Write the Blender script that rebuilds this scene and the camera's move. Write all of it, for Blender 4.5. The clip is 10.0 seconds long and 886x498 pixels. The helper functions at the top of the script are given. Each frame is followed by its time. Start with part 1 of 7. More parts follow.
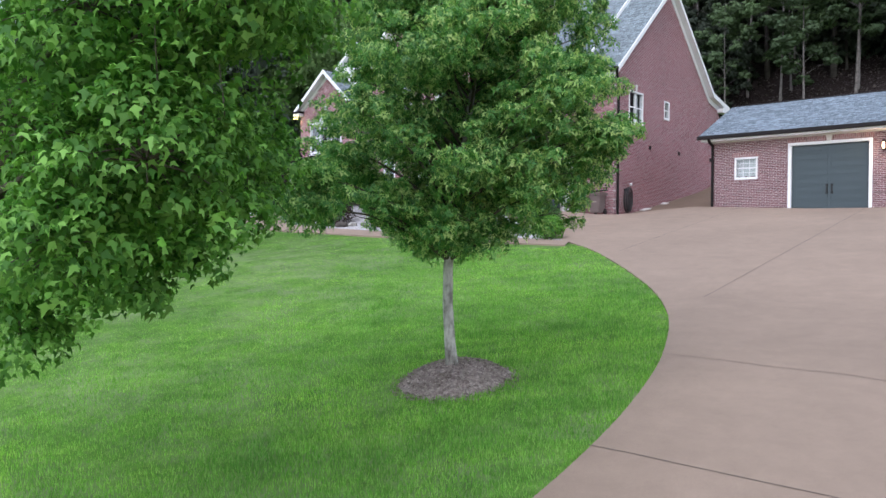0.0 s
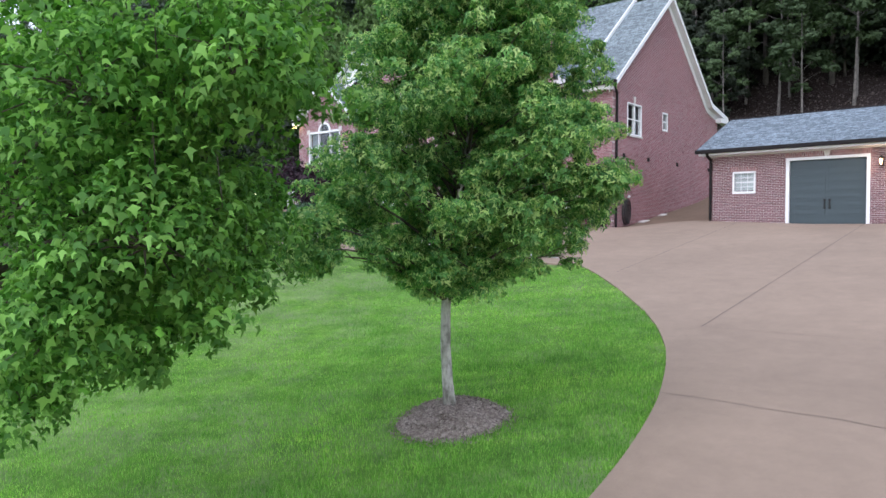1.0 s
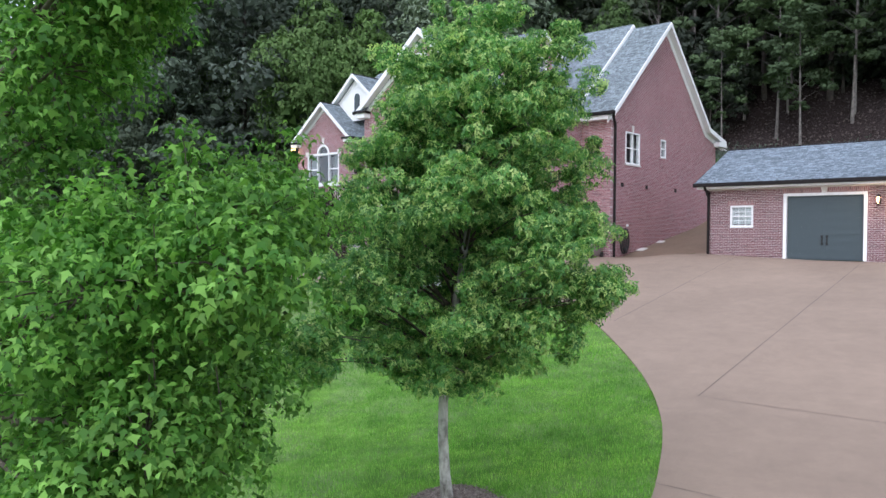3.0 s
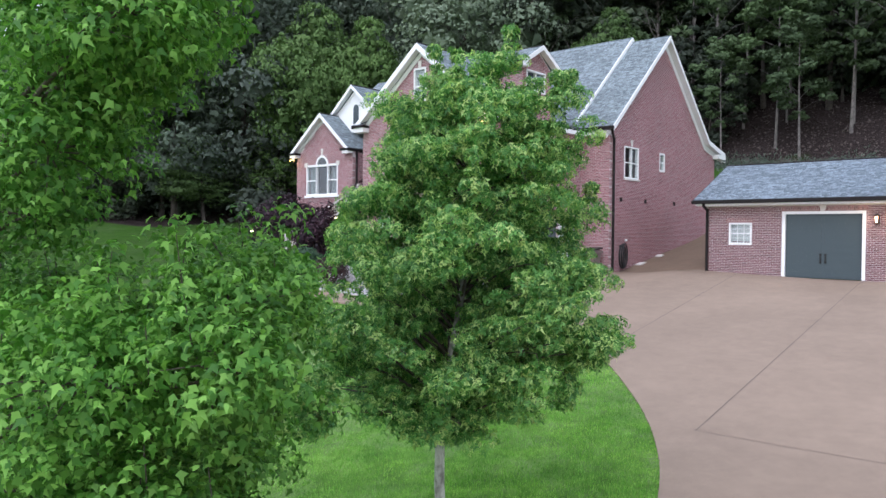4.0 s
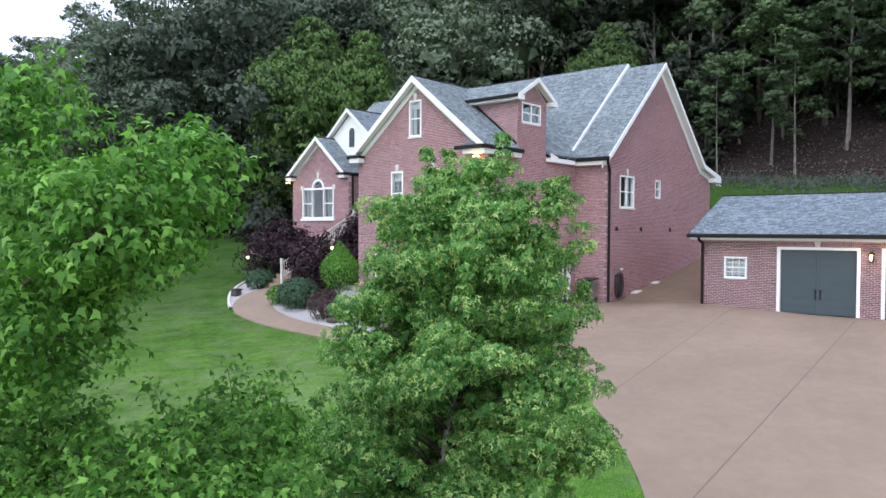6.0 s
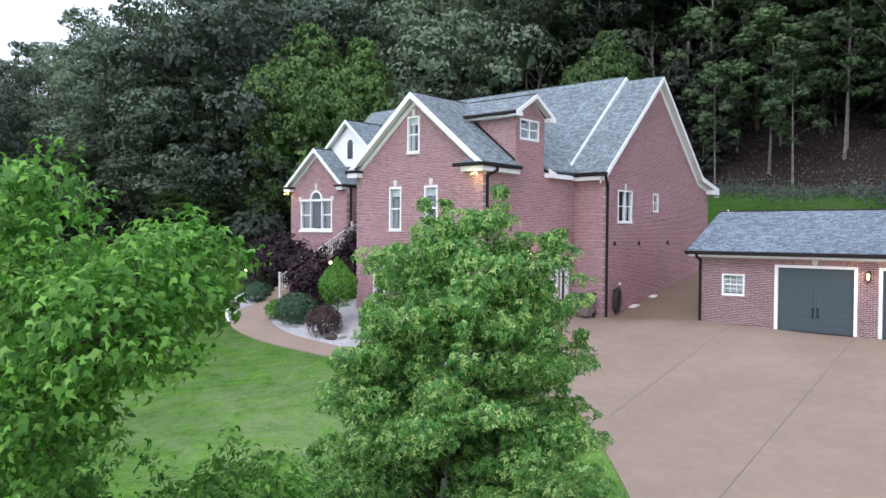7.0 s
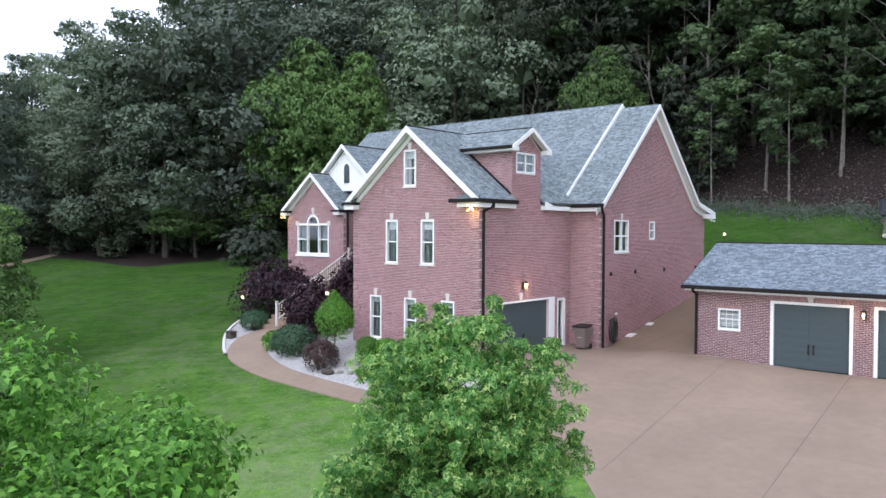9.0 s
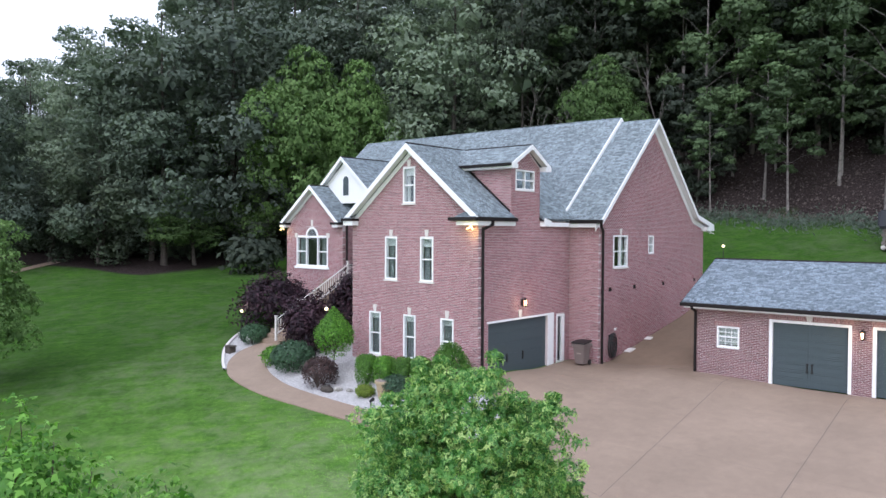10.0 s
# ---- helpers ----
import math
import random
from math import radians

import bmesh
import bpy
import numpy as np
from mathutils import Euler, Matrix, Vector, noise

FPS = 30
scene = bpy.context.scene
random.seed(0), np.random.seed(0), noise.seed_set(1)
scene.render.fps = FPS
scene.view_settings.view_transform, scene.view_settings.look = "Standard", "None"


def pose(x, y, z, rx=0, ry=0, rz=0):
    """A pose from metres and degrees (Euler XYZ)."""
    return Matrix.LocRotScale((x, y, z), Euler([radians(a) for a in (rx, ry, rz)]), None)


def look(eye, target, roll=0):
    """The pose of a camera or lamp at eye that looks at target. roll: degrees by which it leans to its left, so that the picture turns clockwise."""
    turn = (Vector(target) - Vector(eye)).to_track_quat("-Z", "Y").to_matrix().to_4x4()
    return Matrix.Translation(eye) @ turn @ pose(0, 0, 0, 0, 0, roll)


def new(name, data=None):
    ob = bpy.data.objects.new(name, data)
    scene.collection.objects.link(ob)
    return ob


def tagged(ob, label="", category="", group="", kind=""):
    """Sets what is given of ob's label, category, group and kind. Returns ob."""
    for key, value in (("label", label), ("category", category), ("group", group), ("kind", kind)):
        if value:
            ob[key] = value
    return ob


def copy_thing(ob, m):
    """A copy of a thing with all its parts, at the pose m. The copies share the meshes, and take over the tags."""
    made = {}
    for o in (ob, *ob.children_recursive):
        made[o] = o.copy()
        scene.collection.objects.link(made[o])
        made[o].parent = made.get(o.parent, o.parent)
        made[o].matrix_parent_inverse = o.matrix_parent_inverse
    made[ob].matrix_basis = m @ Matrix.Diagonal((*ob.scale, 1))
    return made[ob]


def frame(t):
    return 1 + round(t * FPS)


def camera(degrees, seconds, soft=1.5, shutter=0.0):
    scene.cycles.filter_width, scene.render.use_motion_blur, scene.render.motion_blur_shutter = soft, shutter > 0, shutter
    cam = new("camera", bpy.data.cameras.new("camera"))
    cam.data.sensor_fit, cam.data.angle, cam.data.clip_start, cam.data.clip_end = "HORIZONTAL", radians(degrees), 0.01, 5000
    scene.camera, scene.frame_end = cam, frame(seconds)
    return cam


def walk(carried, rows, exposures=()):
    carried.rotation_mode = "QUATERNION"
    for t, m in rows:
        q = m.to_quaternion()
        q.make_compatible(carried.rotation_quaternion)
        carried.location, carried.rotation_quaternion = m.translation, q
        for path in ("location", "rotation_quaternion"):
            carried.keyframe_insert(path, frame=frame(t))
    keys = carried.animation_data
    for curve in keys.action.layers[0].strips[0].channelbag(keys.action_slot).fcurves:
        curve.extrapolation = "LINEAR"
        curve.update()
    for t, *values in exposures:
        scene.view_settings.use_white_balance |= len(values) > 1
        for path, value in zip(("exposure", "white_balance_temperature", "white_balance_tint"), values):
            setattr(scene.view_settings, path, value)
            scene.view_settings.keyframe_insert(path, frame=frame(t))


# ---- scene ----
cam = camera(61.3, 10.0)
PATH = [
    (0, (-1.052, 0.844, 2.188), (-2.371, 2.347, 2.151), 0.3),
    (0.5, (-1.052, 0.848, 2.455), (-2.369, 2.353, 2.418), 0.3),
    (1, (-1.025, 0.836, 2.785), (-2.342, 2.341, 2.747), 0.3),
    (1.5, (-1.013, 0.829, 3.13), (-2.329, 2.335, 3.091), 0.3),
    (2, (-1.022, 0.827, 3.487), (-2.337, 2.333, 3.448), 0.3),
    (2.5, (-0.989, 0.8, 3.852), (-2.304, 2.306, 3.812), 0.3),
    (4, (-0.994, 0.863, 4.855), (-2.307, 2.371, 4.816), 0.5),
    (4.5, (-0.97, 0.874, 5.218), (-2.281, 2.383, 5.178), 0.4),
    (5, (-0.952, 0.88, 5.574), (-2.263, 2.39, 5.534), 0.4),
    (5.5, (-0.944, 0.894, 5.938), (-2.253, 2.405, 5.897), 0.4),
    (6, (-0.968, 0.923, 6.318), (-2.275, 2.435, 6.276), 0.4),
    (7.5, (-0.955, 0.922, 7.41), (-2.257, 2.439, 7.366), 0.4),
    (8, (-0.938, 0.935, 7.801), (-2.24, 2.453, 7.755), 0.3),
    (8.5, (-0.941, 0.94, 8.148), (-2.242, 2.459, 8.104), 0.4),
    (9, (-0.938, 0.958, 8.545), (-2.238, 2.478, 8.499), 0.3),
    (9.5, (-0.944, 0.934, 8.909), (-2.242, 2.454, 8.864), 0.4),
    (10, (-0.96, 0.937, 9.303), (-2.257, 2.459, 9.256), 0.3),
]
walk(cam, [(t, look(eye, target, roll)) for t, eye, target, roll in PATH], exposures=[(0.0, 1.04, 5500.0, 15.0), (10.0, 1.04, 5500.0, 15.0)])

# ---- light ----
world = bpy.data.worlds.new("dusk_sky")
scene.world = world
world.use_nodes = True
wn, wl = world.node_tree.nodes, world.node_tree.links
sky = wn.new("ShaderNodeTexSky")
sky.sky_type, sky.sun_disc = "NISHITA", False
sky.sun_elevation, sky.sun_rotation = radians(30), radians(155)
sky.air_density, sky.dust_density, sky.ozone_density = 1.0, 4.0, 1.0
clouds = wn.new("ShaderNodeTexNoise")
clouds.inputs["Scale"].default_value, clouds.inputs["Detail"].default_value = 2.2, 6
veil = wn.new("ShaderNodeMapRange")
veil.inputs["From Min"].default_value, veil.inputs["From Max"].default_value = 0.3, 0.7
veil.inputs["To Min"].default_value, veil.inputs["To Max"].default_value = 4.7, 5.7
wl.new(clouds.outputs["Fac"], veil.inputs[0])
where = wn.new("ShaderNodeTexCoord")
upness = wn.new("ShaderNodeSeparateXYZ")
wl.new(where.outputs["Generated"], upness.inputs[0])
low = wn.new("ShaderNodeMapRange")
low.inputs["From Min"].default_value, low.inputs["From Max"].default_value = 0.0, 0.7
low.inputs["To Min"].default_value, low.inputs["To Max"].default_value = 1.5, 0.95
wl.new(upness.outputs[2], low.inputs[0])
bright = wn.new("ShaderNodeMath")
bright.operation = "MULTIPLY"
wl.new(veil.outputs[0], bright.inputs[0])
wl.new(low.outputs[0], bright.inputs[1])
deck = wn.new("ShaderNodeMix")
deck.data_type = "RGBA"
deck.inputs[0].default_value = 0.85
wl.new(sky.outputs[0], deck.inputs[6])
wl.new(bright.outputs[0], deck.inputs[7])
wl.new(deck.outputs[2], wn["Background"].inputs[0])
wn["Background"].inputs[1].default_value = 0.12

sun = new("sun", bpy.data.lights.new("sun", "SUN"))
sun.data.energy, sun.data.angle, sun.data.color = 1.0, radians(50), (1.0, 0.95, 0.9)
sun.matrix_world = look((0, 0, 0), (-0.04, 0.57, -0.80))


# ---- materials ----
class Nodes:
    """A material's node tree, with short calls for the nodes that are used most."""

    def __init__(self, name):
        self.m = bpy.data.materials.new(name)
        self.m.use_nodes = True
        self.t = self.m.node_tree
        self.b = self.t.nodes["Principled BSDF"]
        self.out = self.t.nodes["Material Output"]

    def node(self, kind, **inputs):
        n = self.t.nodes.new(kind)
        for k, v in inputs.items():
            self.set(n, k, v)
        return n

    def set(self, n, key, v):
        sock = n.inputs[int(key[1:])] if key[0] == "i" and key[1:].isdigit() else n.inputs[key.replace("_", " ")]
        if isinstance(v, bpy.types.NodeSocket):
            self.t.links.new(v, sock)
        else:
            sock.default_value = v

    def pos(self):
        return self.node("ShaderNodeNewGeometry").outputs["Position"]

    def noise(self, scale, detail=4, rough=0.6, vector=None):
        n = self.node("ShaderNodeTexNoise", Scale=scale, Detail=detail, Roughness=rough)
        self.set(n, "Vector", vector or self.pos())
        return n.outputs["Fac"]

    def ramp(self, fac, stops):
        n = self.node("ShaderNodeValToRGB", Fac=fac)
        e = n.color_ramp.elements
        for k, (p, c) in enumerate(stops):
            el = e[k] if k < 2 else e.new(p)
            el.position, el.color = p, (*c, 1) if len(c) == 3 else c
        return n.outputs["Color"]

    def math(self, op, a, b=0.0, c=0.0):
        n = self.node("ShaderNodeMath", i0=a, i1=b, i2=c)
        n.operation = op
        return n.outputs[0]

    def mix(self, fac, a, b, kind="MIX"):
        n = self.t.nodes.new("ShaderNodeMix")
        n.data_type, n.blend_type = "RGBA", kind
        for sock, v in ((n.inputs[0], fac), (n.inputs[6], a), (n.inputs[7], b)):
            if isinstance(v, bpy.types.NodeSocket):
                self.t.links.new(v, sock)
            elif sock == n.inputs[0]:
                sock.default_value = v
            else:
                sock.default_value = (*v, 1)
        return n.outputs[2]

    def bump(self, height, strength=0.3, distance=0.01):
        n = self.node("ShaderNodeBump", Strength=strength, Distance=distance, Height=height)
        self.set(self.b, "Normal", n.outputs[0])

    def done(self, colour=None, rough=0.7, **more):
        if colour is not None:
            self.set(self.b, "Base Color", (*colour, 1) if isinstance(colour, tuple) else colour)
        self.set(self.b, "Roughness", rough)
        for k, v in more.items():
            self.set(self.b, k, v)
        return self.m


def flat_wall_coords(n, up=1.0):
    """Along the wall and up it, for walls and roofs that keep to the plan's axes."""
    sep = n.node("ShaderNodeSeparateXYZ", Vector=n.pos())
    along = n.math("ADD", sep.outputs[0], sep.outputs[1])
    return n.node("ShaderNodeCombineXYZ", X=along, Y=n.math("MULTIPLY", sep.outputs[2], up)).outputs[0]


def brick_material(name, tone, upright=False):
    n = Nodes(name)
    v = flat_wall_coords(n)
    if upright:
        q = n.node("ShaderNodeSeparateXYZ", Vector=v)
        v = n.node("ShaderNodeCombineXYZ", X=q.outputs[1], Y=q.outputs[0]).outputs[0]
    b = n.node("ShaderNodeTexBrick", Vector=v, Color1=(0, 0, 0, 1), Color2=(1, 1, 1, 1), Mortar=(0.5, 0.5, 0.5, 1), Scale=1.0, Mortar_Size=0.010, Mortar_Smooth=0.2, Bias=0.0, Brick_Width=0.205, Row_Height=0.0677)
    b.offset = 0.5
    face = n.ramp(b.outputs["Color"], [(0.0, tuple(c * 0.55 for c in tone)), (0.3, tuple(c * 0.88 for c in tone)), (0.75, tuple(c * 1.08 for c in tone)), (1.0, (tone[0] * 1.22, tone[1] * 1.3, tone[2] * 1.3))])
    grain = n.noise(60, 3)
    stain = n.noise(0.55, 5)
    face = n.mix(0.35, face, n.ramp(grain, [(0.3, (0.35, 0.35, 0.35)), (0.75, (0.75, 0.75, 0.75))]), "OVERLAY")
    face = n.mix(0.4, face, n.ramp(stain, [(0.3, (0.36, 0.36, 0.36)), (0.7, (0.66, 0.64, 0.64))]), "OVERLAY")
    col = n.mix(b.outputs["Fac"], face, (0.44, 0.37, 0.36))
    high = n.math("ADD", n.math("MULTIPLY", b.outputs["Fac"], -1.0), n.math("MULTIPLY", grain, 0.35))
    n.bump(high, 0.6, 0.008)
    return n.done(col, 0.85)


def shingle_material(name, tone, up):
    n = Nodes(name)
    v = flat_wall_coords(n, up)
    b = n.node("ShaderNodeTexBrick", Vector=v, Color1=(0, 0, 0, 1), Color2=(1, 1, 1, 1), Mortar=(0.1, 0.1, 0.1, 1), Scale=1.0, Mortar_Size=0.004, Mortar_Smooth=0.2, Bias=0.0, Brick_Width=0.19, Row_Height=0.125)
    b.offset, b.squash = 0.37, 0.7
    b.squash_frequency = 3
    face = n.ramp(b.outputs["Color"], [(0.0, tuple(c * 0.72 for c in tone)), (0.5, tone), (1.0, tuple(c * 1.42 for c in tone))])
    face = n.mix(0.5, face, n.ramp(n.noise(95, 2), [(0.3, (0.25, 0.25, 0.25)), (0.7, (0.8, 0.8, 0.8))]), "OVERLAY")
    face = n.mix(0.35, face, n.ramp(n.noise(0.5, 4), [(0.3, (0.38, 0.38, 0.38)), (0.7, (0.62, 0.62, 0.62))]), "OVERLAY")
    col = n.mix(b.outputs["Fac"], face, tuple(c * 0.3 for c in tone))
    row = n.math("FRACT", n.math("DIVIDE", n.node("ShaderNodeSeparateXYZ", Vector=v).outputs[1], 0.125))
    n.bump(n.math("ADD", n.math("MULTIPLY", row, -0.8), n.math("MULTIPLY", b.outputs["Color"], 0.3)), 0.7, 0.01)
    return n.done(col, 0.9)


def laid_shingle_material(name, tone):
    """Single shingle tabs: each has its own tone."""
    n = Nodes(name)
    island = n.node("ShaderNodeNewGeometry").outputs["Random Per Island"]
    who = n.node("ShaderNodeObjectInfo").outputs["Random"]
    pick = n.math("FRACT", n.math("ADD", island, n.math("MULTIPLY", who, 7.31)))
    face = n.ramp(pick, [(0.0, tuple(c * 0.70 for c in tone)), (0.5, tone), (1.0, tuple(c * 1.34 for c in tone))])
    grain = n.noise(95, 2)
    face = n.mix(0.5, face, n.ramp(grain, [(0.3, (0.25, 0.25, 0.25)), (0.7, (0.8, 0.8, 0.8))]), "OVERLAY")
    face = n.mix(0.4, face, n.ramp(n.noise(0.5, 5), [(0.3, (0.37, 0.37, 0.37)), (0.7, (0.63, 0.63, 0.63))]), "OVERLAY")
    face = n.mix(0.6, face, n.ramp(n.noise(11, 3, 0.7), [(0.34, (0.26, 0.27, 0.28)), (0.66, (0.74, 0.74, 0.73))]), "OVERLAY")
    n.bump(grain, 0.5, 0.004)
    return n.done(face, 0.9)


def paint(name, tone, rough=0.5, wear=0.12, scale=7.0, **more):
    n = Nodes(name)
    lo, hi = tuple(c * (1 - wear) for c in tone), tuple(min(1, c * (1 + wear)) for c in tone)
    col = n.mix(n.noise(scale * 9, 2), n.ramp(n.noise(scale, 4), [(0.3, lo), (0.7, tone)]), hi)
    n.bump(n.noise(120, 2), 0.08, 0.002)
    return n.done(col, rough, **more)


def leaf_material(name, dark, mid, light, glow=0.45, gloss=0.45):
    n = Nodes(name)
    island = n.node("ShaderNodeNewGeometry").outputs["Random Per Island"]
    who = n.node("ShaderNodeObjectInfo").outputs["Random"]
    col = n.ramp(island, [(0.0, dark), (0.55, mid), (1.0, light)])
    col = n.mix(0.35, col, n.ramp(n.noise(0.9, 3), [(0.3, (0.3, 0.3, 0.3)), (0.7, (0.7, 0.7, 0.66))]), "OVERLAY")
    col = n.mix(0.5, col, n.ramp(who, [(0.0, (0.20, 0.21, 0.24)), (0.5, (0.48, 0.48, 0.48)), (1.0, (0.76, 0.80, 0.66))]), "OVERLAY")
    n.done(col, 0.5, Specular_IOR_Level=gloss)
    tr = n.node("ShaderNodeBsdfTranslucent", Color=n.mix(0.55, col, (0.75, 0.92, 0.28), "MULTIPLY"))
    add = n.node("ShaderNodeMixShader", i0=glow, i1=n.b.outputs[0], i2=tr.outputs[0])
    n.t.links.new(add.outputs[0], n.out.inputs[0])
    return n.m


def mowing(n):
    """Long soft streaks that the mower leaves across the lawn."""
    sep = n.node("ShaderNodeSeparateXYZ", Vector=n.pos())
    ahead = n.math("ADD", n.math("MULTIPLY", sep.outputs[0], -0.656), n.math("MULTIPLY", sep.outputs[1], 0.755))
    across = n.math("ADD", n.math("MULTIPLY", sep.outputs[0], 0.755), n.math("MULTIPLY", sep.outputs[1], 0.656))
    v = n.node("ShaderNodeCombineXYZ", X=n.math("MULTIPLY", ahead, 2.0), Y=n.math("MULTIPLY", across, 0.30)).outputs[0]
    return n.ramp(n.noise(1.0, 4, 0.6, v), [(0.34, (0.30, 0.34, 0.34)), (0.66, (0.70, 0.67, 0.58))])


def grass_material(name, dark, mid, light):
    n = Nodes(name)
    island = n.node("ShaderNodeNewGeometry").outputs["Random Per Island"]
    col = n.ramp(island, [(0.0, dark), (0.5, mid), (1.0, light)])
    col = n.mix(0.75, col, n.ramp(n.noise(0.45, 5, 0.6), [(0.32, (0.28, 0.31, 0.32)), (0.68, (0.76, 0.70, 0.54))]), "OVERLAY")
    col = n.mix(0.6, col, n.ramp(n.noise(2.6, 5, 0.65), [(0.3, (0.33, 0.34, 0.34)), (0.7, (0.67, 0.67, 0.62))]), "OVERLAY")
    col = n.mix(0.4, col, mowing(n), "OVERLAY")
    n.done(col, 0.7, Specular_IOR_Level=0.03)
    tr = n.node("ShaderNodeBsdfTranslucent", Color=n.mix(0.5, col, (0.8, 0.95, 0.3), "MULTIPLY"))
    add = n.node("ShaderNodeMixShader", i0=0.5, i1=n.b.outputs[0], i2=tr.outputs[0])
    n.t.links.new(add.outputs[0], n.out.inputs[0])
    return n.m


def bark_material(name, dark, light, scale=6.0, edge=0.35):
    n = Nodes(name)
    sep = n.node("ShaderNodeSeparateXYZ", Vector=n.pos())
    v = n.node("ShaderNodeCombineXYZ", X=sep.outputs[0], Y=sep.outputs[1], Z=n.math("MULTIPLY", sep.outputs[2], 0.25)).outputs[0]
    f = n.noise(scale * 4, 5, 0.65, v)
    col = n.mix(0.5, n.ramp(f, [(0.3, dark), (0.7, light)]), n.ramp(n.noise(scale * 0.6, 3), [(edge, dark), (1 - edge, light)]))
    n.bump(f, 0.7, 0.02)
    return n.done(col, 0.9)


def ground_material():
    """Mown turf that gives way to leaf litter on the wooded hill."""
    n = Nodes("lawn_turf")
    sep = n.node("ShaderNodeSeparateXYZ", Vector=n.pos())
    blade = n.noise(55, 4, 0.75)
    tuft = n.noise(5.0, 5, 0.65)
    patch = n.noise(0.33, 4)
    col = n.ramp(blade, [(0.25, (0.072, 0.162, 0.030)), (0.55, (0.148, 0.282, 0.060)), (0.85, (0.27, 0.41, 0.14))])
    col = n.mix(0.8, col, n.ramp(tuft, [(0.3, (0.35, 0.36, 0.34)), (0.7, (0.66, 0.66, 0.6))]), "OVERLAY")
    col = n.mix(0.6, col, n.ramp(patch, [(0.3, (0.36, 0.38, 0.38)), (0.7, (0.66, 0.64, 0.55))]), "OVERLAY")
    col = n.mix(0.5, col, n.ramp(n.noise(1.3, 5, 0.65), [(0.34, (0.34, 0.36, 0.36)), (0.66, (0.68, 0.66, 0.58))]), "OVERLAY")
    col = n.mix(0.4, col, mowing(n), "OVERLAY")
    dry = n.node("ShaderNodeMapRange", Value=n.math("MULTIPLY", n.noise(1.1, 6, 0.7), n.math("ADD", n.noise(0.12, 3), 0.5)))
    dry.inputs["From Min"].default_value, dry.inputs["From Max"].default_value = 0.44, 0.72
    col = n.mix(n.math("MULTIPLY", dry.outputs[0], 0.65), col, (0.29, 0.34, 0.18))
    # the woods' shade is put into the turf colour, deeper towards the trees
    wood_shade = n.node("ShaderNodeMapRange", Value=n.math("ADD", n.math("MAXIMUM", n.math("MULTIPLY", sep.outputs[0], -1.0), n.math("MULTIPLY", sep.outputs[1], 0.95)), n.math("MULTIPLY", n.noise(0.18, 4), 14.0)))
    wood_shade.inputs["From Min"].default_value, wood_shade.inputs["From Max"].default_value = 17.0, 46.0
    col = n.mix(wood_shade.outputs[0], col, n.mix(0.9, col, (0.20, 0.25, 0.20), "MULTIPLY"))
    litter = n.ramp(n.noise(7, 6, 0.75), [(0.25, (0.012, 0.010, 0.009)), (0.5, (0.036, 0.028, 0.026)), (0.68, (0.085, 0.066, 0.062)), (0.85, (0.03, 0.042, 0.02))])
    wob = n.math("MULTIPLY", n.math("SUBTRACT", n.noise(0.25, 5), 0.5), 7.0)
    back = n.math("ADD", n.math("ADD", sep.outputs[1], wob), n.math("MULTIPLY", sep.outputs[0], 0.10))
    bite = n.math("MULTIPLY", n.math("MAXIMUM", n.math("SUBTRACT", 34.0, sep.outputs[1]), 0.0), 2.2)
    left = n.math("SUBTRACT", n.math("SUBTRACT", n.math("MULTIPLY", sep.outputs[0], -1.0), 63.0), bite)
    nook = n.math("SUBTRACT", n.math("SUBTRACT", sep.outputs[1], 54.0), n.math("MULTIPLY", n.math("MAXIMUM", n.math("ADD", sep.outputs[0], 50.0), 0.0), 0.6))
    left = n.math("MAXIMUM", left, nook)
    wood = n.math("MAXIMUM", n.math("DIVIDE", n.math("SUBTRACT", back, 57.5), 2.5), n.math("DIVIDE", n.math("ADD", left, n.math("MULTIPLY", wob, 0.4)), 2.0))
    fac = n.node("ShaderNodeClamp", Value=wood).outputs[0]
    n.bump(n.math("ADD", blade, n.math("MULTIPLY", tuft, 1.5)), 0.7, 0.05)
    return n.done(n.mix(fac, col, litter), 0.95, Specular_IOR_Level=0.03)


def laid_brick_material(name, tone):
    """Single bricks: each has its own tone."""
    n = Nodes(name)
    island = n.node("ShaderNodeNewGeometry").outputs["Random Per Island"]
    who = n.node("ShaderNodeObjectInfo").outputs["Random"]
    pick = n.math("FRACT", n.math("ADD", island, n.math("MULTIPLY", who, 7.31)))
    face = n.ramp(pick, [(0.0, tuple(c * 0.60 for c in tone)), (0.12, tuple(c * 0.84 for c in tone)), (0.6, tone), (0.88, (tone[0] * 1.10, tone[1] * 1.15, tone[2] * 1.15)), (1.0, (tone[0] * 1.25, tone[1] * 1.4, tone[2] * 1.4))])
    grain = n.noise(70, 3)
    face = n.mix(0.3, face, n.ramp(grain, [(0.3, (0.35, 0.35, 0.35)), (0.75, (0.72, 0.72, 0.72))]), "OVERLAY")
    face = n.mix(0.4, face, n.ramp(n.noise(0.5, 5), [(0.3, (0.37, 0.36, 0.37)), (0.7, (0.65, 0.64, 0.64))]), "OVERLAY")
    n.bump(grain, 0.4, 0.004)
    return n.done(face, 0.85)


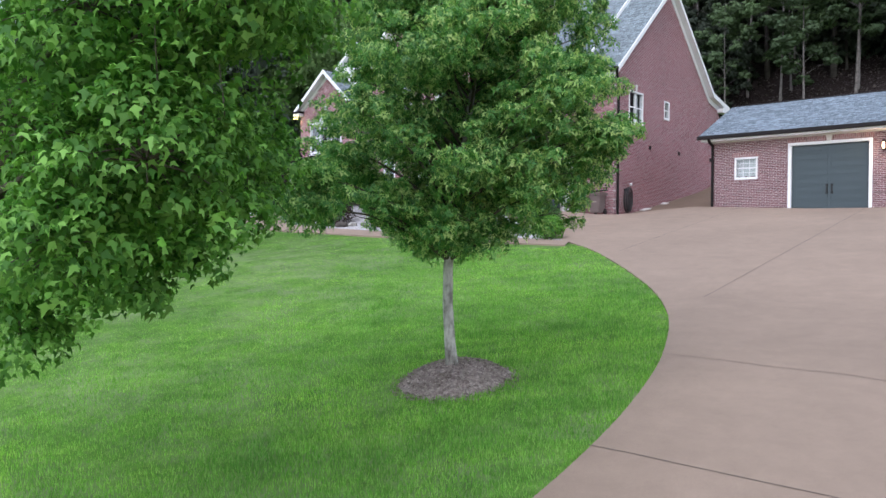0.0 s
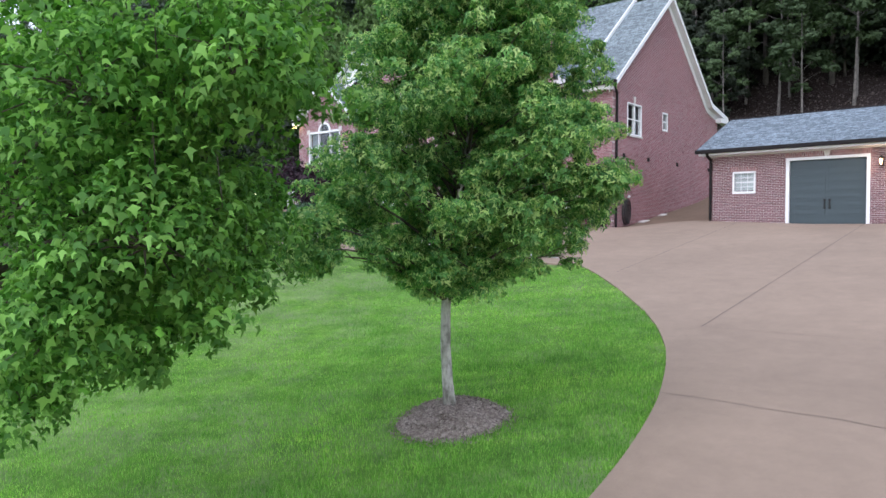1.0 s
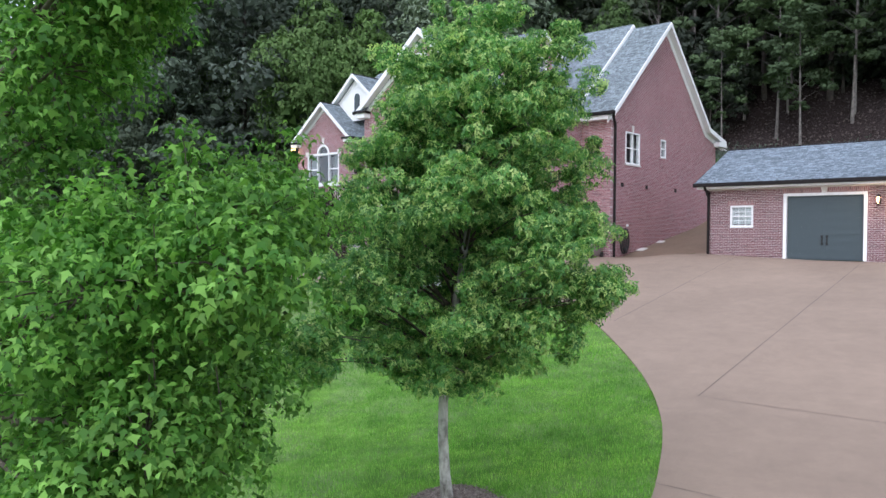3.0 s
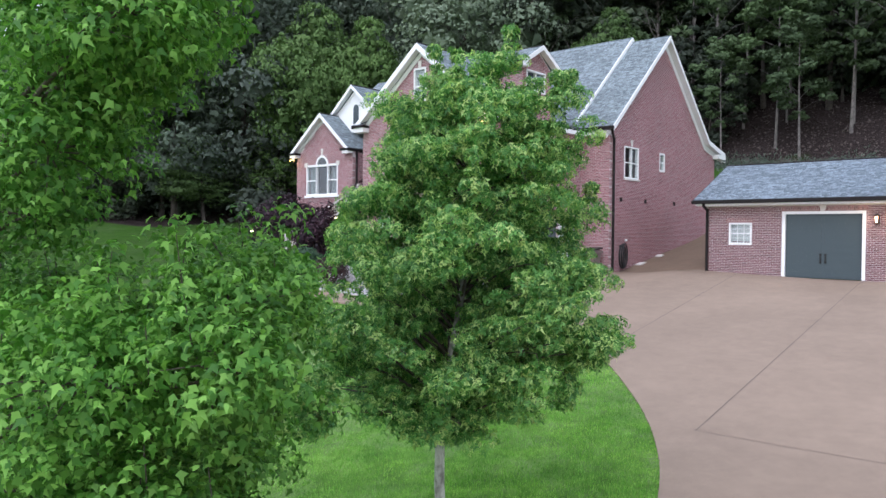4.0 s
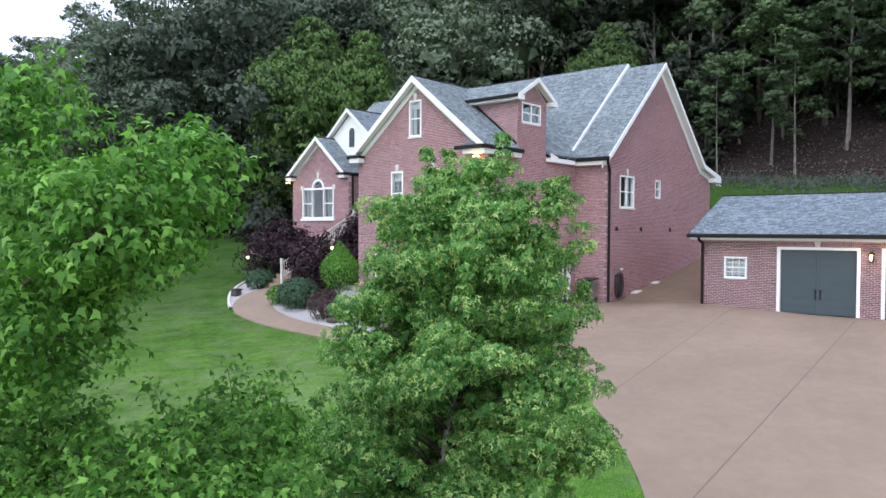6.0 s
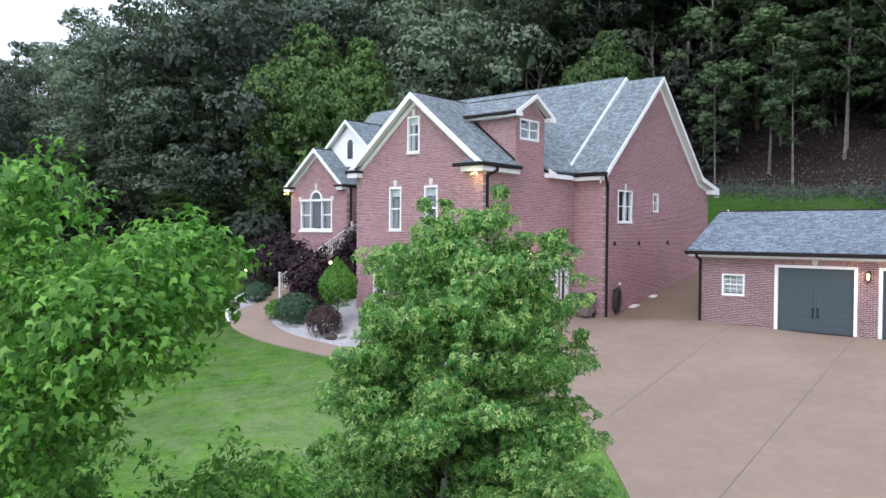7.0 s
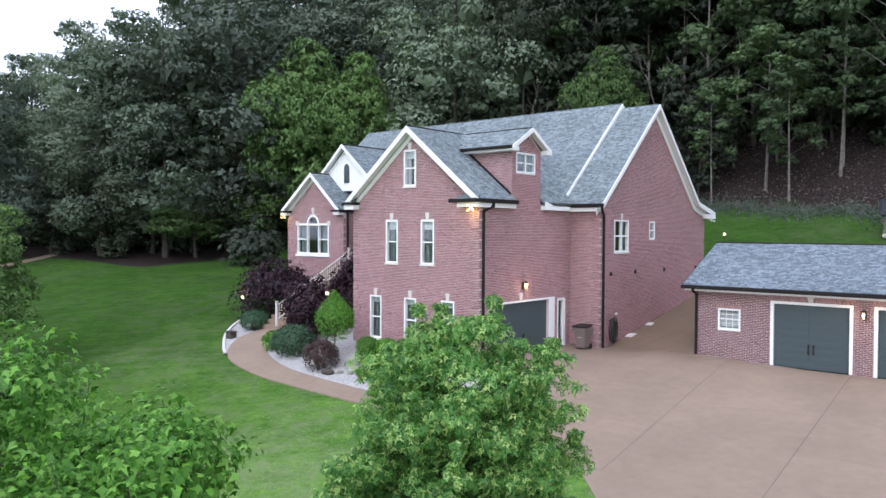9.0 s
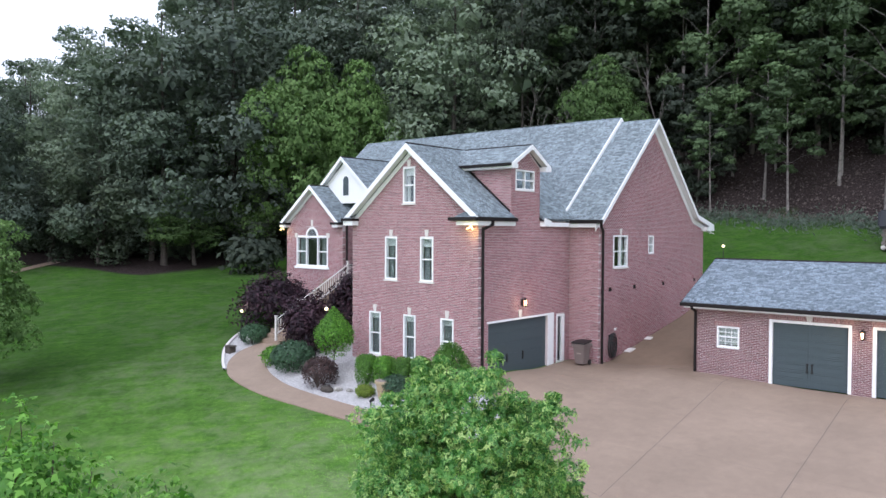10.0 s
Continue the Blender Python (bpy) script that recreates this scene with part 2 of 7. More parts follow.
def concrete_material(name, tone):
    n = Nodes(name)
    col = n.ramp(n.noise(0.35, 5), [(0.25, tuple(c * 0.84 for c in tone)), (0.75, tuple(c * 1.12 for c in tone))])
    col = n.mix(0.45, col, n.ramp(n.noise(2.6, 6, 0.7), [(0.3, (0.40, 0.40, 0.40)), (0.7, (0.6, 0.6, 0.6))]), "OVERLAY")
    col = n.mix(0.4, col, n.ramp(n.noise(150, 2), [(0.3, (0.32, 0.32, 0.32)), (0.7, (0.68, 0.68, 0.68))]), "OVERLAY")
    # the concrete turns darker and browner in the lane between house and garage
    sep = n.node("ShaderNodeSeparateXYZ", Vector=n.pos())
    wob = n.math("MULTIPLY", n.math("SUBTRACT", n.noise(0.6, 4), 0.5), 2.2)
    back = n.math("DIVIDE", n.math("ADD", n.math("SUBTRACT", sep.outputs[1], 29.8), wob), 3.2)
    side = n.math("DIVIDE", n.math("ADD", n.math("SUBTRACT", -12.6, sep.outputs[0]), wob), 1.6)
    lane_tone = n.node("ShaderNodeClamp", Value=n.math("MINIMUM", back, side)).outputs[0]
    col = n.mix(n.math("MULTIPLY", lane_tone, 0.85), col, n.mix(1.0, col, (0.62, 0.57, 0.50), "MULTIPLY"))
    n.bump(n.noise(220, 2), 0.25, 0.004)
    return n.done(col, 0.75)


def speckle_material(name, stops, scale, rough=0.9, depth=0.03):
    n = Nodes(name)
    v = n.node("ShaderNodeTexVoronoi", Vector=n.pos(), Scale=scale)
    f = n.noise(scale * 0.8, 5, 0.7)
    shade = n.node("ShaderNodeRGBToBW", Color=v.outputs["Color"]).outputs[0]
    col = n.mix(0.5, n.ramp(f, stops), shade, "SOFT_LIGHT")
    n.bump(n.math("ADD", f, v.outputs["Distance"]), 0.8, depth)
    return n.done(col, rough)


def glow_material(name, tone, strength):
    n = Nodes(name)
    return n.done(tone, 0.4, Emission_Color=(*tone, 1), Emission_Strength=strength)


def glass_material():
    n = Nodes("window_glass")
    return n.done((0.9, 0.95, 0.95), 0.03, Transmission_Weight=1.0, IOR=1.5)


BRICK = brick_material("red_brick", (0.305, 0.146, 0.160))
MORTAR = paint("pale_mortar", (0.55, 0.485, 0.485), 0.9, 0.2, 3.0)
LAID_DARK = laid_brick_material("laid_brown_brick", (0.205, 0.100, 0.104))
LAID = laid_brick_material("laid_red_brick", (0.322, 0.150, 0.162))
SOLDIER = brick_material("upright_red_brick", (0.27, 0.128, 0.128), True)
SHINGLE = shingle_material("asphalt_shingle", (0.162, 0.194, 0.214), 1.5)
SHINGLE_LOW = shingle_material("asphalt_shingle_low", (0.158, 0.192, 0.228), 2.4)
LAID_SHINGLE = laid_shingle_material("shingle_tab", (0.202, 0.236, 0.258))
LAID_SHINGLE_LOW = laid_shingle_material("shingle_tab_low", (0.166, 0.200, 0.236))
WHITE = paint("white_trim", (0.80, 0.80, 0.80), 0.5, 0.06)
STONE = paint("cast_stone", (0.62, 0.59, 0.56), 0.8, 0.12)
GUTTER = paint("dark_bronze_metal", (0.014, 0.011, 0.011), 0.6, 0.3, Specular_IOR_Level=0.2)
DOOR_GREY = paint("slate_grey_door", (0.054, 0.074, 0.083), 0.45, 0.12)
BLACK = paint("black_iron", (0.012, 0.012, 0.012), 0.5, 0.3)
GLASS = glass_material()
SHEER = paint("grey_sheer", (0.17, 0.185, 0.185), 0.9, 0.2, 3.0)
CURTAIN = paint("pale_curtain", (0.55, 0.57, 0.56), 0.9, 0.2, 3.0)
TURF = ground_material()
DRIVE = concrete_material("tan_concrete", (0.262, 0.195, 0.144))
JOINT = paint("joint_filler", (0.10, 0.083, 0.072), 0.9, 0.4)
MULCH = speckle_material("bark_mulch", [(0.3, (0.13, 0.105, 0.09)), (0.55, (0.32, 0.265, 0.235)), (0.8, (0.54, 0.47, 0.43))], 26)
GRAVEL = speckle_material("white_gravel", [(0.3, (0.25, 0.24, 0.24)), (0.6, (0.52, 0.505, 0.50)), (0.8, (0.72, 0.70, 0.69))], 22)
BARK = bark_material("grey_maple_bark", (0.075, 0.066, 0.052), (0.62, 0.60, 0.55), 5.0, 0.42)
BARK_LIMB = bark_material("brown_twig_bark", (0.035, 0.03, 0.02), (0.13, 0.115, 0.08))
BARK_DARK = bark_material("dark_bark", (0.025, 0.02, 0.017), (0.10, 0.085, 0.07))
BARK_PALE = bark_material("pale_bark", (0.065, 0.057, 0.050), (0.245, 0.22, 0.20))
LEAF = leaf_material("maple_leaf", (0.094, 0.262, 0.036), (0.198, 0.435, 0.064), (0.44, 0.68, 0.155), 0.48, 0.3)
LEAF_DEEP = leaf_material("deep_maple_leaf", (0.060, 0.168, 0.046), (0.165, 0.350, 0.090), (0.56, 0.71, 0.26), 0.5, 0.4)
LEAF_WOOD = leaf_material("woodland_leaf", (0.094, 0.120, 0.096), (0.120, 0.150, 0.119), (0.148, 0.183, 0.143), 0.28, 0.05)
# One pale tree's own tone; elsewhere the hilltop's light put into the leaf colour.
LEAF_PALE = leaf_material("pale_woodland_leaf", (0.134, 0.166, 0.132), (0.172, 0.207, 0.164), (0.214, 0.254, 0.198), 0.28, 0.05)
# Shaded copy of the woodland leaf: the deep woods' dimness is in its colour.
LEAF_SHADE = leaf_material("shaded_woodland_leaf", (0.054, 0.068, 0.052), (0.074, 0.090, 0.067), (0.099, 0.118, 0.084), 0.28, 0.05)
LEAF_MOSS = leaf_material("mossy_woodland_leaf", (0.090, 0.130, 0.068), (0.118, 0.168, 0.088), (0.158, 0.218, 0.112), 0.35, 0.05)
LEAF_FRESH = leaf_material("fresh_woodland_leaf", (0.104, 0.170, 0.062), (0.138, 0.214, 0.080), (0.180, 0.262, 0.102), 0.35, 0.05)
LEAF_PURPLE = leaf_material("purple_leaf", (0.014, 0.008, 0.013), (0.036, 0.018, 0.027), (0.08, 0.040, 0.055), 0.15, 0.2)
LEAF_BOX = leaf_material("boxwood_leaf", (0.022, 0.065, 0.012), (0.052, 0.135, 0.022), (0.11, 0.23, 0.035), 0.25)
LEAF_LIME = leaf_material("lime_leaf", (0.05, 0.13, 0.012), (0.10, 0.25, 0.02), (0.19, 0.38, 0.05), 0.3)
LEAF_GOLD = leaf_material("golden_leaf", (0.11, 0.16, 0.015), (0.22, 0.32, 0.03), (0.38, 0.48, 0.08), 0.3)
LEAF_BLUE = leaf_material("juniper_leaf", (0.02, 0.05, 0.025), (0.04, 0.09, 0.045), (0.07, 0.14, 0.07), 0.15)
LEAF_RUST = leaf_material("barberry_leaf", (0.02, 0.012, 0.012), (0.05, 0.026, 0.026), (0.10, 0.05, 0.045), 0.15)
GRASS = grass_material("grass_blade", (0.130, 0.310, 0.050), (0.230, 0.490, 0.092), (0.39, 0.63, 0.19))


# ---- mesh helpers ----
def origin_of(ob):
    p = Vector((0, 0, 0))
    while ob is not None:
        p, ob = p + ob.location, ob.parent
    return p


def thing(name, at, label, category, group="", kind=""):
    ob = new(name)
    ob.location = at
    ob.empty_display_size = 0.2
    return tagged(ob, label, category, group, kind)


def part(name, bm, material, parent=None, label="", smooth=False):
    """Links a bmesh, or a ready mesh, built in the plan's own coordinates, as one mesh object under its parent."""
    if isinstance(bm, bpy.types.Mesh):
        me = bm
    else:
        bmesh.ops.recalc_face_normals(bm, faces=bm.faces)
        me = bpy.data.meshes.new(name)
        bm.to_mesh(me)
        bm.free()
    if parent is not None:
        me.transform(Matrix.Translation(-origin_of(parent)))
    me.materials.append(material)
    if smooth:
        me.polygons.foreach_set("use_smooth", [True] * len(me.polygons))
    ob = new(name, me)
    ob.parent = parent
    return tagged(ob, label)


def box(bm, x0, x1, y0, y1, z0, z1):
    m = Matrix.Translation(((x0 + x1) / 2, (y0 + y1) / 2, (z0 + z1) / 2)) @ Matrix.Diagonal((abs(x1 - x0), abs(y1 - y0), abs(z1 - z0), 1))
    return bmesh.ops.create_cube(bm, size=1.0, matrix=m)["verts"]


def cyl(bm, a, b, r0, r1=None, sides=10):
    a, b = Vector(a), Vector(b)
    m = Matrix.Translation((a + b) / 2) @ (b - a).to_track_quat("Z", "Y").to_matrix().to_4x4()
    bmesh.ops.create_cone(bm, cap_ends=True, segments=sides, radius1=r0, radius2=r0 if r1 is None else r1, depth=(b - a).length, matrix=m)


def ball(bm, at, r, seg=14, squash=1.0):
    bmesh.ops.create_uvsphere(bm, u_segments=seg, v_segments=seg // 2 + 1, radius=r, matrix=Matrix.Translation(at) @ Matrix.Diagonal((1, 1, squash, 1)))


def solid(bm, corners, shift):
    """A slab: a polygon of corners, pushed by shift."""
    lo = [bm.verts.new(c) for c in corners]
    hi = [bm.verts.new(Vector(c) + Vector(shift)) for c in corners]
    bm.faces.new(lo), bm.faces.new(hi[::-1])
    for k in range(len(lo)):
        j = (k + 1) % len(lo)
        bm.faces.new((lo[k], hi[k], hi[j], lo[j]))


def pipe(bm, points, r, sides=8):
    for a, b in zip(points, points[1:]):
        cyl(bm, a, b, r, r, sides)
    for p in points[1:-1]:
        ball(bm, p, r * 1.02, 8)


class Side:
    """An upright plane of a building: u runs along it to the right as seen from outside, d out from it, z up."""

    def __init__(self, facing, at):
        self.facing, self.at = facing, at

    def p(self, u, d, z):
        return {"S": (u, self.at - d, z), "E": (self.at + d, u, z), "N": (u, self.at + d, z), "W": (self.at - d, u, z)}[self.facing]

    def box(self, bm, u0, u1, d0, d1, z0, z1):
        a, b = self.p(u0, d0, z0), self.p(u1, d1, z1)
        return box(bm, min(a[0], b[0]), max(a[0], b[0]), min(a[1], b[1]), max(a[1], b[1]), z0, z1)


def wall(bm, side, u0, u1, z0, top, holes=(), thick=0.22):
    """An upright wall with openings through it. top: (u, z) corners of its upper edge from u0 to u1. holes: (u0, u1, z0, z1)."""
    cuts = sorted({u0, u1, *[u for u, _ in top], *[u for q in holes for u in q[:2]]})
    us, zs = [u for u, _ in top], [z for _, z in top]
    back = Vector(side.p(0, -thick, 0)) - Vector(side.p(0, 0, 0))
    levels = sorted({z for q in holes for z in q[2:]})
    for a, b in zip(cuts, cuts[1:]):
        if b - a < 0.002:
            continue
        za, zb = float(np.interp(a + 1e-6, us, zs)), float(np.interp(b - 1e-6, us, zs))
        rows = [z0] + [z for z in levels if z0 < z < min(za, zb) - 0.01]
        for k, low in enumerate(rows):
            high = (rows[k + 1],) * 2 if k + 1 < len(rows) else (za, zb)
            mid = (low + min(high)) / 2
            if any(q[0] < (a + b) / 2 < q[1] and q[2] < mid < q[3] for q in holes):
                continue
            solid(bm, [side.p(a, 0, low), side.p(b, 0, low), side.p(b, 0, high[1]), side.p(a, 0, high[0])], back)
    bmesh.ops.remove_doubles(bm, verts=bm.verts, dist=0.003)
    bm.verts.index_update()
    seen = {}
    for f in bm.faces:
        seen.setdefault(frozenset(v.index for v in f.verts), []).append(f)
    bmesh.ops.delete(bm, geom=[f for fs in seen.values() if len(fs) > 1 for f in fs], context="FACES_ONLY")


def mesh_of(name, verts, faces):
    """A mesh from arrays: faces all have the same number of corners."""
    me = bpy.data.meshes.new(name)
    n, k = faces.shape
    me.vertices.add(len(verts))
    me.vertices.foreach_set("co", np.ascontiguousarray(verts, np.float32).ravel())
    me.loops.add(n * k)
    me.loops.foreach_set("vertex_index", np.ascontiguousarray(faces, np.int32).ravel())
    me.polygons.add(n)
    me.polygons.foreach_set("loop_start", np.arange(0, n * k, k, dtype=np.int32))
    me.update(calc_edges=True)
    return me


# ---- lie of the land ----
def step(a, b, v):
    q = min(1.0, max(0.0, (v - a) / (b - a)))
    return q * q * (3 - 2 * q)


def gz(x, y):
    """The ground's height."""
    yy = min(y, 30.8)
    z = 0.97 + 0.147 * (max(yy, -30) - 15.44) + 0.037 * min(60, max(0.0, -x - 9))
    z += 0.36 * step(21.8, 25.0, y) * (1 - step(27, 31.3, y)) * step(-14.5, -18.5, x) * (1 - step(-30, -36, x))
    # the concrete lies nearly level before the house's garage door
    z -= 0.42 * step(25.7, 29.5, y) * (1 - step(41, 47, y)) * step(-13.5, -17.5, x) * (1 - step(-26, -30, x))
    z += 0.17 * (min(max(y, 33), 44) - 33) * (0.35 + 0.65 * step(-60, -42, x))
    hill = 0.30 * max(0, min(y, 62) - 44) + 0.60 * max(0, min(y, 190) - 62)
    z += hill * (0.6 + 0.4 * step(-120, -45, x)) * (1 - 0.6 * step(60, 160, x))
    z += 0.35 * max(0, min(-x - 66, 90)) * step(10, 50, y) * 0.5
    return z


# ---- ground ----
def axis(near0, near1, fine, far0, far1):
    mid = list(np.arange(near0, near1 + fine / 2, fine))
    grow, lo, hi = 1.25, [], []
    s, v = fine, near0
    while v > far0:
        s *= grow
        v -= s
        lo.append(v)
    s, v = fine, near1
    while v < far1:
        s *= grow
        v += s
        hi.append(v)
    return np.array(lo[::-1] + mid + hi)


gx, gy = axis(-62, 8, 0.7, -900, 900), axis(-4, 60, 0.7, -700, 900)
rough = lambda x, y: 0.05 * noise.noise((x * 0.35, y * 0.35, 0.0)) + 0.5 * noise.noise((x * 0.06, y * 0.06, 3.0)) * step(46, 70, y)
verts = np.array([(x, y, gz(x, y) + rough(x, y) * (1 - step(-20, -14, x) * step(5, 8, y) * (1 - step(44, 48, y)))) for y in gy for x in gx])
nx = len(gx)
idx = np.array([(j * nx + i, j * nx + i + 1, (j + 1) * nx + i + 1, (j + 1) * nx + i) for j in range(len(gy) - 1) for i in range(nx - 1)])
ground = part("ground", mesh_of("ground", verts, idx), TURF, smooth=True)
tagged(ground, "green mown lawn rising to a wooded hillside", "lawn", kind="structure")


def glide(points, n=8):
    """A smooth line through a few points of the plan."""
    q = [np.array(p, float) for p in points]
    q = [2 * q[0] - q[1]] + q + [2 * q[-1] - q[-2]]
    out = []
    for k in range(1, len(q) - 2):
        for s in np.arange(n) / n:
            a, b, c, d = q[k - 1 : k + 3]
            out.append(0.5 * (2 * b + (c - a) * s + (2 * a - 5 * b + 4 * c - d) * s**2 + (3 * b - a - 3 * c + d) * s**3))
    return out + [q[-2]]


def sheet(name, left, right, lift, material, cross=12, skirt=0.12):
    """A surface laid on the ground between two lines of equal count, with a short edge down into the soil."""
    bm = bmesh.new()
    rows = []
    for a, b in zip(left, right):
        row = []
        for k in range(cross + 1):
            x, y = np.array(a) * (1 - k / cross) + np.array(b) * k / cross
            row.append(bm.verts.new((x, y, gz(x, y) + lift)))
        row.insert(0, bm.verts.new(row[0].co - Vector((0, 0, skirt))))
        row.append(bm.verts.new(row[-1].co - Vector((0, 0, skirt))))
        rows.append(row)
    for r, s in zip(rows, rows[1:]):
        for k in range(len(r) - 1):
            bm.faces.new((r[k], r[k + 1], s[k + 1], s[k]))
    return part(name, bm, material)


LAWN_EDGE = glide([(-4.9, -8), (-4.85, -2), (-4.9, 3), (-5.0, 6.2), (-5.2, 8.2), (-5.55, 10.0), (-6.05, 11.7), (-6.95, 13.8), (-8.3, 15.9), (-10.0, 17.9), (-12.0, 19.9), (-13.6, 21.1), (-16.4, 23.0), (-19.2, 24.95)], 6)
left_line = LAWN_EDGE + [(-19.38, y) for y in np.linspace(25.4, 32.02, 9)]
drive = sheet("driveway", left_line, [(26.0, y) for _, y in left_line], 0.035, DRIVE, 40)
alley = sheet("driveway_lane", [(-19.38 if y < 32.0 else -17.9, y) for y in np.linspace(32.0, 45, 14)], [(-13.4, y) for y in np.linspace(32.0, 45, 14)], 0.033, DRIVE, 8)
tagged(alley, "narrow tan concrete lane between house and garage", "driveway", kind="structure")
tagged(drive, "broad tan concrete driveway sloping up to the garages", "driveway", kind="structure")


def joint(a, b, w=0.016, wob=0.0):
    bm = bmesh.new()
    a, b = np.array(a, float), np.array(b, float)
    n = max(2, int(np.linalg.norm(b - a) / 0.5))
    side = np.array((-(b - a)[1], (b - a)[0])) / np.linalg.norm(b - a)
    last = None
    for k in range(n + 1):
        p = a + (b - a) * k / n + side * wob * noise.noise((k * 0.7, a[0], a[1]))
        pair = [bm.verts.new((*(p + side * s * w / 2), gz(*p) + 0.040)) for s in (-1, 1)]
        if last:
            bm.faces.new((last[0], last[1], pair[1], pair[0]))
        last = pair
    return part("expansion_joint", bm, JOINT, drive)


joint((-6.9, 15.35), (-7.3, 31.9))
joint((-11.25, 20.0), (-11.75, 31.9))
joint((-6.95, 15.35), (-0.5, 15.5), 0.012, 0.05)
joint((-6.05, 11.55), (-0.5, 11.3), 0.012, 0.12)
joint((-5.2, 8.0), (0.5, 8.0), 0.014, 0.03)
joint((-12.6, 20.3), (-11.25, 20.0), 0.012, 0.02)
joint((-11.4, 24.0), (-3.0, 23.9), 0.008, 0.03)

# garden walk, and the pale gravel bed between it and the house
OUT = glide([(-13.3, 20.45), (-17.0, 20.1), (-21.0, 20.05), (-24.6, 19.95), (-27.8, 20.05), (-30.4, 20.6), (-31.9, 21.35), (-33.0, 22.3), (-33.6, 23.3), (-33.75, 24.6)], 6)
INN = glide([(-13.6, 21.2), (-17.0, 21.2), (-21.2, 21.15), (-24.3, 21.15), (-27.0, 21.3), (-28.9, 21.8), (-30.2, 22.4), (-31.2, 23.1), (-31.9, 23.8), (-32.15, 24.6)], 6)
path = sheet("garden_walk", OUT, INN, 0.05, DRIVE, 4)
tagged(path, "curved tan concrete garden walk beside gravel bed", "path", kind="structure")
HOUSE_FOOT = [(-19.3 - 7.6 * step(0, 1, k / (len(INN) - 1) * 1.6), 24.9 + 2.5 * step(0.62, 1.0, k / (len(INN) - 1))) for k in range(len(INN))]
bed = sheet("gravel_bed", INN, HOUSE_FOOT, 0.03, GRAVEL, 10)
tagged(bed, "white gravel planting bed along the brick house", "gravel bed", kind="structure")

# ---- house ----
FRONT, FLANK, WING, REAR, RIGHT = 24.9, -19.5, 32.0, 44.6, -17.95
house = thing("house", (-27.0, 33.0, gz(-27, 33)), "two-storey red brick house with steep grey shingle roofs and white trim", "house")


def window(side, u0, u1, z0, z1, parent, sashes=1, lights=(1, 2), blind=0.0, key=True, curtain=True, drape=0.24):
    """A double-hung window in its opening: frame, sashes, glass, sill and keystone."""
    bm, t = bmesh.new(), 0.07
    face = Side(side.facing, side.at + (0.025 if side.facing in "EN" else -0.025))
    wall(bm, face, u0, u1, z0, [(u0, z1), (u1, z1)], [(u0 + t, u1 - t, z0 + t, z1 - t)], 0.185)
    w = part("window", bm, WHITE, parent, "white framed sash window")
    iu0, iu1, iz0, iz1 = u0 + t, u1 - t, z0 + t, z1 - t
    bm = bmesh.new()
    step_u = (iu1 - iu0) / sashes
    for k in range(sashes):
        a = iu0 + k * step_u
        if k:
            side.box(bm, a - 0.035, a + 0.035, -0.12, 0.01, iz0, iz1)
        for j in range(1, lights[0]):
            x = a + step_u * j / lights[0]
            side.box(bm, x - 0.011, x + 0.011, -0.075, -0.035, iz0, iz1)
        for j in range(1, lights[1]):
            z = iz0 + (iz1 - iz0) * j / lights[1]
            h = 0.028 if j * 2 == lights[1] else 0.011
            side.box(bm, a, a + step_u, -0.085, -0.03, z - h, z + h)
    if len(bm.verts):
        part("glazing_bar", bm, WHITE, w)
    else:
        bm.free()
    bm = bmesh.new()
    side.box(bm, iu0, iu1, -0.062, -0.054, iz0, iz1)
    g = part("pane", bm, GLASS, w)
    g.visible_shadow = False
    bm = bmesh.new()
    side.box(bm, u0 - (0.05 if key else 0.0), u1 + (0.05 if key else 0.0), -0.02, 0.07 if key else 0.035, z0 - (0.075 if key else 0.03), z0 - 0.002)
    part("sill", bm, STONE if key else WHITE, w)
    if key:
        m = (u0 + u1) / 2
        bm = bmesh.new()
        solid(bm, [side.p(m - 0.07, -0.02, z1 + 0.004), side.p(m + 0.07, -0.02, z1 + 0.004), side.p(m + 0.115, -0.02, z1 + 0.32), side.p(m - 0.115, -0.02, z1 + 0.32)], Vector(side.p(0, 0.055, 0)) - Vector(side.p(0, 0, 0)))
        part("keystone", bm, STONE, w, "pale cast stone keystone")
    if blind:
        bm = bmesh.new()
        n = int((iz1 - iz0) * blind / 0.05)
        for k in range(n):
            z = iz1 - 0.05 * k
            side.box(bm, iu0 + 0.01, iu1 - 0.01, -0.15, -0.14 + 0.006 * (k % 2), z - 0.047, z)
        part("blind", bm, CURTAIN, w, "pale drawn window blind")
    if curtain:
        bm = bmesh.new()
        for s in (0, 1):
            cw = (iu1 - iu0) * drape
            base = iu0 if s == 0 else iu1 - cw
            for k in range(6):
                side.box(bm, base + cw * k / 6, base + cw * (k + 1) / 6, -0.24 - 0.03 * (k % 2), -0.21 - 0.03 * (k % 2), iz0, iz1)
        part("curtain", bm, SHEER if drape > 0.3 else CURTAIN, w, "hanging curtain")
    return w


BRICKWORK = []


def brick_wall(name, parent, side, u0, u1, z0, top, holes=()):
    """A wall in its mortar; the bricks that face it are laid at the end of the file."""
    bm = bmesh.new()
    wall(bm, side, u0, u1, z0, top, holes)
    ob = part(name, bm, MORTAR, parent)
    BRICKWORK.append((ob, side, u0, u1, z0, top, holes))
    return ob


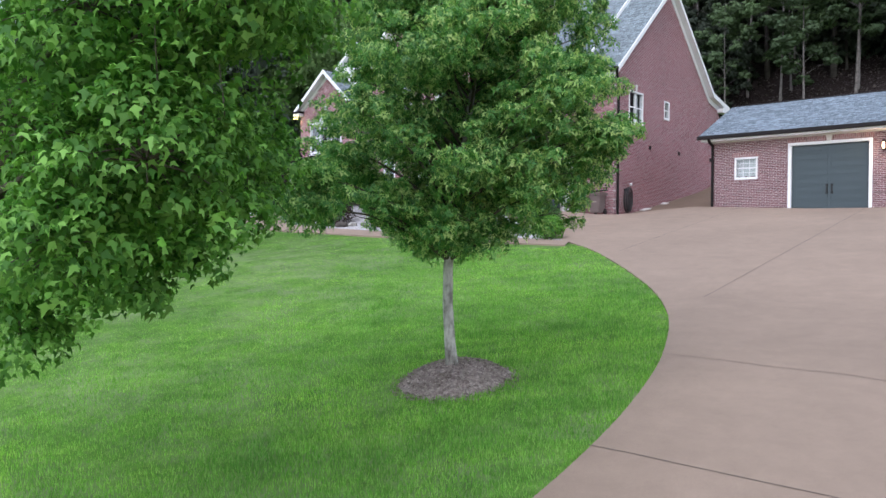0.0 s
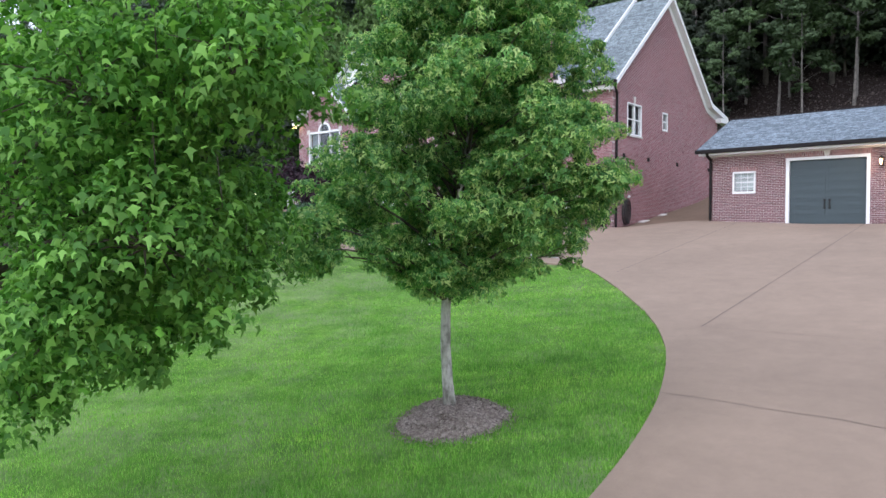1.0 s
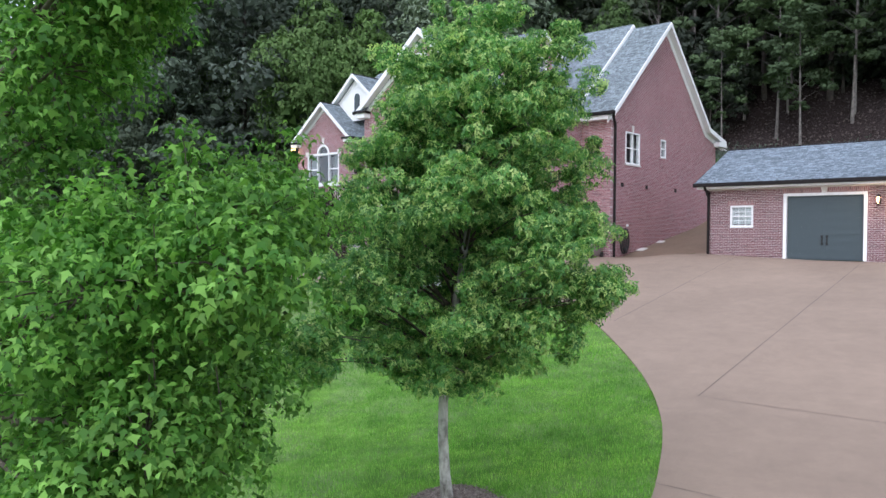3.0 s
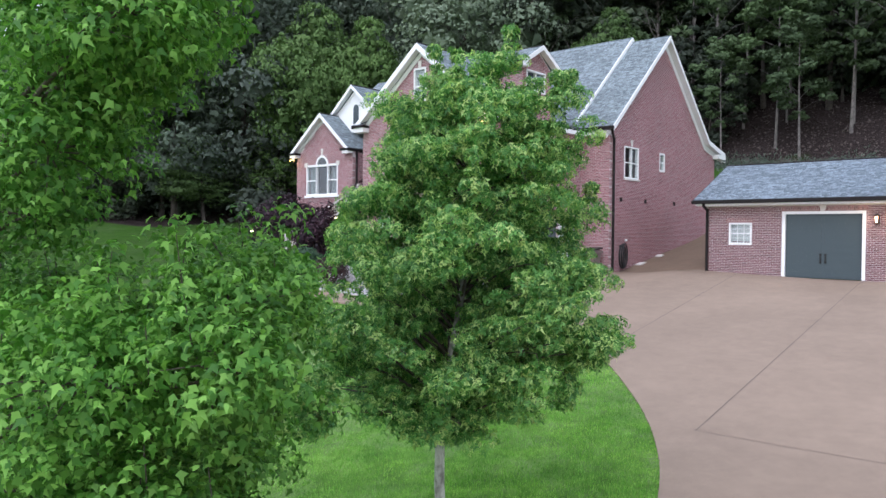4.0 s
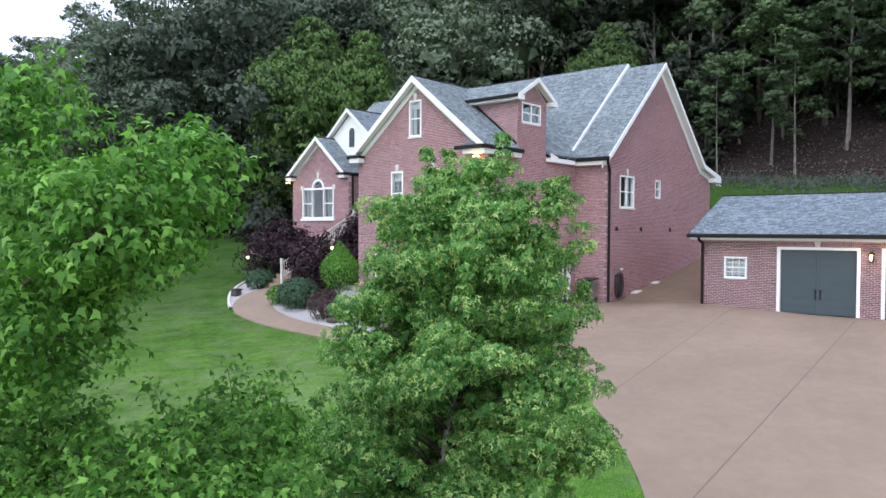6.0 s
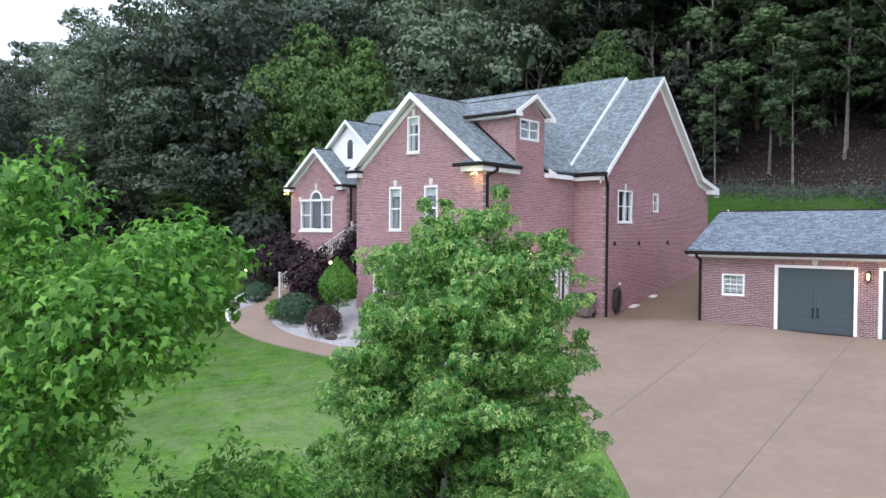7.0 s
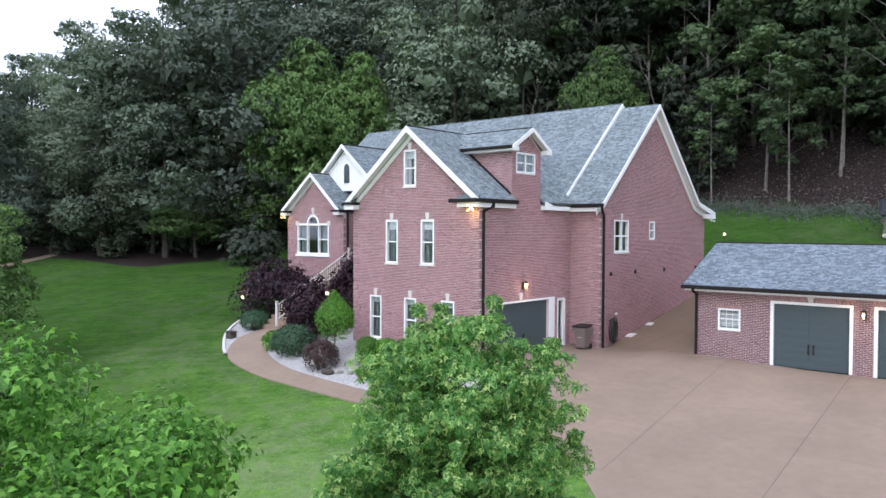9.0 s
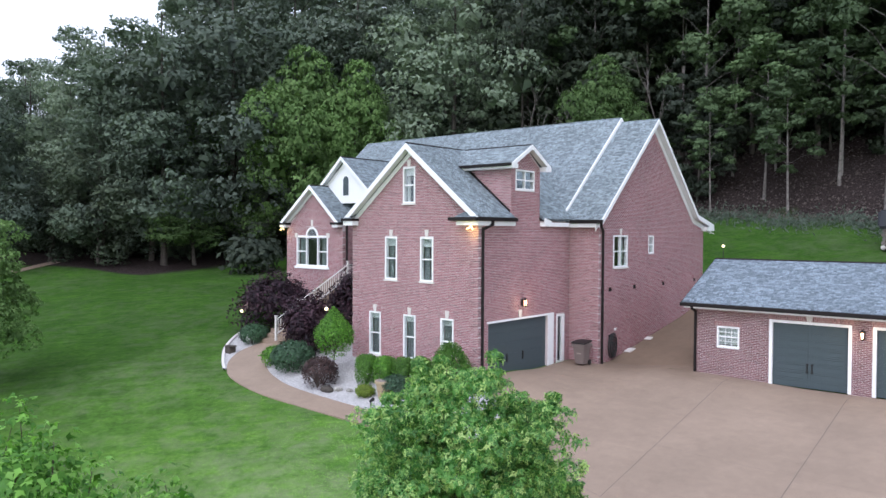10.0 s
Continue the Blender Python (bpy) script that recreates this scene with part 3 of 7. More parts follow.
FRONT_LOW = [(-25.80, -25.06), (-23.65, -22.92), (-21.49, -20.77)]
FRONT_UP = [(-24.80, -24.05), (-22.67, -21.91)]
ATTIC = (-23.70, -22.98, 10.53, 12.11)
south, flank, wing_s, right_e = Side("S", FRONT), Side("E", FLANK), Side("S", WING), Side("E", RIGHT)
LEFT_A, MID_A, EAVE_Z = -26.92, -23.22, 9.86
SLOPE_A = 0.835
half = (FLANK - LEFT_A) / 2
TOP_A = EAVE_Z - 0.05 + half * SLOPE_A

holes = [(a, b, 3.68, 5.64) for a, b in FRONT_LOW] + [(a, b, 7.14, 9.05) for a, b in FRONT_UP] + [ATTIC]
brick_wall("front_gable_wall", house, south, LEFT_A, FLANK, 2.2, [(LEFT_A, EAVE_Z - 0.05), (MID_A, TOP_A), (FLANK, EAVE_Z - 0.05)], holes)
for a, b in FRONT_LOW:
    window(south, a, b, 3.68, 5.64, house, blind=0.16, drape=0.46)
for a, b in FRONT_UP:
    window(south, a, b, 7.14, 9.05, house, blind=0.2, drape=0.42)
window(south, *ATTIC, house, blind=0.22)

# flank with the large garage door, a side light and the wall dormer
GD = (25.60, 30.12, 3.0, 5.50)
SL = (30.86, 31.56, 3.05, 5.45)
DW = (27.46, 28.92, 11.12, 12.00)
brick_wall("flank_wall", house, flank, FRONT + 0.22, WING, 2.2, [(FRONT + 0.22, EAVE_Z - 0.05), (27.15, EAVE_Z - 0.05), (27.151, 12.18), (28.27, 13.0), (29.38, 12.18), (29.381, EAVE_Z - 0.05), (WING, EAVE_Z - 0.05)], [GD, SL, DW])
window(flank, *DW, house, sashes=2, key=False, curtain=False)

brick_wall("wing_front_wall", house, wing_s, FLANK, RIGHT, 2.2, [(FLANK, 9.85), (RIGHT, 9.85)])
RIDGE_Y, RIDGE_Z = 37.65, 15.42
WIN_R, WIN_S = (33.42, 34.90, 7.61, 9.16), (37.23, 37.85, 8.21, 9.13)
brick_wall("right_gable_wall", house, right_e, WING + 0.22, REAR, 2.2, [(WING + 0.22, 10.0), (RIDGE_Y, 14.80), (42.9, 10.25), (REAR, 9.75)], [WIN_R, WIN_S])
window(right_e, *WIN_R, house, sashes=2, key=True)
window(right_e, *WIN_S, house, key=False, curtain=False)
for y in (33.14, 35.69, 39.09, 43.34):
    bm = bmesh.new()
    right_e.box(bm, y - 0.12, y + 0.12, -0.02, 0.018, 6.49, 6.68)
    for k in range(4):
        right_e.box(bm, y - 0.10, y + 0.10, 0.018, 0.026, 6.505 + 0.043 * k, 6.53 + 0.043 * k)
    part("wall_vent", bm, GUTTER, house, "small dark foundation vent")

# closed back, left end and recessed entry front
bm = bmesh.new()
wall(bm, Side("N", REAR), -39.0, RIGHT - 0.22, 2.2, [(-39.0, 9.8), (RIGHT - 0.22, 9.8)])
part("rear_wall", bm, BRICK, house)
bm = bmesh.new()
wall(bm, Side("W", -39.0), 31.0, REAR - 0.22, 2.2, [(31.0, 9.3), (RIDGE_Y, 15.0), (REAR - 0.22, 9.8)])
part("left_gable_wall", bm, BRICK, house)
bm = bmesh.new()
wall(bm, Side("S", 32.2), -33.6, LEFT_A, 2.2, [(-33.6, 9.8), (LEFT_A, 9.8)])
part("entry_wall", bm, BRICK, house)
bm = bmesh.new()
wall(bm, Side("W", LEFT_A), FRONT + 0.22, 32.2, 2.2, [(FRONT + 0.22, EAVE_Z - 0.05), (32.2, EAVE_Z - 0.05)])
part("left_flank_wall", bm, BRICK, house)

# bay with its arched window
BAY_Y, BAY_L, BAY_R = 30.1, -38.55, -33.45
bay = Side("S", BAY_Y)
BM = (BAY_L + BAY_R) / 2
AW = (-37.62, -34.72, 7.16, 8.98)
brick_wall("bay_wall", house, bay, BAY_L, BAY_R, 2.2, [(BAY_L, 9.62), (BM, 11.72), (BAY_R, 9.62)], [AW, (-36.72, -35.62, 8.98, 9.53)])
bm = bmesh.new()
wall(bm, Side("E", BAY_R), BAY_Y + 0.22, 32.0, 2.2, [(BAY_Y + 0.22, 9.62), (32.0, 9.62)])
part("bay_cheek_wall", bm, BRICK, house)
bm = bmesh.new()
wall(bm, Side("W", BAY_L), BAY_Y + 0.22, 32.0, 2.2, [(BAY_Y + 0.22, 9.62), (32.0, 9.62)])
part("bay_cheek_wall", bm, BRICK, house)


# ---- roofs ----
ROOFS = []


def slope(name, corners, material=SHINGLE, thick=0.10, parent=house):
    bm = bmesh.new()
    a, b, c = (Vector(q) for q in corners[:3])
    n = (b - a).cross(c - a).normalized()
    n = n if n.z > 0 else -n
    solid(bm, corners, -n * thick)
    ob = part(name, bm, material, parent)
    if "rear" not in name and "kick" not in name:
        ROOFS.append((ob, [Vector(q) for q in corners]))
    return ob


E = 0.35
MY0 = WING - E
MZ0 = 9.98
MX0, MX1 = -39.25, -19.78
MYR = 45.0
slope("main_roof_front", [(MX0, MY0, MZ0), (MX1, MY0, MZ0), (MX1, RIDGE_Y, RIDGE_Z), (MX0, RIDGE_Y, RIDGE_Z)])
slope("main_roof_rear", [(MX0, MYR, MZ0 - 0.2), (MX1, MYR, MZ0 - 0.2), (MX1, RIDGE_Y + 0.004, RIDGE_Z), (MX0, RIDGE_Y + 0.004, RIDGE_Z)])
WX1 = RIGHT + 0.30
WRZ = RIDGE_Z - 0.25
slope("wing_roof_front", [(MX1 - 0.3, MY0, MZ0 - 0.16), (WX1, MY0, MZ0 - 0.16), (WX1, RIDGE_Y, WRZ), (MX1 - 0.3, RIDGE_Y, WRZ)])
slope("wing_roof_rear", [(MX1 - 0.3, 43.0, 10.32), (WX1, 43.0, 10.32), (WX1, RIDGE_Y + 0.004, WRZ), (MX1 - 0.3, RIDGE_Y + 0.004, WRZ)])
slope("wing_roof_kick", [(MX1 - 0.3, 45.4, 9.78), (WX1, 45.4, 9.78), (WX1, 43.0, 10.32), (MX1 - 0.3, 43.0, 10.32)])
# front block
AY0 = FRONT - E
AX0, AX1 = LEFT_A - 0.26, FLANK + 0.26
AZ0 = EAVE_Z + 0.04
ARZ = AZ0 + (MID_A - AX0) * 0.818
IN_X = FLANK - 0.2
IN_Z = AZ0 + (AX1 - IN_X) * 0.818
for y0, y1, x0, z0 in ((AY0, 27.148, AX1, AZ0), (27.15, 29.38, IN_X, IN_Z), (29.382, 37.0, AX1, AZ0)):
    slope("front_roof_right", [(x0, y0, z0), (x0, y1, z0), (MID_A, y1, ARZ), (MID_A, y0, ARZ)])
slope("front_roof_left", [(AX0, AY0, AZ0), (AX0, 37.0, AZ0), (MID_A - 0.004, 37.0, ARZ), (MID_A - 0.004, AY0, ARZ)])
# dormer
DY0, DY1, DYM, DZ0, DZR = 26.78, 29.78, 28.28, 12.22, 13.10
slope("dormer_roof_left", [(FLANK + 0.30, DY0, DZ0), (-24.0, DY0, DZ0), (-24.0, DYM, DZR), (FLANK + 0.30, DYM, DZR)], thick=0.07)
slope("dormer_roof_right", [(FLANK + 0.30, DY1, DZ0), (-24.0, DY1, DZ0), (-24.0, DYM + 0.004, DZR), (FLANK + 0.30, DYM + 0.004, DZR)], thick=0.07)
bm = bmesh.new()
wall(bm, Side("S", 27.132), -22.6, FLANK - 0.004, 9.9, [(-22.6, 12.15), (FLANK - 0.004, 12.15)], thick=0.15)
part("dormer_cheek", bm, BRICK, house)
# bay and the white gable over the entry
BZ0, BRZ = 9.80, 12.03
slope("bay_roof_right", [(BAY_R - 0.02, BAY_Y - E, BZ0), (BAY_R - 0.02, 34.2, BZ0), (BM, 34.2, BRZ), (BM, BAY_Y - E, BRZ)])
slope("bay_roof_left", [(BAY_L - 0.27, BAY_Y - E, BZ0), (BAY_L - 0.27, 34.2, BZ0), (BM - 0.004, 34.2, BRZ), (BM - 0.004, BAY_Y - E, BRZ)])
GX, GZR, GY = -34.50, 13.72, 31.2
slope("entry_roof_right", [(GX + 3.6, GY - 0.3, 10.60), (GX + 3.6, 36.0, 10.60), (GX, 36.0, GZR), (GX, GY - 0.3, GZR)])
slope("entry_roof_left", [(GX - 3.6, GY - 0.3, 10.60), (GX - 3.6, 36.0, 10.60), (GX - 0.004, 36.0, GZR), (GX - 0.004, GY - 0.3, GZR)])
bm = bmesh.new()
wall(bm, Side("S", GY), GX - 2.9, GX + 2.9, 10.95, [(GX - 2.9, 11.1), (GX, 13.45), (GX + 2.9, 11.1)], thick=0.15)
part("entry_gable", bm, WHITE, house, "white boarded entry gable")

# ---- detached garage ----
garage = thing("detached_garage", (-8.0, 35.4, 3.3), "low red brick detached garage with blue-grey shingle roof and grey doors", "garage")
GF, GL, GR, GB = 32.04, -13.38, -2.6, 38.8
gs = Side("S", GF)
GDOORS = [(-10.23, -7.47), (-6.58, -3.82)]
GW = (-12.42, -11.50, 4.56, 5.44)
brick_wall("front_wall", garage, gs, GL, GR, 2.2, [(GL, 6.2), (GR, 6.2)], [(a, b, 3.0, 5.79) for a, b in GDOORS] + [GW])
bm = bmesh.new()
wall(bm, Side("W", GL), GF + 0.22, GB, 2.2, [(GF + 0.22, 6.2), (35.4, 7.85), (GB, 6.2)])
wall(bm, Side("E", GR), GF + 0.22, GB, 2.2, [(GF + 0.22, 6.2), (35.4, 7.85), (GB, 6.2)])
wall(bm, Side("N", GB), GL + 0.22, GR - 0.22, 2.2, [(GL + 0.22, 6.2), (GR - 0.22, 6.2)])
part("side_wall", bm, BRICK, garage)
window(gs, *GW, garage, lights=(3, 4), key=False, curtain=False, blind=1.0)
slope("roof_front", [(GL - 0.38, 31.56, 6.38), (GR + 0.38, 31.56, 6.38), (GR + 0.38, 35.4, 8.11), (GL - 0.38, 35.4, 8.11)], SHINGLE_LOW, 0.1, garage)
slope("roof_rear", [(GL - 0.38, 39.25, 6.38), (GR + 0.38, 39.25, 6.38), (GR + 0.38, 35.404, 8.11), (GL - 0.38, 35.404, 8.11)], SHINGLE_LOW, 0.1, garage)


# ---- plants ----
def frame_of(normal, spin):
    """Turns for leaves whose upper side looks along normal, turned by spin about it."""
    n = normal / np.linalg.norm(normal, axis=1, keepdims=True)
    ref = np.where(np.abs(n[:, 2:3]) > 0.9, np.array([[1.0, 0, 0]]), np.array([[0, 0, 1.0]]))
    a = np.cross(ref, n)
    a /= np.linalg.norm(a, axis=1, keepdims=True)
    b = np.cross(n, a)
    c, s = np.cos(spin)[:, None], np.sin(spin)[:, None]
    return a * c + b * s, b * c - a * s, n


MAPLE = np.array([(0.0, -0.05, 0.02), (0.36, 0.06, -0.14), (0.14, 0.36, 0.04), (0.40, 0.68, -0.17), (0, 1.08, -0.22), (-0.40, 0.68, -0.17), (-0.14, 0.36, 0.04), (-0.36, 0.06, -0.14)])
MAPLE_F = np.array([(0, 1, 2), (0, 2, 6), (0, 6, 7), (2, 3, 4), (2, 4, 6), (4, 5, 6)])
TRIDENT = np.array([(0, 0, 0), (0.46, 0.36, -0.14), (0.14, 0.44, 0.03), (0, 1.10, -0.20), (-0.14, 0.44, 0.03), (-0.46, 0.36, -0.14)])
TRIDENT_F = np.array([(0, 1, 2), (2, 3, 4), (0, 4, 5)])
LOBED = np.array([(0, 0, 0), (0.46, 0.34, -0.12), (0.20, 0.48, 0.03), (0, 1.10, -0.20), (-0.20, 0.48, 0.03), (-0.46, 0.34, -0.12)])
LOBED_F = np.array([(0, 1, 2), (0, 2, 4), (2, 3, 4), (0, 4, 5)])
OVAL = np.array([(0, 0, 0), (0.22, 0.35, 0.04), (0.15, 0.70, 0.01), (0, 1.0, -0.10), (-0.15, 0.70, 0.01), (-0.22, 0.35, 0.04)])
OVAL_F = np.array([(0, 1, 2), (0, 2, 3), (0, 3, 4), (0, 4, 5)])
BLADE = np.array([(-0.07, 0, 0), (0.07, 0, 0), (0.0, 1.0, 0.3)])
BLADE_F = np.array([(0, 1, 2)])


def leaf_mesh(name, centres, normals, sizes, rng, shape, faces, skin=None, droop=False, clump=0.95):
    a, b, n = frame_of(normals, rng.normal(np.pi, 0.75, len(centres)) if droop else rng.uniform(0, 2 * np.pi, len(centres)))
    s = sizes[:, None, None]
    v = centres[:, None] + s * (shape[None, :, :1] * a[:, None] + (shape[None, :, 1:2] - 0.4) * b[:, None] + shape[None, :, 2:3] * n[:, None])
    f = faces[None] + (np.arange(len(centres)) * len(shape))[:, None, None]
    me = mesh_of(name, v.reshape(-1, 3), f.reshape(-1, 3))
    if skin is not None:
        # each leaf is shaded mostly as the rounded clump that it belongs to
        soft = skin * clump + n * (1.07 - clump)
        soft /= np.linalg.norm(soft, axis=1, keepdims=True)
        me.normals_split_custom_set_from_vertices(np.repeat(soft, len(shape), axis=0).tolist())
    return me


def tube(rows, faces, points, radii, sides):
    """Adds a tapered tube along points to the lists of a mesh."""
    start = len(rows)
    for k, (p, r) in enumerate(zip(points, radii)):
        d = points[min(k + 1, len(points) - 1)] - points[max(k - 1, 0)]
        d = d / (np.linalg.norm(d) + 1e-9)
        u = np.cross(d, (0.3, 1.0, 0.1) if abs(d[1]) < 0.9 else (1.0, 0, 0))
        u /= np.linalg.norm(u)
        w = np.cross(d, u)
        for j in range(sides):
            q = 2 * np.pi * j / sides
            rows.append(p + r * (np.cos(q) * u + np.sin(q) * w))
    for k in range(len(points) - 1):
        for j in range(sides):
            a, b = start + k * sides + j, start + k * sides + (j + 1) % sides
            faces.append((a, b, b + sides, a + sides))


def grow_tree(rng, height, trunk_r, profile, limbs, spread, leaves, size, lean=(0, 0), rise=0.35, twigs=5, stray=0.0, first=None, tight=0.42, sway=(0.04, 0.04), ruffle=0.45, fine=4, flat=0.15, shoots=0.0, boughs=()):
    """A tree at the origin. profile: (height, radius) corners of the crown. Returns the wood's and the leaves' arrays."""
    zs, rs = [p[0] for p in profile], [p[1] for p in profile]
    first = zs[0] if first is None else first
    rows, faces, mids, outs, marks, bulk = [], [], [], [], [], []
    twig_rows, twig_faces = [], []
    stem = lambda z: np.array([lean[0] * max(0.0, z / height) ** 2 + sway[0] * np.sin(z * 1.05), lean[1] * max(0.0, z / height) ** 2 + sway[1] * np.sin(z * 1.05), z])
    tz = np.linspace(-0.1, height * 0.97, 14)
    tube(rows, faces, [stem(z) for z in tz], [max(0.012, trunk_r * (1 - z / height) ** 0.8 * (1.25 if z < 0.1 else 1)) for z in tz], 9)
    zz = np.linspace(zs[0], zs[-1], 60)
    share = np.cumsum(np.interp(zz, zs, rs) + 0.4)
    for k in range(limbs):
        q = (k + rng.uniform(0, 0.8)) / limbs
        ztip = float(np.interp(q * share[-1], share, zz))
        r = np.interp(ztip, zs, rs) * rng.uniform(0.72, 1.0 + stray)
        az = k * 2.39996 + rng.normal(0, 0.35)
        z0 = max(first, ztip - r * rise - rng.uniform(0, 0.15) * height * 0.3)
        base, tip = stem(z0), stem(ztip) + r * np.array([np.cos(az), np.sin(az), 0])
        bow = np.array([0, 0, r * rng.uniform(0.02, 0.16)])
        pts = [base + (tip - base) * s + bow * np.sin(np.pi * s) for s in np.linspace(0, 1, 6)]
        lr = max(0.008, 0.42 * trunk_r * (1 - z0 / height * 0.75))
        marks.append((len(rows), len(faces)))
        tube(rows, faces, pts, [lr * (1 - 0.88 * s) for s in np.linspace(0, 1, 6)], 5)
        for j in range(twigs):
            s = rng.uniform(0.30, 1.0) if j else 1.0
            at = base + (tip - base) * s + bow * np.sin(np.pi * s)
            off = rng.normal(0, 1, 3) * np.array([1, 1, 0.55])
            off *= spread * rng.uniform(0.35, 1.0) * (0.5 + 0.6 * s) / (np.linalg.norm(off) + 1e-6)
            end = at + off
            if j < fine:
                tube(twig_rows, twig_faces, [at, (at + end) / 2 + (0, 0, 0.04), end], [lr * 0.25, lr * 0.18, lr * 0.08], 4)
            mids.append(end)
            outs.append(np.array([np.cos(az), np.sin(az), 0.9]))
            bulk.append(rng.uniform(0.6, 1.35))
            if j < 4 and rng.random() < shoots * ztip / height:
                # an upright leafy shoot
                up = end + np.array([rng.normal(0, 0.04), rng.normal(0, 0.04), 0.42]) * rng.uniform(0.7, 1.2)
                tube(twig_rows, twig_faces, [end, up], [lr * 0.15, 0.003], 4)
                for q in (0.45, 0.8, 1.0):
                    mids.append(end + (up - end) * q)
                    outs.append(np.array([np.cos(az) * 0.4, np.sin(az) * 0.4, 1.0]))
                    bulk.append(0.42)
    for tip in boughs:
        tip = np.array(tip, float)
        reach = np.hypot(tip[0], tip[1])
        base = stem(max(first, tip[2] - 0.45 * reach))
        marks.append((len(rows), len(faces)))
        pts = [base + (tip - base) * s + np.array([0, 0, 0.10 * reach * np.sin(np.pi * s)]) for s in np.linspace(0, 1, 6)]
        tube(rows, faces, pts, [0.03 * (1 - 0.85 * s) for s in np.linspace(0, 1, 6)], 5)
        for j in range(twigs + 2):
            off = rng.normal(0, 1, 3) * np.array([1, 1, 0.5])
            mids.append(tip + off * spread * rng.uniform(0.3, 0.9) / (np.linalg.norm(off) + 1e-6))
            outs.append(np.array([tip[0] / reach, tip[1] / reach, 0.9]))
            bulk.append(rng.uniform(0.6, 1.2))
    mids, outs = np.array(mids), np.array(outs)
    bulk = np.array(bulk)
    pick = rng.choice(len(mids), leaves, p=(0.2 + bulk) / (0.2 + bulk).sum())
    d = rng.normal(0, 1, (leaves, 3)) + np.array([0, 0, 0.35])
    d /= np.linalg.norm(d, axis=1, keepdims=True)
    big = bulk[pick, None]
    c = mids[pick] + d * big * spread * tight * 2 * (0.45 + 0.55 * rng.random((leaves, 1)) ** 0.5) * np.array([1.12, 1.12, 0.55])
    nrm = d * 0.8 + outs[pick] * 0.2 + rng.normal(0, ruffle, (leaves, 3)) + np.array([0, 0, flat])
    return np.array(rows), np.array(faces), c, nrm, size * rng.uniform(0.65, 1.25, leaves), (marks + [(len(rows), len(faces))], d + outs[pick] * 0.35, np.array(twig_rows), np.array(twig_faces))


def grow_clumps(rng, height, trunk_r, profile, puffs, puff_r, leaves, size):
    """A woodland tree at the origin: limbs that carry rounded boughs, each bough covered in many small domes of leaves."""
    zs, rs = [p[0] for p in profile], [p[1] for p in profile]
    rows, faces = [], []
    bend = rng.uniform(-0.7, 0.7, 2)
    stem = lambda z: np.array([bend[0] * np.sin(z / height * 2.6), bend[1] * np.sin(z / height * 2.1), z])
    tz = np.linspace(-0.4, height * 0.93, 9)
    tube(rows, faces, [stem(z) for z in tz], [max(0.02, trunk_r * (1 - z / height) ** 0.8 * (1.25 if z < 0.1 else 1)) for z in tz], 7)
    zz = np.linspace(zs[0], zs[-1], 60)
    share = np.cumsum(np.interp(zz, zs, rs) + 0.3)
    mids, outs, fat = [], [], []
    for k in range(puffs):
        z = float(np.interp((k + rng.uniform(0, 1)) / puffs * share[-1], share, zz))
        r = np.interp(z, zs, rs) * rng.uniform(0.45, 1.0)
        az = k * 2.39996 + rng.normal(0, 0.4)
        way = np.array([np.cos(az), np.sin(az), 0])
        mid = stem(z) + r * way
        base = stem(max(zs[0] * 0.9, z - r * rng.uniform(0.5, 0.9)))
        tube(rows, faces, [base, (base + mid) / 2 + (0, 0, 0.12 * r), mid], [trunk_r * 0.22, trunk_r * 0.13, 0.012], 4)
        mids.append(mid)
        outs.append(way * 0.6 + (0, 0, 0.7))
        fat.append(puff_r * rng.uniform(0.6, 1.3) * (0.6 + 0.4 * np.interp(z, zs, rs) / max(rs)))
    mids, outs, fat = np.array(mids), np.array(outs), np.array(fat)
    domes = leaves // 22
    of = rng.choice(puffs, domes, p=fat**2 / (fat**2).sum())
    way = rng.normal(0, 1, (domes, 3)) + outs[of] * 0.7
    way /= np.linalg.norm(way, axis=1, keepdims=True)
    seat = mids[of] + way * (fat[of] * rng.uniform(0.68, 1.08, domes))[:, None] * (1.0, 1.0, 0.70)
    girth = (0.20 + 0.13 * rng.random(domes)) * fat[of] + 0.10
    pick = rng.integers(0, domes, leaves)
    d = rng.normal(0, 1, (leaves, 3)) + way[pick] * 0.7 + (0, 0, 0.5)
    d /= np.linalg.norm(d, axis=1, keepdims=True)
    c = seat[pick] + d * (girth[pick] * rng.uniform(0.55, 1.12, leaves))[:, None] * (1.15, 1.15, 0.62)
    nrm = d + rng.normal(0, 0.45, (leaves, 3)) + (0, 0, 0.3)
    skin = d * 0.75 + way[pick] * 0.5 + (0, 0, 0.15)
    size = size * rng.uniform(0.55, 1.3, leaves)
    # a few wide sprays fill the inside of each bough
    inner = puffs * 30
    k = rng.integers(0, puffs, inner)
    di = rng.normal(0, 1, (inner, 3))
    di /= np.linalg.norm(di, axis=1, keepdims=True)
    ci = mids[k] + di * (fat[k] * rng.uniform(0.15, 0.6, inner))[:, None] * (1.0, 1.0, 0.7)
    return np.array(rows), np.array(faces), np.concatenate([c, ci]), np.concatenate([nrm, di + rng.normal(0, 0.3, di.shape)]), np.concatenate([size, 0.42 * fat[k]]), np.concatenate([skin, di])


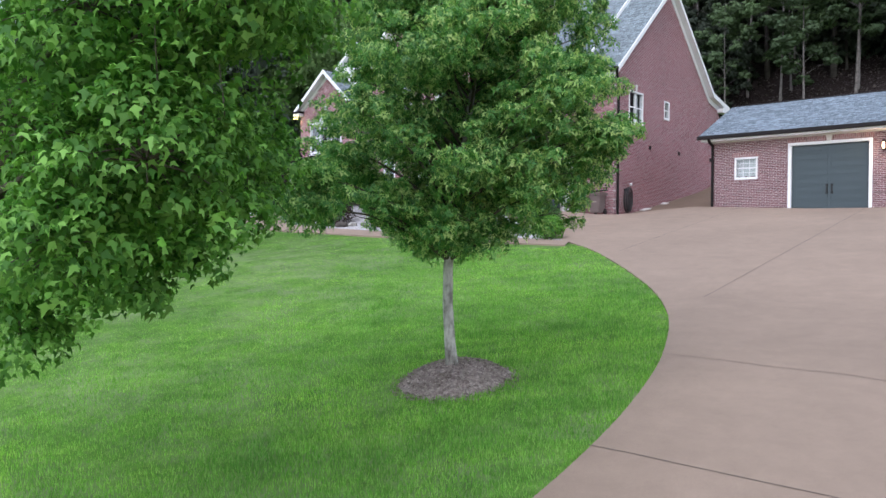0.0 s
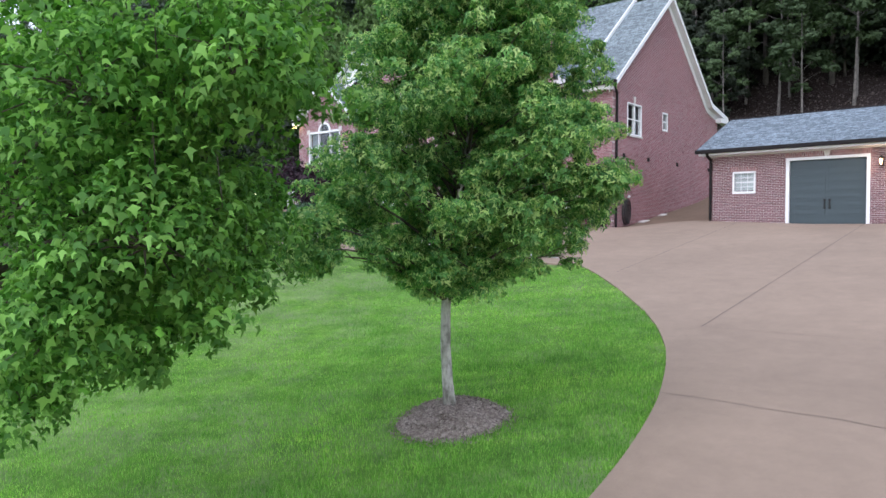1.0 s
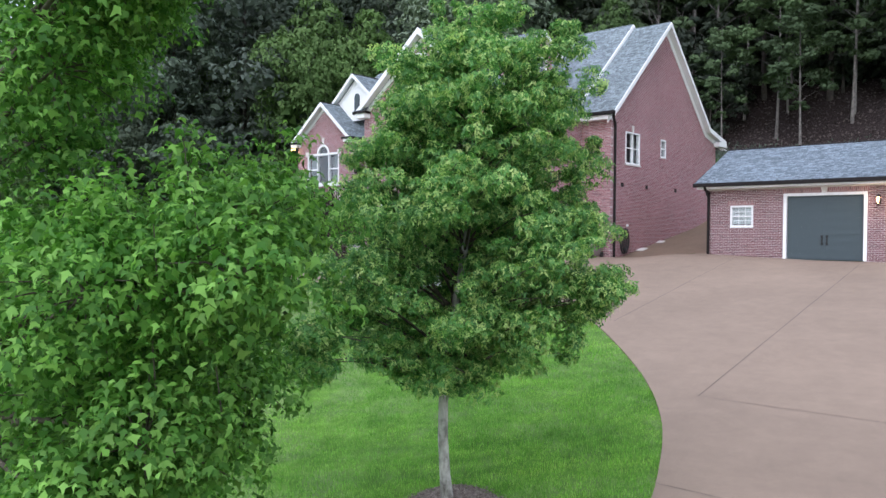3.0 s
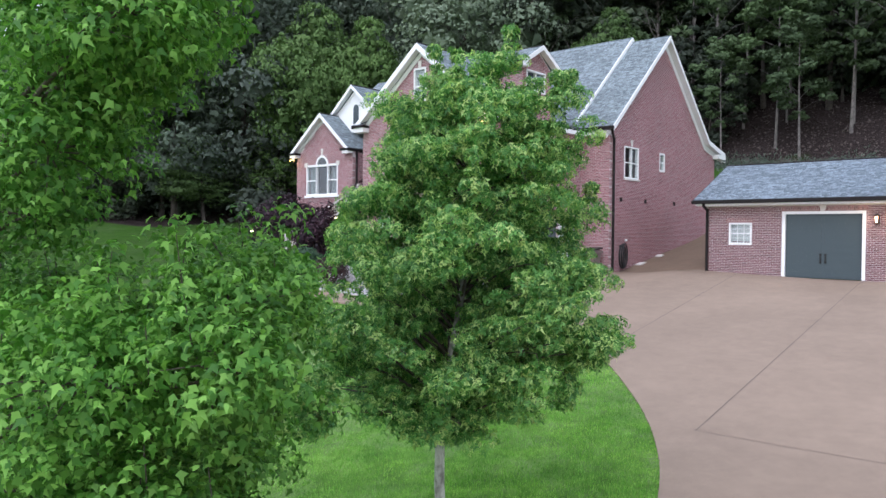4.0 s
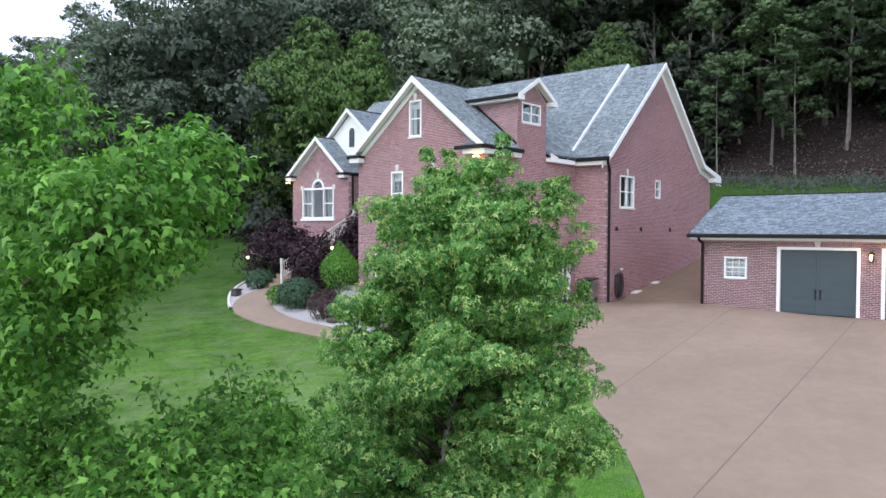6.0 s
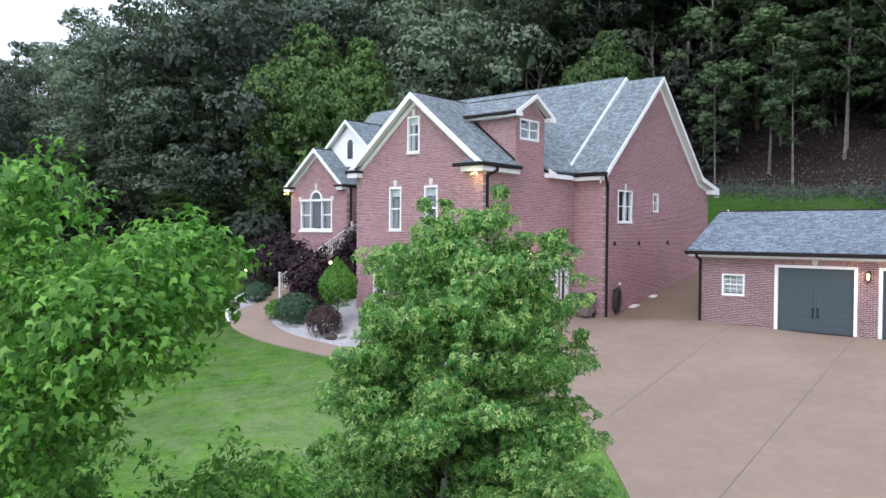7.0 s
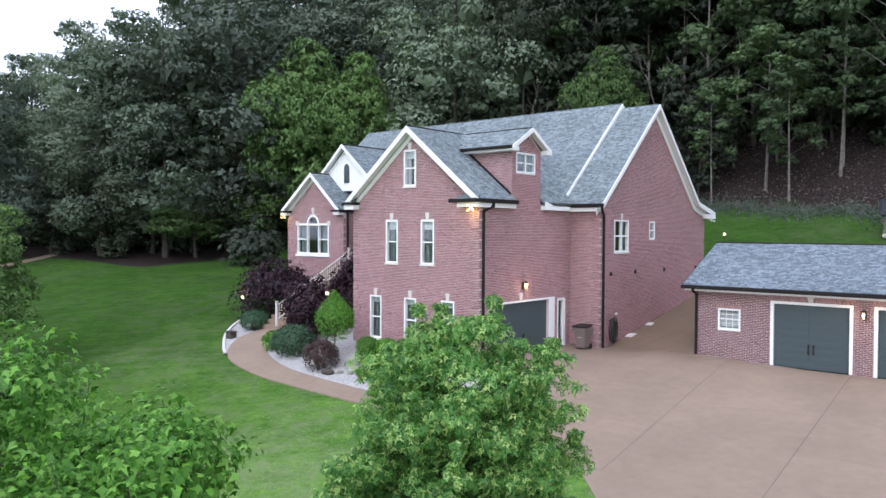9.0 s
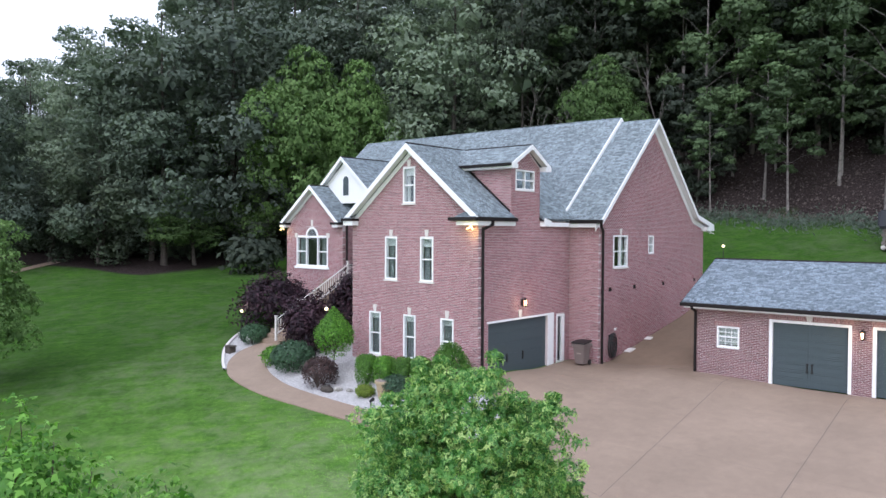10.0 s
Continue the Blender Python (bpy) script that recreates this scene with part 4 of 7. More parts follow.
def grow_boughs(rng, height, trunk_r, lobes, clusters, each, size, reach=0.26, foot=0.0):
    """A tree at the origin whose limbs end in leafy boughs. lobes: (x, y, z, radius). Leaves hang in rosettes round the twigs' ends."""
    rows, faces, marks, twig_rows, twig_faces = [], [], [], [], []
    stem = lambda z: np.array([0.05 * np.sin(z * 0.9), 0.05 * np.sin(z * 1.2), z])
    tz = np.linspace(-0.1, height * 0.97, 14)
    tube(rows, faces, [stem(z) for z in tz], [max(0.012, trunk_r * (1 - z / height) ** 0.8 * (1.25 if z < 0.1 else 1)) for z in tz], 9)
    area = np.array([q[3] ** 2 for q in lobes])
    share = np.maximum(6, (clusters * area / area.sum()).astype(int))
    seats, ways, rounds = [], [], []
    for (x, y, z, r), n in zip(lobes, share):
        mid = np.array([x, y, z], float)
        far = np.hypot(x, y)
        base = stem(max(foot, z - 0.5 * far - 0.2))
        marks.append((len(rows), len(faces)))
        pts = [base + (mid - base) * q + np.array([0, 0, 0.08 * far * np.sin(np.pi * q)]) for q in np.linspace(0, 1, 7)]
        tube(rows, faces, pts, [0.045 * (1 - 0.8 * q) * (0.5 + r) for q in np.linspace(0, 1, 7)], 6)
        out = np.array([x, y, 0.0]) / (far + 0.01)
        seed = rng.uniform(0, 50)
        made = 0
        while made < n:
            w = rng.normal(0, 1, 3) + out * 0.35 + np.array([0, 0, 0.25])
            w /= np.linalg.norm(w)
            lump = noise.noise((w[0] * 2.9 + seed, w[1] * 2.9, w[2] * 2.9))
            if lump < -0.16 and rng.random() < 0.9:
                continue
            q = r * (0.42 + 0.50 * rng.random() ** 0.6) * (1 + 0.9 * lump)
            if lump > 0.15 and rng.random() < 0.3:
                q *= 1.25
            at = mid + w * q * (1.0, 1.0, 0.85)
            if made % 5 == 0:
                tube(twig_rows, twig_faces, [mid + (at - mid) * 0.1, (mid + at) / 2 + (0, 0, 0.05), at], [0.010, 0.007, 0.003], 4)
            seats.append(at)
            ways.append(w * 0.7 + np.array([0, 0, 0.6]))
            rounds.append(w)
            made += 1
            if w[2] > 0.25 and lump > 0.1 and rng.random() < 0.12:
                # an upright shoot with its own rosettes
                up = at + np.array([rng.normal(0, 0.06), rng.normal(0, 0.06), 0.34])
                tube(twig_rows, twig_faces, [at, up], [0.006, 0.003], 4)
                for q in (0.5, 1.0):
                    seats.append(at + (up - at) * q)
                    ways.append(np.array([0, 0, 1.0]))
                    rounds.append(w)
                made += 2
    seats, ways, rounds = np.array(seats), np.array(ways), np.array(rounds)
    ways /= np.linalg.norm(ways, axis=1, keepdims=True)
    n = len(seats) * each
    pick = np.repeat(np.arange(len(seats)), each)
    d = rng.normal(0, 1, (n, 3)) + ways[pick] * 0.8
    d /= np.linalg.norm(d, axis=1, keepdims=True)
    c = seats[pick] + d * (reach * rng.uniform(0.35, 1.0, n))[:, None] * (1.1, 1.1, 0.65)
    nrm = d * 0.6 + ways[pick] * 0.4 + rng.normal(0, 0.52, (n, 3)) + (0, 0, 0.35)
    skin = d * 0.85 + rounds[pick] * 0.3 + (0, 0, 0.25)
    return np.array(rows), np.array(faces), c, nrm, size * rng.uniform(0.55, 1.2, n), (marks + [(len(rows), len(faces))], skin, np.array(twig_rows), np.array(twig_faces))


def tree(name, at, label, rng, shape, leaf, bark, category="tree", group="", far=False, **grow):
    rows, faces, c, nrm, sz, skin = (grow_clumps if far else grow_boughs if "lobes" in grow else grow_tree)(rng, **grow)
    t = thing(name, at, label, category, group)
    o = np.array(at)
    if far:
        part("trunk", mesh_of("trunk", rows + o, faces), bark, t, smooth=True)
    else:
        marks, skin, twig_rows, twig_faces = skin
        tagged(part("brushwood", mesh_of("brushwood", twig_rows + o, twig_faces), BARK_LIMB, t, smooth=True), kind="stuff")
        (v0, f0) = marks[0]
        part("trunk", mesh_of("trunk", rows[:v0] + o, faces[:f0]), bark, t, smooth=True)
        for (v0, f0), (v1, f1) in zip(marks, marks[1:]):
            part("limb", mesh_of("limb", rows[v0:v1] + o, faces[f0:f1] - v0), BARK_LIMB, t, smooth=True)
    part("crown", leaf_mesh("crown", c + o, nrm, sz, rng, *shape, skin, not far, 0.95 if far else 0.75 if "lobes" in grow else 0.52), leaf, t)
    return t


def shrub(name, at, label, seed, radius, height, leaf, leaves=2200, size=0.06, pointed=0.0, group="", category="shrub", stem=0.0, shape=(OVAL, OVAL_F), loose=0.06, boxy=1.0):
    """A clipped or loose bush: twigs from the foot and leaves in a thick skin."""
    rng = np.random.default_rng(seed)
    leaves, size = int(leaves * 1.35), size * 1.4
    o = np.array(at)
    d = rng.normal(0, 1, (leaves, 3))
    d[:, 2] = np.abs(d[:, 2]) * np.where(rng.random(leaves) < 0.22, -0.6, 1)
    d /= np.linalg.norm(d, axis=1, keepdims=True)
    lump = 1 + loose * 1.6 * np.array([noise.noise(Vector(q) * 2.3 + Vector((seed, 0, 0))) for q in d])
    fat = rng.uniform(0.45, 1.0, leaves) ** 0.5 * lump + rng.normal(0, loose * 0.4, leaves)
    up = np.maximum(d[:, 2], 0)
    if boxy < 1:
        e = np.sign(d) * np.abs(d) ** boxy
        d = e / (np.abs(e) ** 4).sum(axis=1, keepdims=True) ** 0.25
    wide = radius * fat * (1 - pointed * up**1.3)
    c = np.stack([d[:, 0] * wide, d[:, 1] * wide, stem + height * (0.42 + 0.58 * d[:, 2] * fat * (1 - 0.0 * up))], 1)
    t = thing(name, at, label, category, group)
    rows, faces = [], []
    for k in range(9):
        q = rng.uniform(0, 2 * np.pi)
        tip = np.array([np.cos(q) * radius * 0.6, np.sin(q) * radius * 0.6, stem + height * rng.uniform(0.5, 0.8)])
        foot = np.array([0, 0, -0.05]) if stem else np.array([np.cos(q), np.sin(q), 0]) * radius * 0.15 - (0, 0, 0.05)
        neck = np.array([0, 0, stem]) if stem else (foot + tip) / 2
        tube(rows, faces, [foot + o, neck + o, tip + o], [0.035, 0.025, 0.008], 5)
    part("stem", mesh_of("stem", np.array(rows), np.array(faces)), BARK_DARK, t)
    part("foliage", leaf_mesh("foliage", c + o, d * 0.8 + rng.normal(0, 0.4, (leaves, 3)) + (0, 0, 0.2), size * rng.uniform(0.6, 1.3, leaves), rng, *shape), leaf, t)
    return t


# young maple in its ring of mulch
TX, TY = -8.16, 9.17
TG = gz(TX, TY)
tree("maple_tree", (TX, TY, TG + 0.12), "young maple with a pale trunk standing in bark mulch", np.random.default_rng(5), (TRIDENT, TRIDENT_F), LEAF_DEEP, BARK,
     height=7.2, trunk_r=0.088, profile=[(1.95, 0.8), (2.2, 1.5), (2.7, 1.95), (3.4, 2.25), (4.1, 2.12), (4.7, 1.9), (5.4, 1.75), (6.1, 1.52), (6.5, 1.2), (6.85, 0.62), (7.1, 0.2)],
     limbs=116, spread=0.40, leaves=118000, size=0.104, lean=(0.60, 0.14), rise=0.42, twigs=8, first=1.65, stray=-0.02, tight=0.32, sway=(-0.075, -0.066), ruffle=0.85, flat=0.45, shoots=0.4,
     boughs=[(x - TX, y - TY, z - TG - 0.12) for x, y, z in ((-5.9, 9.5, 3.5), (-6.05, 9.6, 3.3), (-6.2, 9.35, 4.4), (-6.4, 9.2, 4.2), (-8.2, 6.7, 2.6), (-8.4, 6.9, 2.9), (-8.6, 6.8, 2.5))])
# maple close to the camera's way
NX, NY = -9.0, 3.0
NZ = gz(NX, NY)
# its boughs: x, y, z, radius
LOW_BOUGHS = [(-8.15, 4.12, 2.8, 0.95), (-6.94, 3.57, 2.8, 0.84), (-8.81, 4.0, 3.85, 0.74), (-7.27, 3.57, 3.75, 0.77), (-5.95, 4.0, 4.1, 0.62), (-8.92, 4.0, 2.0, 0.66), (-6.61, 4.67, 4.25, 0.57), (-6.28, 3.13, 3.75, 0.64), (-5.95, 3.35, 2.7, 0.6),
              (-7.6, 5.1, 2.9, 0.6), (-7.7, 3.46, 2.0, 0.54), (-7.3, 5.25, 4.3, 0.5), (-7.05, 4.56, 2.9, 0.54), (-5.3, 3.7, 3.9, 0.42), (-7.5, 4.67, 4.1, 0.45), (-6.4, 3.0, 2.1, 0.48), (-9.4, 3.8, 3.2, 0.7), (-6.5, 4.4, 2.3, 0.3), (-6.85, 4.2, 2.0, 0.32), (-7.2, 3.8, 1.8, 0.4), (-8.1, 3.3, 1.3, 0.36)]
HIGH_BOUGHS = [(-8.81, 4.0, 5.95, 0.68), (-7.6, 3.68, 6.2, 0.68), (-6.72, 3.35, 6.3, 0.62), (-7.05, 4.12, 6.55, 0.5), (-7.3, 3.3, 5.5, 0.5), (-5.95, 3.25, 6.35, 0.42), (-8.15, 4.45, 6.3, 0.34), (-6.17, 3.9, 6.75, 0.38), (-8.3, 3.5, 5.0, 0.5), (-9.0, 3.7, 6.8, 0.42), (-7.3, 3.15, 7.2, 0.40)]
INNER_BOUGHS = [(-9.9, 2.5, 5.0, 1.1), (-10.3, 3.3, 3.3, 1.0), (-9.4, 1.8, 6.4, 0.9), (-9.0, 1.7, 3.6, 1.0)]
near_maple = tree("maple_tree", (NX, NY, NZ), "leafy maple with large lobed bright green leaves", np.random.default_rng(11), (LOBED, LOBED_F), LEAF, BARK_LIMB,
     height=8.0, trunk_r=0.13, lobes=[(x - NX, y - NY, z - NZ, r) for x, y, z, r in LOW_BOUGHS + HIGH_BOUGHS + INNER_BOUGHS], clusters=4900, each=21, size=0.086, reach=0.24, foot=3.0)
[c for c in near_maple.children if c.name.startswith("crown")][0]["kind"] = "stuff"
leaf_one = mesh_of("leaf", (MAPLE - (0, 0.4, 0)) * 0.09, MAPLE_F)
leaf_one.materials.append(LEAF)
lr = np.random.default_rng(12)
for k in range(300):
    # loose leaves at the ends of the boughs that face the driveway
    bx, by, bz, br = (LOW_BOUGHS + HIGH_BOUGHS)[k % 32]
    out = Vector((lr.normal(0.3, 0.7), lr.normal(-0.2, 0.7), lr.normal(0.25, 0.7))).normalized() * br * lr.uniform(0.95, 1.2)
    lf = new("leaf", leaf_one)
    lf.parent = near_maple
    turn = Vector((out.x / br + lr.normal(0, 0.4), out.y / br + lr.normal(0, 0.4), 0.9)).to_track_quat("Z", "Y")
    size = lr.uniform(0.7, 1.1)
    lf.matrix_local = Matrix.LocRotScale((bx + out.x - NX, by + out.y - NY, bz + out.z * 0.85 - NZ), turn @ Euler((0, 0, lr.uniform(0, 6.28))).to_quaternion(), (size, size, size))

rings, verts, quads = 9, [], []
for i in range(rings + 1):
    for j in range(48):
        q, r = 2 * np.pi * j / 48, i / rings
        rr = r * (0.83 + 0.16 * noise.noise((np.cos(q) * 2, np.sin(q) * 2, 1.0)) + 0.06 * noise.noise((np.cos(q) * 7, np.sin(q) * 7, 4.0)))
        x, y = TX + 0.05 + rr * np.cos(q), TY + rr * np.sin(q)
        verts.append((x, y, gz(x, y) + 0.27 * (1 - r**2.4) - 0.02 + 0.05 * noise.noise((x * 6, y * 6, 0)) * (1 - r)))
for i in range(rings):
    for j in range(48):
        a, b = i * 48 + j, i * 48 + (j + 1) % 48
        quads.append((a, b, b + 48, a + 48))
mulch = part("mulch_ring", mesh_of("mulch_ring", np.array(verts), np.array(quads)), MULCH, smooth=True)
tagged(mulch, "low mound of brown shredded bark mulch", "mulch", kind="stuff")
rng = np.random.default_rng(8)
nchip = 2600
ang, rad = rng.uniform(0, 2 * np.pi, nchip), 0.96 * np.sqrt(rng.random(nchip))
cx, cy = TX + 0.05 + rad * np.cos(ang), TY + rad * np.sin(ang)
cz = np.array([gz(x, y) for x, y in zip(cx, cy)]) + 0.27 * np.maximum(0, 1 - (rad / 0.84) ** 2.4) + 0.01
chips = part("mulch_chips", leaf_mesh("mulch_chips", np.stack([cx, cy, cz], 1), rng.normal(0, 0.6, (nchip, 3)) + (0, 0, 0.8), rng.uniform(0.03, 0.08, nchip), rng, OVAL * (0.7, 1, 1), OVAL_F), MULCH)
tagged(chips, "loose shreds of bark mulch", "mulch", kind="stuff")

# ---- woods on the hill: a few grown trees, repeated ----
CLUMP = np.array([(0, 0, 0), (0.34, 0.42, 0.06), (0, 1.0, -0.12), (-0.34, 0.50, 0.06)])
CLUMP_F = np.array([(0, 1, 3), (1, 2, 3)])
TUFT = np.array([(-0.36, 0.05, 0.0), (0.40, 0.22, 0.04), (-0.05, 1.0, -0.06)])
TUFT_F = np.array([(0, 1, 2)])
wood_rng = np.random.default_rng(77)
HOME = [(-70, 38), (-66, 54), (-71, 45), (-56, 61), (-72, 34), (-15.5, 66), (-30, 69), (-13, 72), (-28, 64)]
BROAD, TALL = [], []
for k in range(5):
    hgt = (18, 21, 15, 23, 12)[k]
    low = (3.0, 3.6, 4.6, 4.2, 1.2)[k]
    wide = (5.2, 5.6, 4.8, 5.4, 4.2)[k]
    prof = [(low, wide * 0.62), (max(hgt * 0.25, low + 1), wide * 0.95), (hgt * 0.45, wide), (hgt * 0.68, wide * 0.82), (hgt * 0.86, wide * 0.5), (hgt, 0.7)]
    x, y = HOME[k]
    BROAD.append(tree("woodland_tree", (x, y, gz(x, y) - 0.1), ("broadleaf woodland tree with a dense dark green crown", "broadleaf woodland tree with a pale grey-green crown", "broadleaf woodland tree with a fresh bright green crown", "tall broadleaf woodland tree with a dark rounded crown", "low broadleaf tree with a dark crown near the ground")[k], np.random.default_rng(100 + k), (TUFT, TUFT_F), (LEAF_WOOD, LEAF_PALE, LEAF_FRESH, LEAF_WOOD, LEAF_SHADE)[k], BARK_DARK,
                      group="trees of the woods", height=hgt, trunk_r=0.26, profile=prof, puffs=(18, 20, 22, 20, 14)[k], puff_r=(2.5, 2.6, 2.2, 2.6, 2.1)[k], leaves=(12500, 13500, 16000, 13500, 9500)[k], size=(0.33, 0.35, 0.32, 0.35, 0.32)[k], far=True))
# slender trees of the slope: tiered, long-stemmed, high canopy, undergrowth
for k in range(4):
    hgt = (18, 25, 30, 12)[k]
    prof = [[(5.2, 1.0), (7.5, 2.9), (10.0, 3.1), (13.5, 2.7), (16.0, 1.7), (18.0, 0.5)],
            [(15.0, 0.9), (18.0, 2.6), (21.0, 2.8), (23.5, 1.6), (25.0, 0.4)],
            [(13.0, 3.0), (16.0, 5.6), (21.0, 6.2), (26.0, 4.6), (30.0, 1.0)],
            [(1.2, 1.4), (3.5, 2.6), (6.5, 2.5), (9.5, 1.6), (12.0, 0.4)]][k]
    x, y = HOME[5 + k]
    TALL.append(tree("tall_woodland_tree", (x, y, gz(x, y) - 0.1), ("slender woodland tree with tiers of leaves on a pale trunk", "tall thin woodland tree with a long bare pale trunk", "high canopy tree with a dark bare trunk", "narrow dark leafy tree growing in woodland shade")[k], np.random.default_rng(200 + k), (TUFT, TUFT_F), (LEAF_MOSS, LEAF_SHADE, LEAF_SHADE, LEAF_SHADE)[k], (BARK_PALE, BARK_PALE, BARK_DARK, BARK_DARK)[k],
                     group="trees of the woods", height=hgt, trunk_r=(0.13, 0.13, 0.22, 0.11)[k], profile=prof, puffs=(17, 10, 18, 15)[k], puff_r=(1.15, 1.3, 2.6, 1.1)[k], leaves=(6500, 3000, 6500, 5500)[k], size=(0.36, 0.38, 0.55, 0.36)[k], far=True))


def edge_y(x):
    """Where the woods begin."""
    return float(np.interp(x, [-140, -100, -80, -72, -67, -65, -58, -50, -44, -36, -20, 0, 40], [16, 20, 27, 31, 38, 48, 54, 57, 59, 62, 64, 65, 66]))


# x, y, which, width, height, whether slender
spots = [(-57.6, 47.0, 2, 0.98, 1.30, 0), (-54.0, 50.4, 2, 0.75, 1.15, 0), (-47.4, 56.2, 1, 1.2, 1.25, 0), (-66.5, 40.6, 2, 0.82, 0.54, 0), (-61.8, 45.6, 2, 0.6, 0.66, 0), (-63.5, 47.5, 4, 0.9, 0.8, 0), (-73.2, 37.2, 4, 1.0, 0.75, 0), (-70.2, 42.4, 4, 0.95, 0.7, 0), (-66.8, 46.8, 4, 0.9, 0.7, 0), (-76.0, 31.0, 4, 0.8, 0.7, 0), (-60.0, 51.0, 4, 0.9, 0.75, 0), (-55.0, 54.0, 4, 0.85, 0.85, 0),
         (-33.2, 60.3, 2, 0.62, 0.90, 0), (-31.6, 62.0, 2, 0.58, 0.66, 0), (-78.5, 25.5, 0, 0.9, 0.9, 0), (-78.0, 33.5, 1, 0.85, 0.85, 0), (-71.5, 33.5, 3, 0.72, 0.72, 0), (-84.0, 29.0, 0, 0.9, 0.9, 0),
         (-18.2, 62.2, 0, 0.80, 0.66, 1), (-20.5, 63.9, 0, 0.95, 0.80, 1), (-24.3, 67.4, 1, 0.9, 1.0, 1), (-20.9, 68.2, 1, 0.8, 0.72, 1), (-24.0, 61.6, 0, 0.62, 0.62, 1), (-28.4, 67.5, 1, 0.8, 0.85, 1), (-25.9, 63.6, 3, 0.95, 0.85, 1), (-26.6, 66.4, 0, 1.35, 1.25, 1), (-24.8, 69.5, 3, 1.1, 1.2, 1),
         (-15.7, 67.4, 0, 1.3, 1.15, 1), (-11.6, 62.6, 0, 1.25, 1.35, 1), (-13.2, 70.6, 0, 1.4, 1.2, 1), (-17.4, 71.4, 3, 1.2, 1.15, 1), (-11.5, 70.0, 3, 1.3, 1.0, 1), (-37.0, 65.4, 0, 1.7, 1.35, 1), (-42.5, 63.5, 3, 1.7, 1.5, 1), (-39.5, 66.5, 3, 1.6, 1.5, 1), (-36.0, 69.5, 3, 1.6, 1.4, 1), (-41.5, 60.2, 2, 0.8, 0.95, 1), (-32.5, 67.5, 2, 0.8, 0.9, 1), (-21.6, 71.5, 0, 1.2, 1.3, 1),
         (-80, 62, 3, 1.4, 1.4, 0), (-74, 66, 3, 1.35, 1.35, 0), (-69, 71, 1, 1.5, 1.5, 0), (-63, 74, 3, 1.3, 1.3, 0), (-76, 55, 3, 1.3, 1.3, 0), (-57, 77, 3, 1.3, 1.3, 0), (-51, 80, 1, 1.4, 1.4, 0), (-45, 82, 3, 1.3, 1.3, 0), (-39, 84, 1, 1.4, 1.4, 0)]
# the high canopy that keeps the slope dark
for row, y in enumerate((70.5, 76.5, 83.0)):
    for k in range(6):
        spots.append((-36 + 6.2 * k + 3.0 * (row % 2) + wood_rng.uniform(-1, 1), y + wood_rng.uniform(-1.2, 1.2), 2, wood_rng.uniform(0.85, 1.1), wood_rng.uniform(0.85, 1.05), 1))
for k in range(9):
    spots.append((-35 + 3.2 * k + wood_rng.uniform(-0.8, 0.8), wood_rng.uniform(73, 77), 3, wood_rng.uniform(1.0, 1.5), wood_rng.uniform(0.8, 1.1), 1))
taken = spots + [(*p, 0, 1, 1, 0) for p in HOME]
tries = 0
# the tall back rows that close the skyline
for k in range(24):
    q = radians(9.0 + 2.36 * k)
    far = (84, 92)[k % 2] - 10 * step(50, 66, 9.0 + 2.36 * k)
    x, y = -1 - far * math.sin(q), 1 + far * math.cos(q)
    kind = (1, 3)[(k // 2) % 2]
    size = min(1.7, max(0.9, (far * (0.36 if k < 21 else (0.33, 0.30, 0.25)[k - 21]) + 9.3 - gz(x, y)) / (21, 23)[kind // 2]))
    spots.append((x, y, kind, size, size, 0))
    taken.append(spots[-1])
while len(spots) < 118 and tries < 8000:
    tries += 1
    x = wood_rng.uniform(-118, -36)
    deep = 52 * wood_rng.random() ** 1.5
    y = edge_y(x) + deep
    bearing = math.degrees(math.atan2(-1 - x, y - 1))
    if not 7 < bearing < 75 or (66 < bearing < 70.5 and math.hypot(x, y) < 76) or any((x - p[0]) ** 2 + (y - p[1]) ** 2 < (5.0 if deep < 25 else 5.8) ** 2 for p in taken):
        continue
    k = int(wood_rng.choice([0, 1, 1, 3])) if deep > 9 else int(wood_rng.choice([0, 0, 4, 4, 1]))
    s = wood_rng.uniform(0.82, 1.18)
    if bearing > 60:
        # the skyline falls away at this end of the woods
        most = math.hypot(x + 1, y - 1) * (0.2185 + 0.0131 * (70 - bearing)) + 7.2 - gz(x, y)
        s = min(s, most / (18, 21, 15, 23, 12)[k])
        if s < 0.4:
            continue
    spots.append((x, y, k, s, s * wood_rng.uniform(0.92, 1.08), 0))
    taken.append(spots[-1])
for x, y, k, s, sz, tall in spots:
    copy_thing((TALL if tall else BROAD)[k], Matrix.LocRotScale((x, y, gz(x, y) - 0.15), Euler((0, 0, wood_rng.uniform(0, 6.28))), (s, s, sz)))


def bare_tree(at, height, seed):
    """A dead tree: a leaning stem and forked bare branches."""
    r = np.random.default_rng(seed)
    rows, faces = [], []
    o = np.array(at)

    def fork(p, way, length, rad, depth):
        q = p + way * length
        tube(rows, faces, [p, (p + q) / 2 + r.normal(0, 0.03, 3) * length, q], [rad, rad * 0.8, rad * 0.55], 5)
        for _ in range(3 if depth else 0):
            w = way + r.normal(0, 0.42, 3) + (0, 0, 0.12)
            fork(p + (q - p) * r.uniform(0.55, 1.0), w / np.linalg.norm(w), length * r.uniform(0.45, 0.75), rad * 0.5, depth - 1)

    fork(o, np.array([r.normal(0, 0.06), 0, 1.0]), height * 0.5, 0.16, 3)
    t = thing("bare_tree", at, "dead leafless tree with thin forked branches", "tree", "bare trees")
    part("trunk", mesh_of("trunk", np.array(rows), np.array(faces)), BARK_PALE, t, smooth=True)


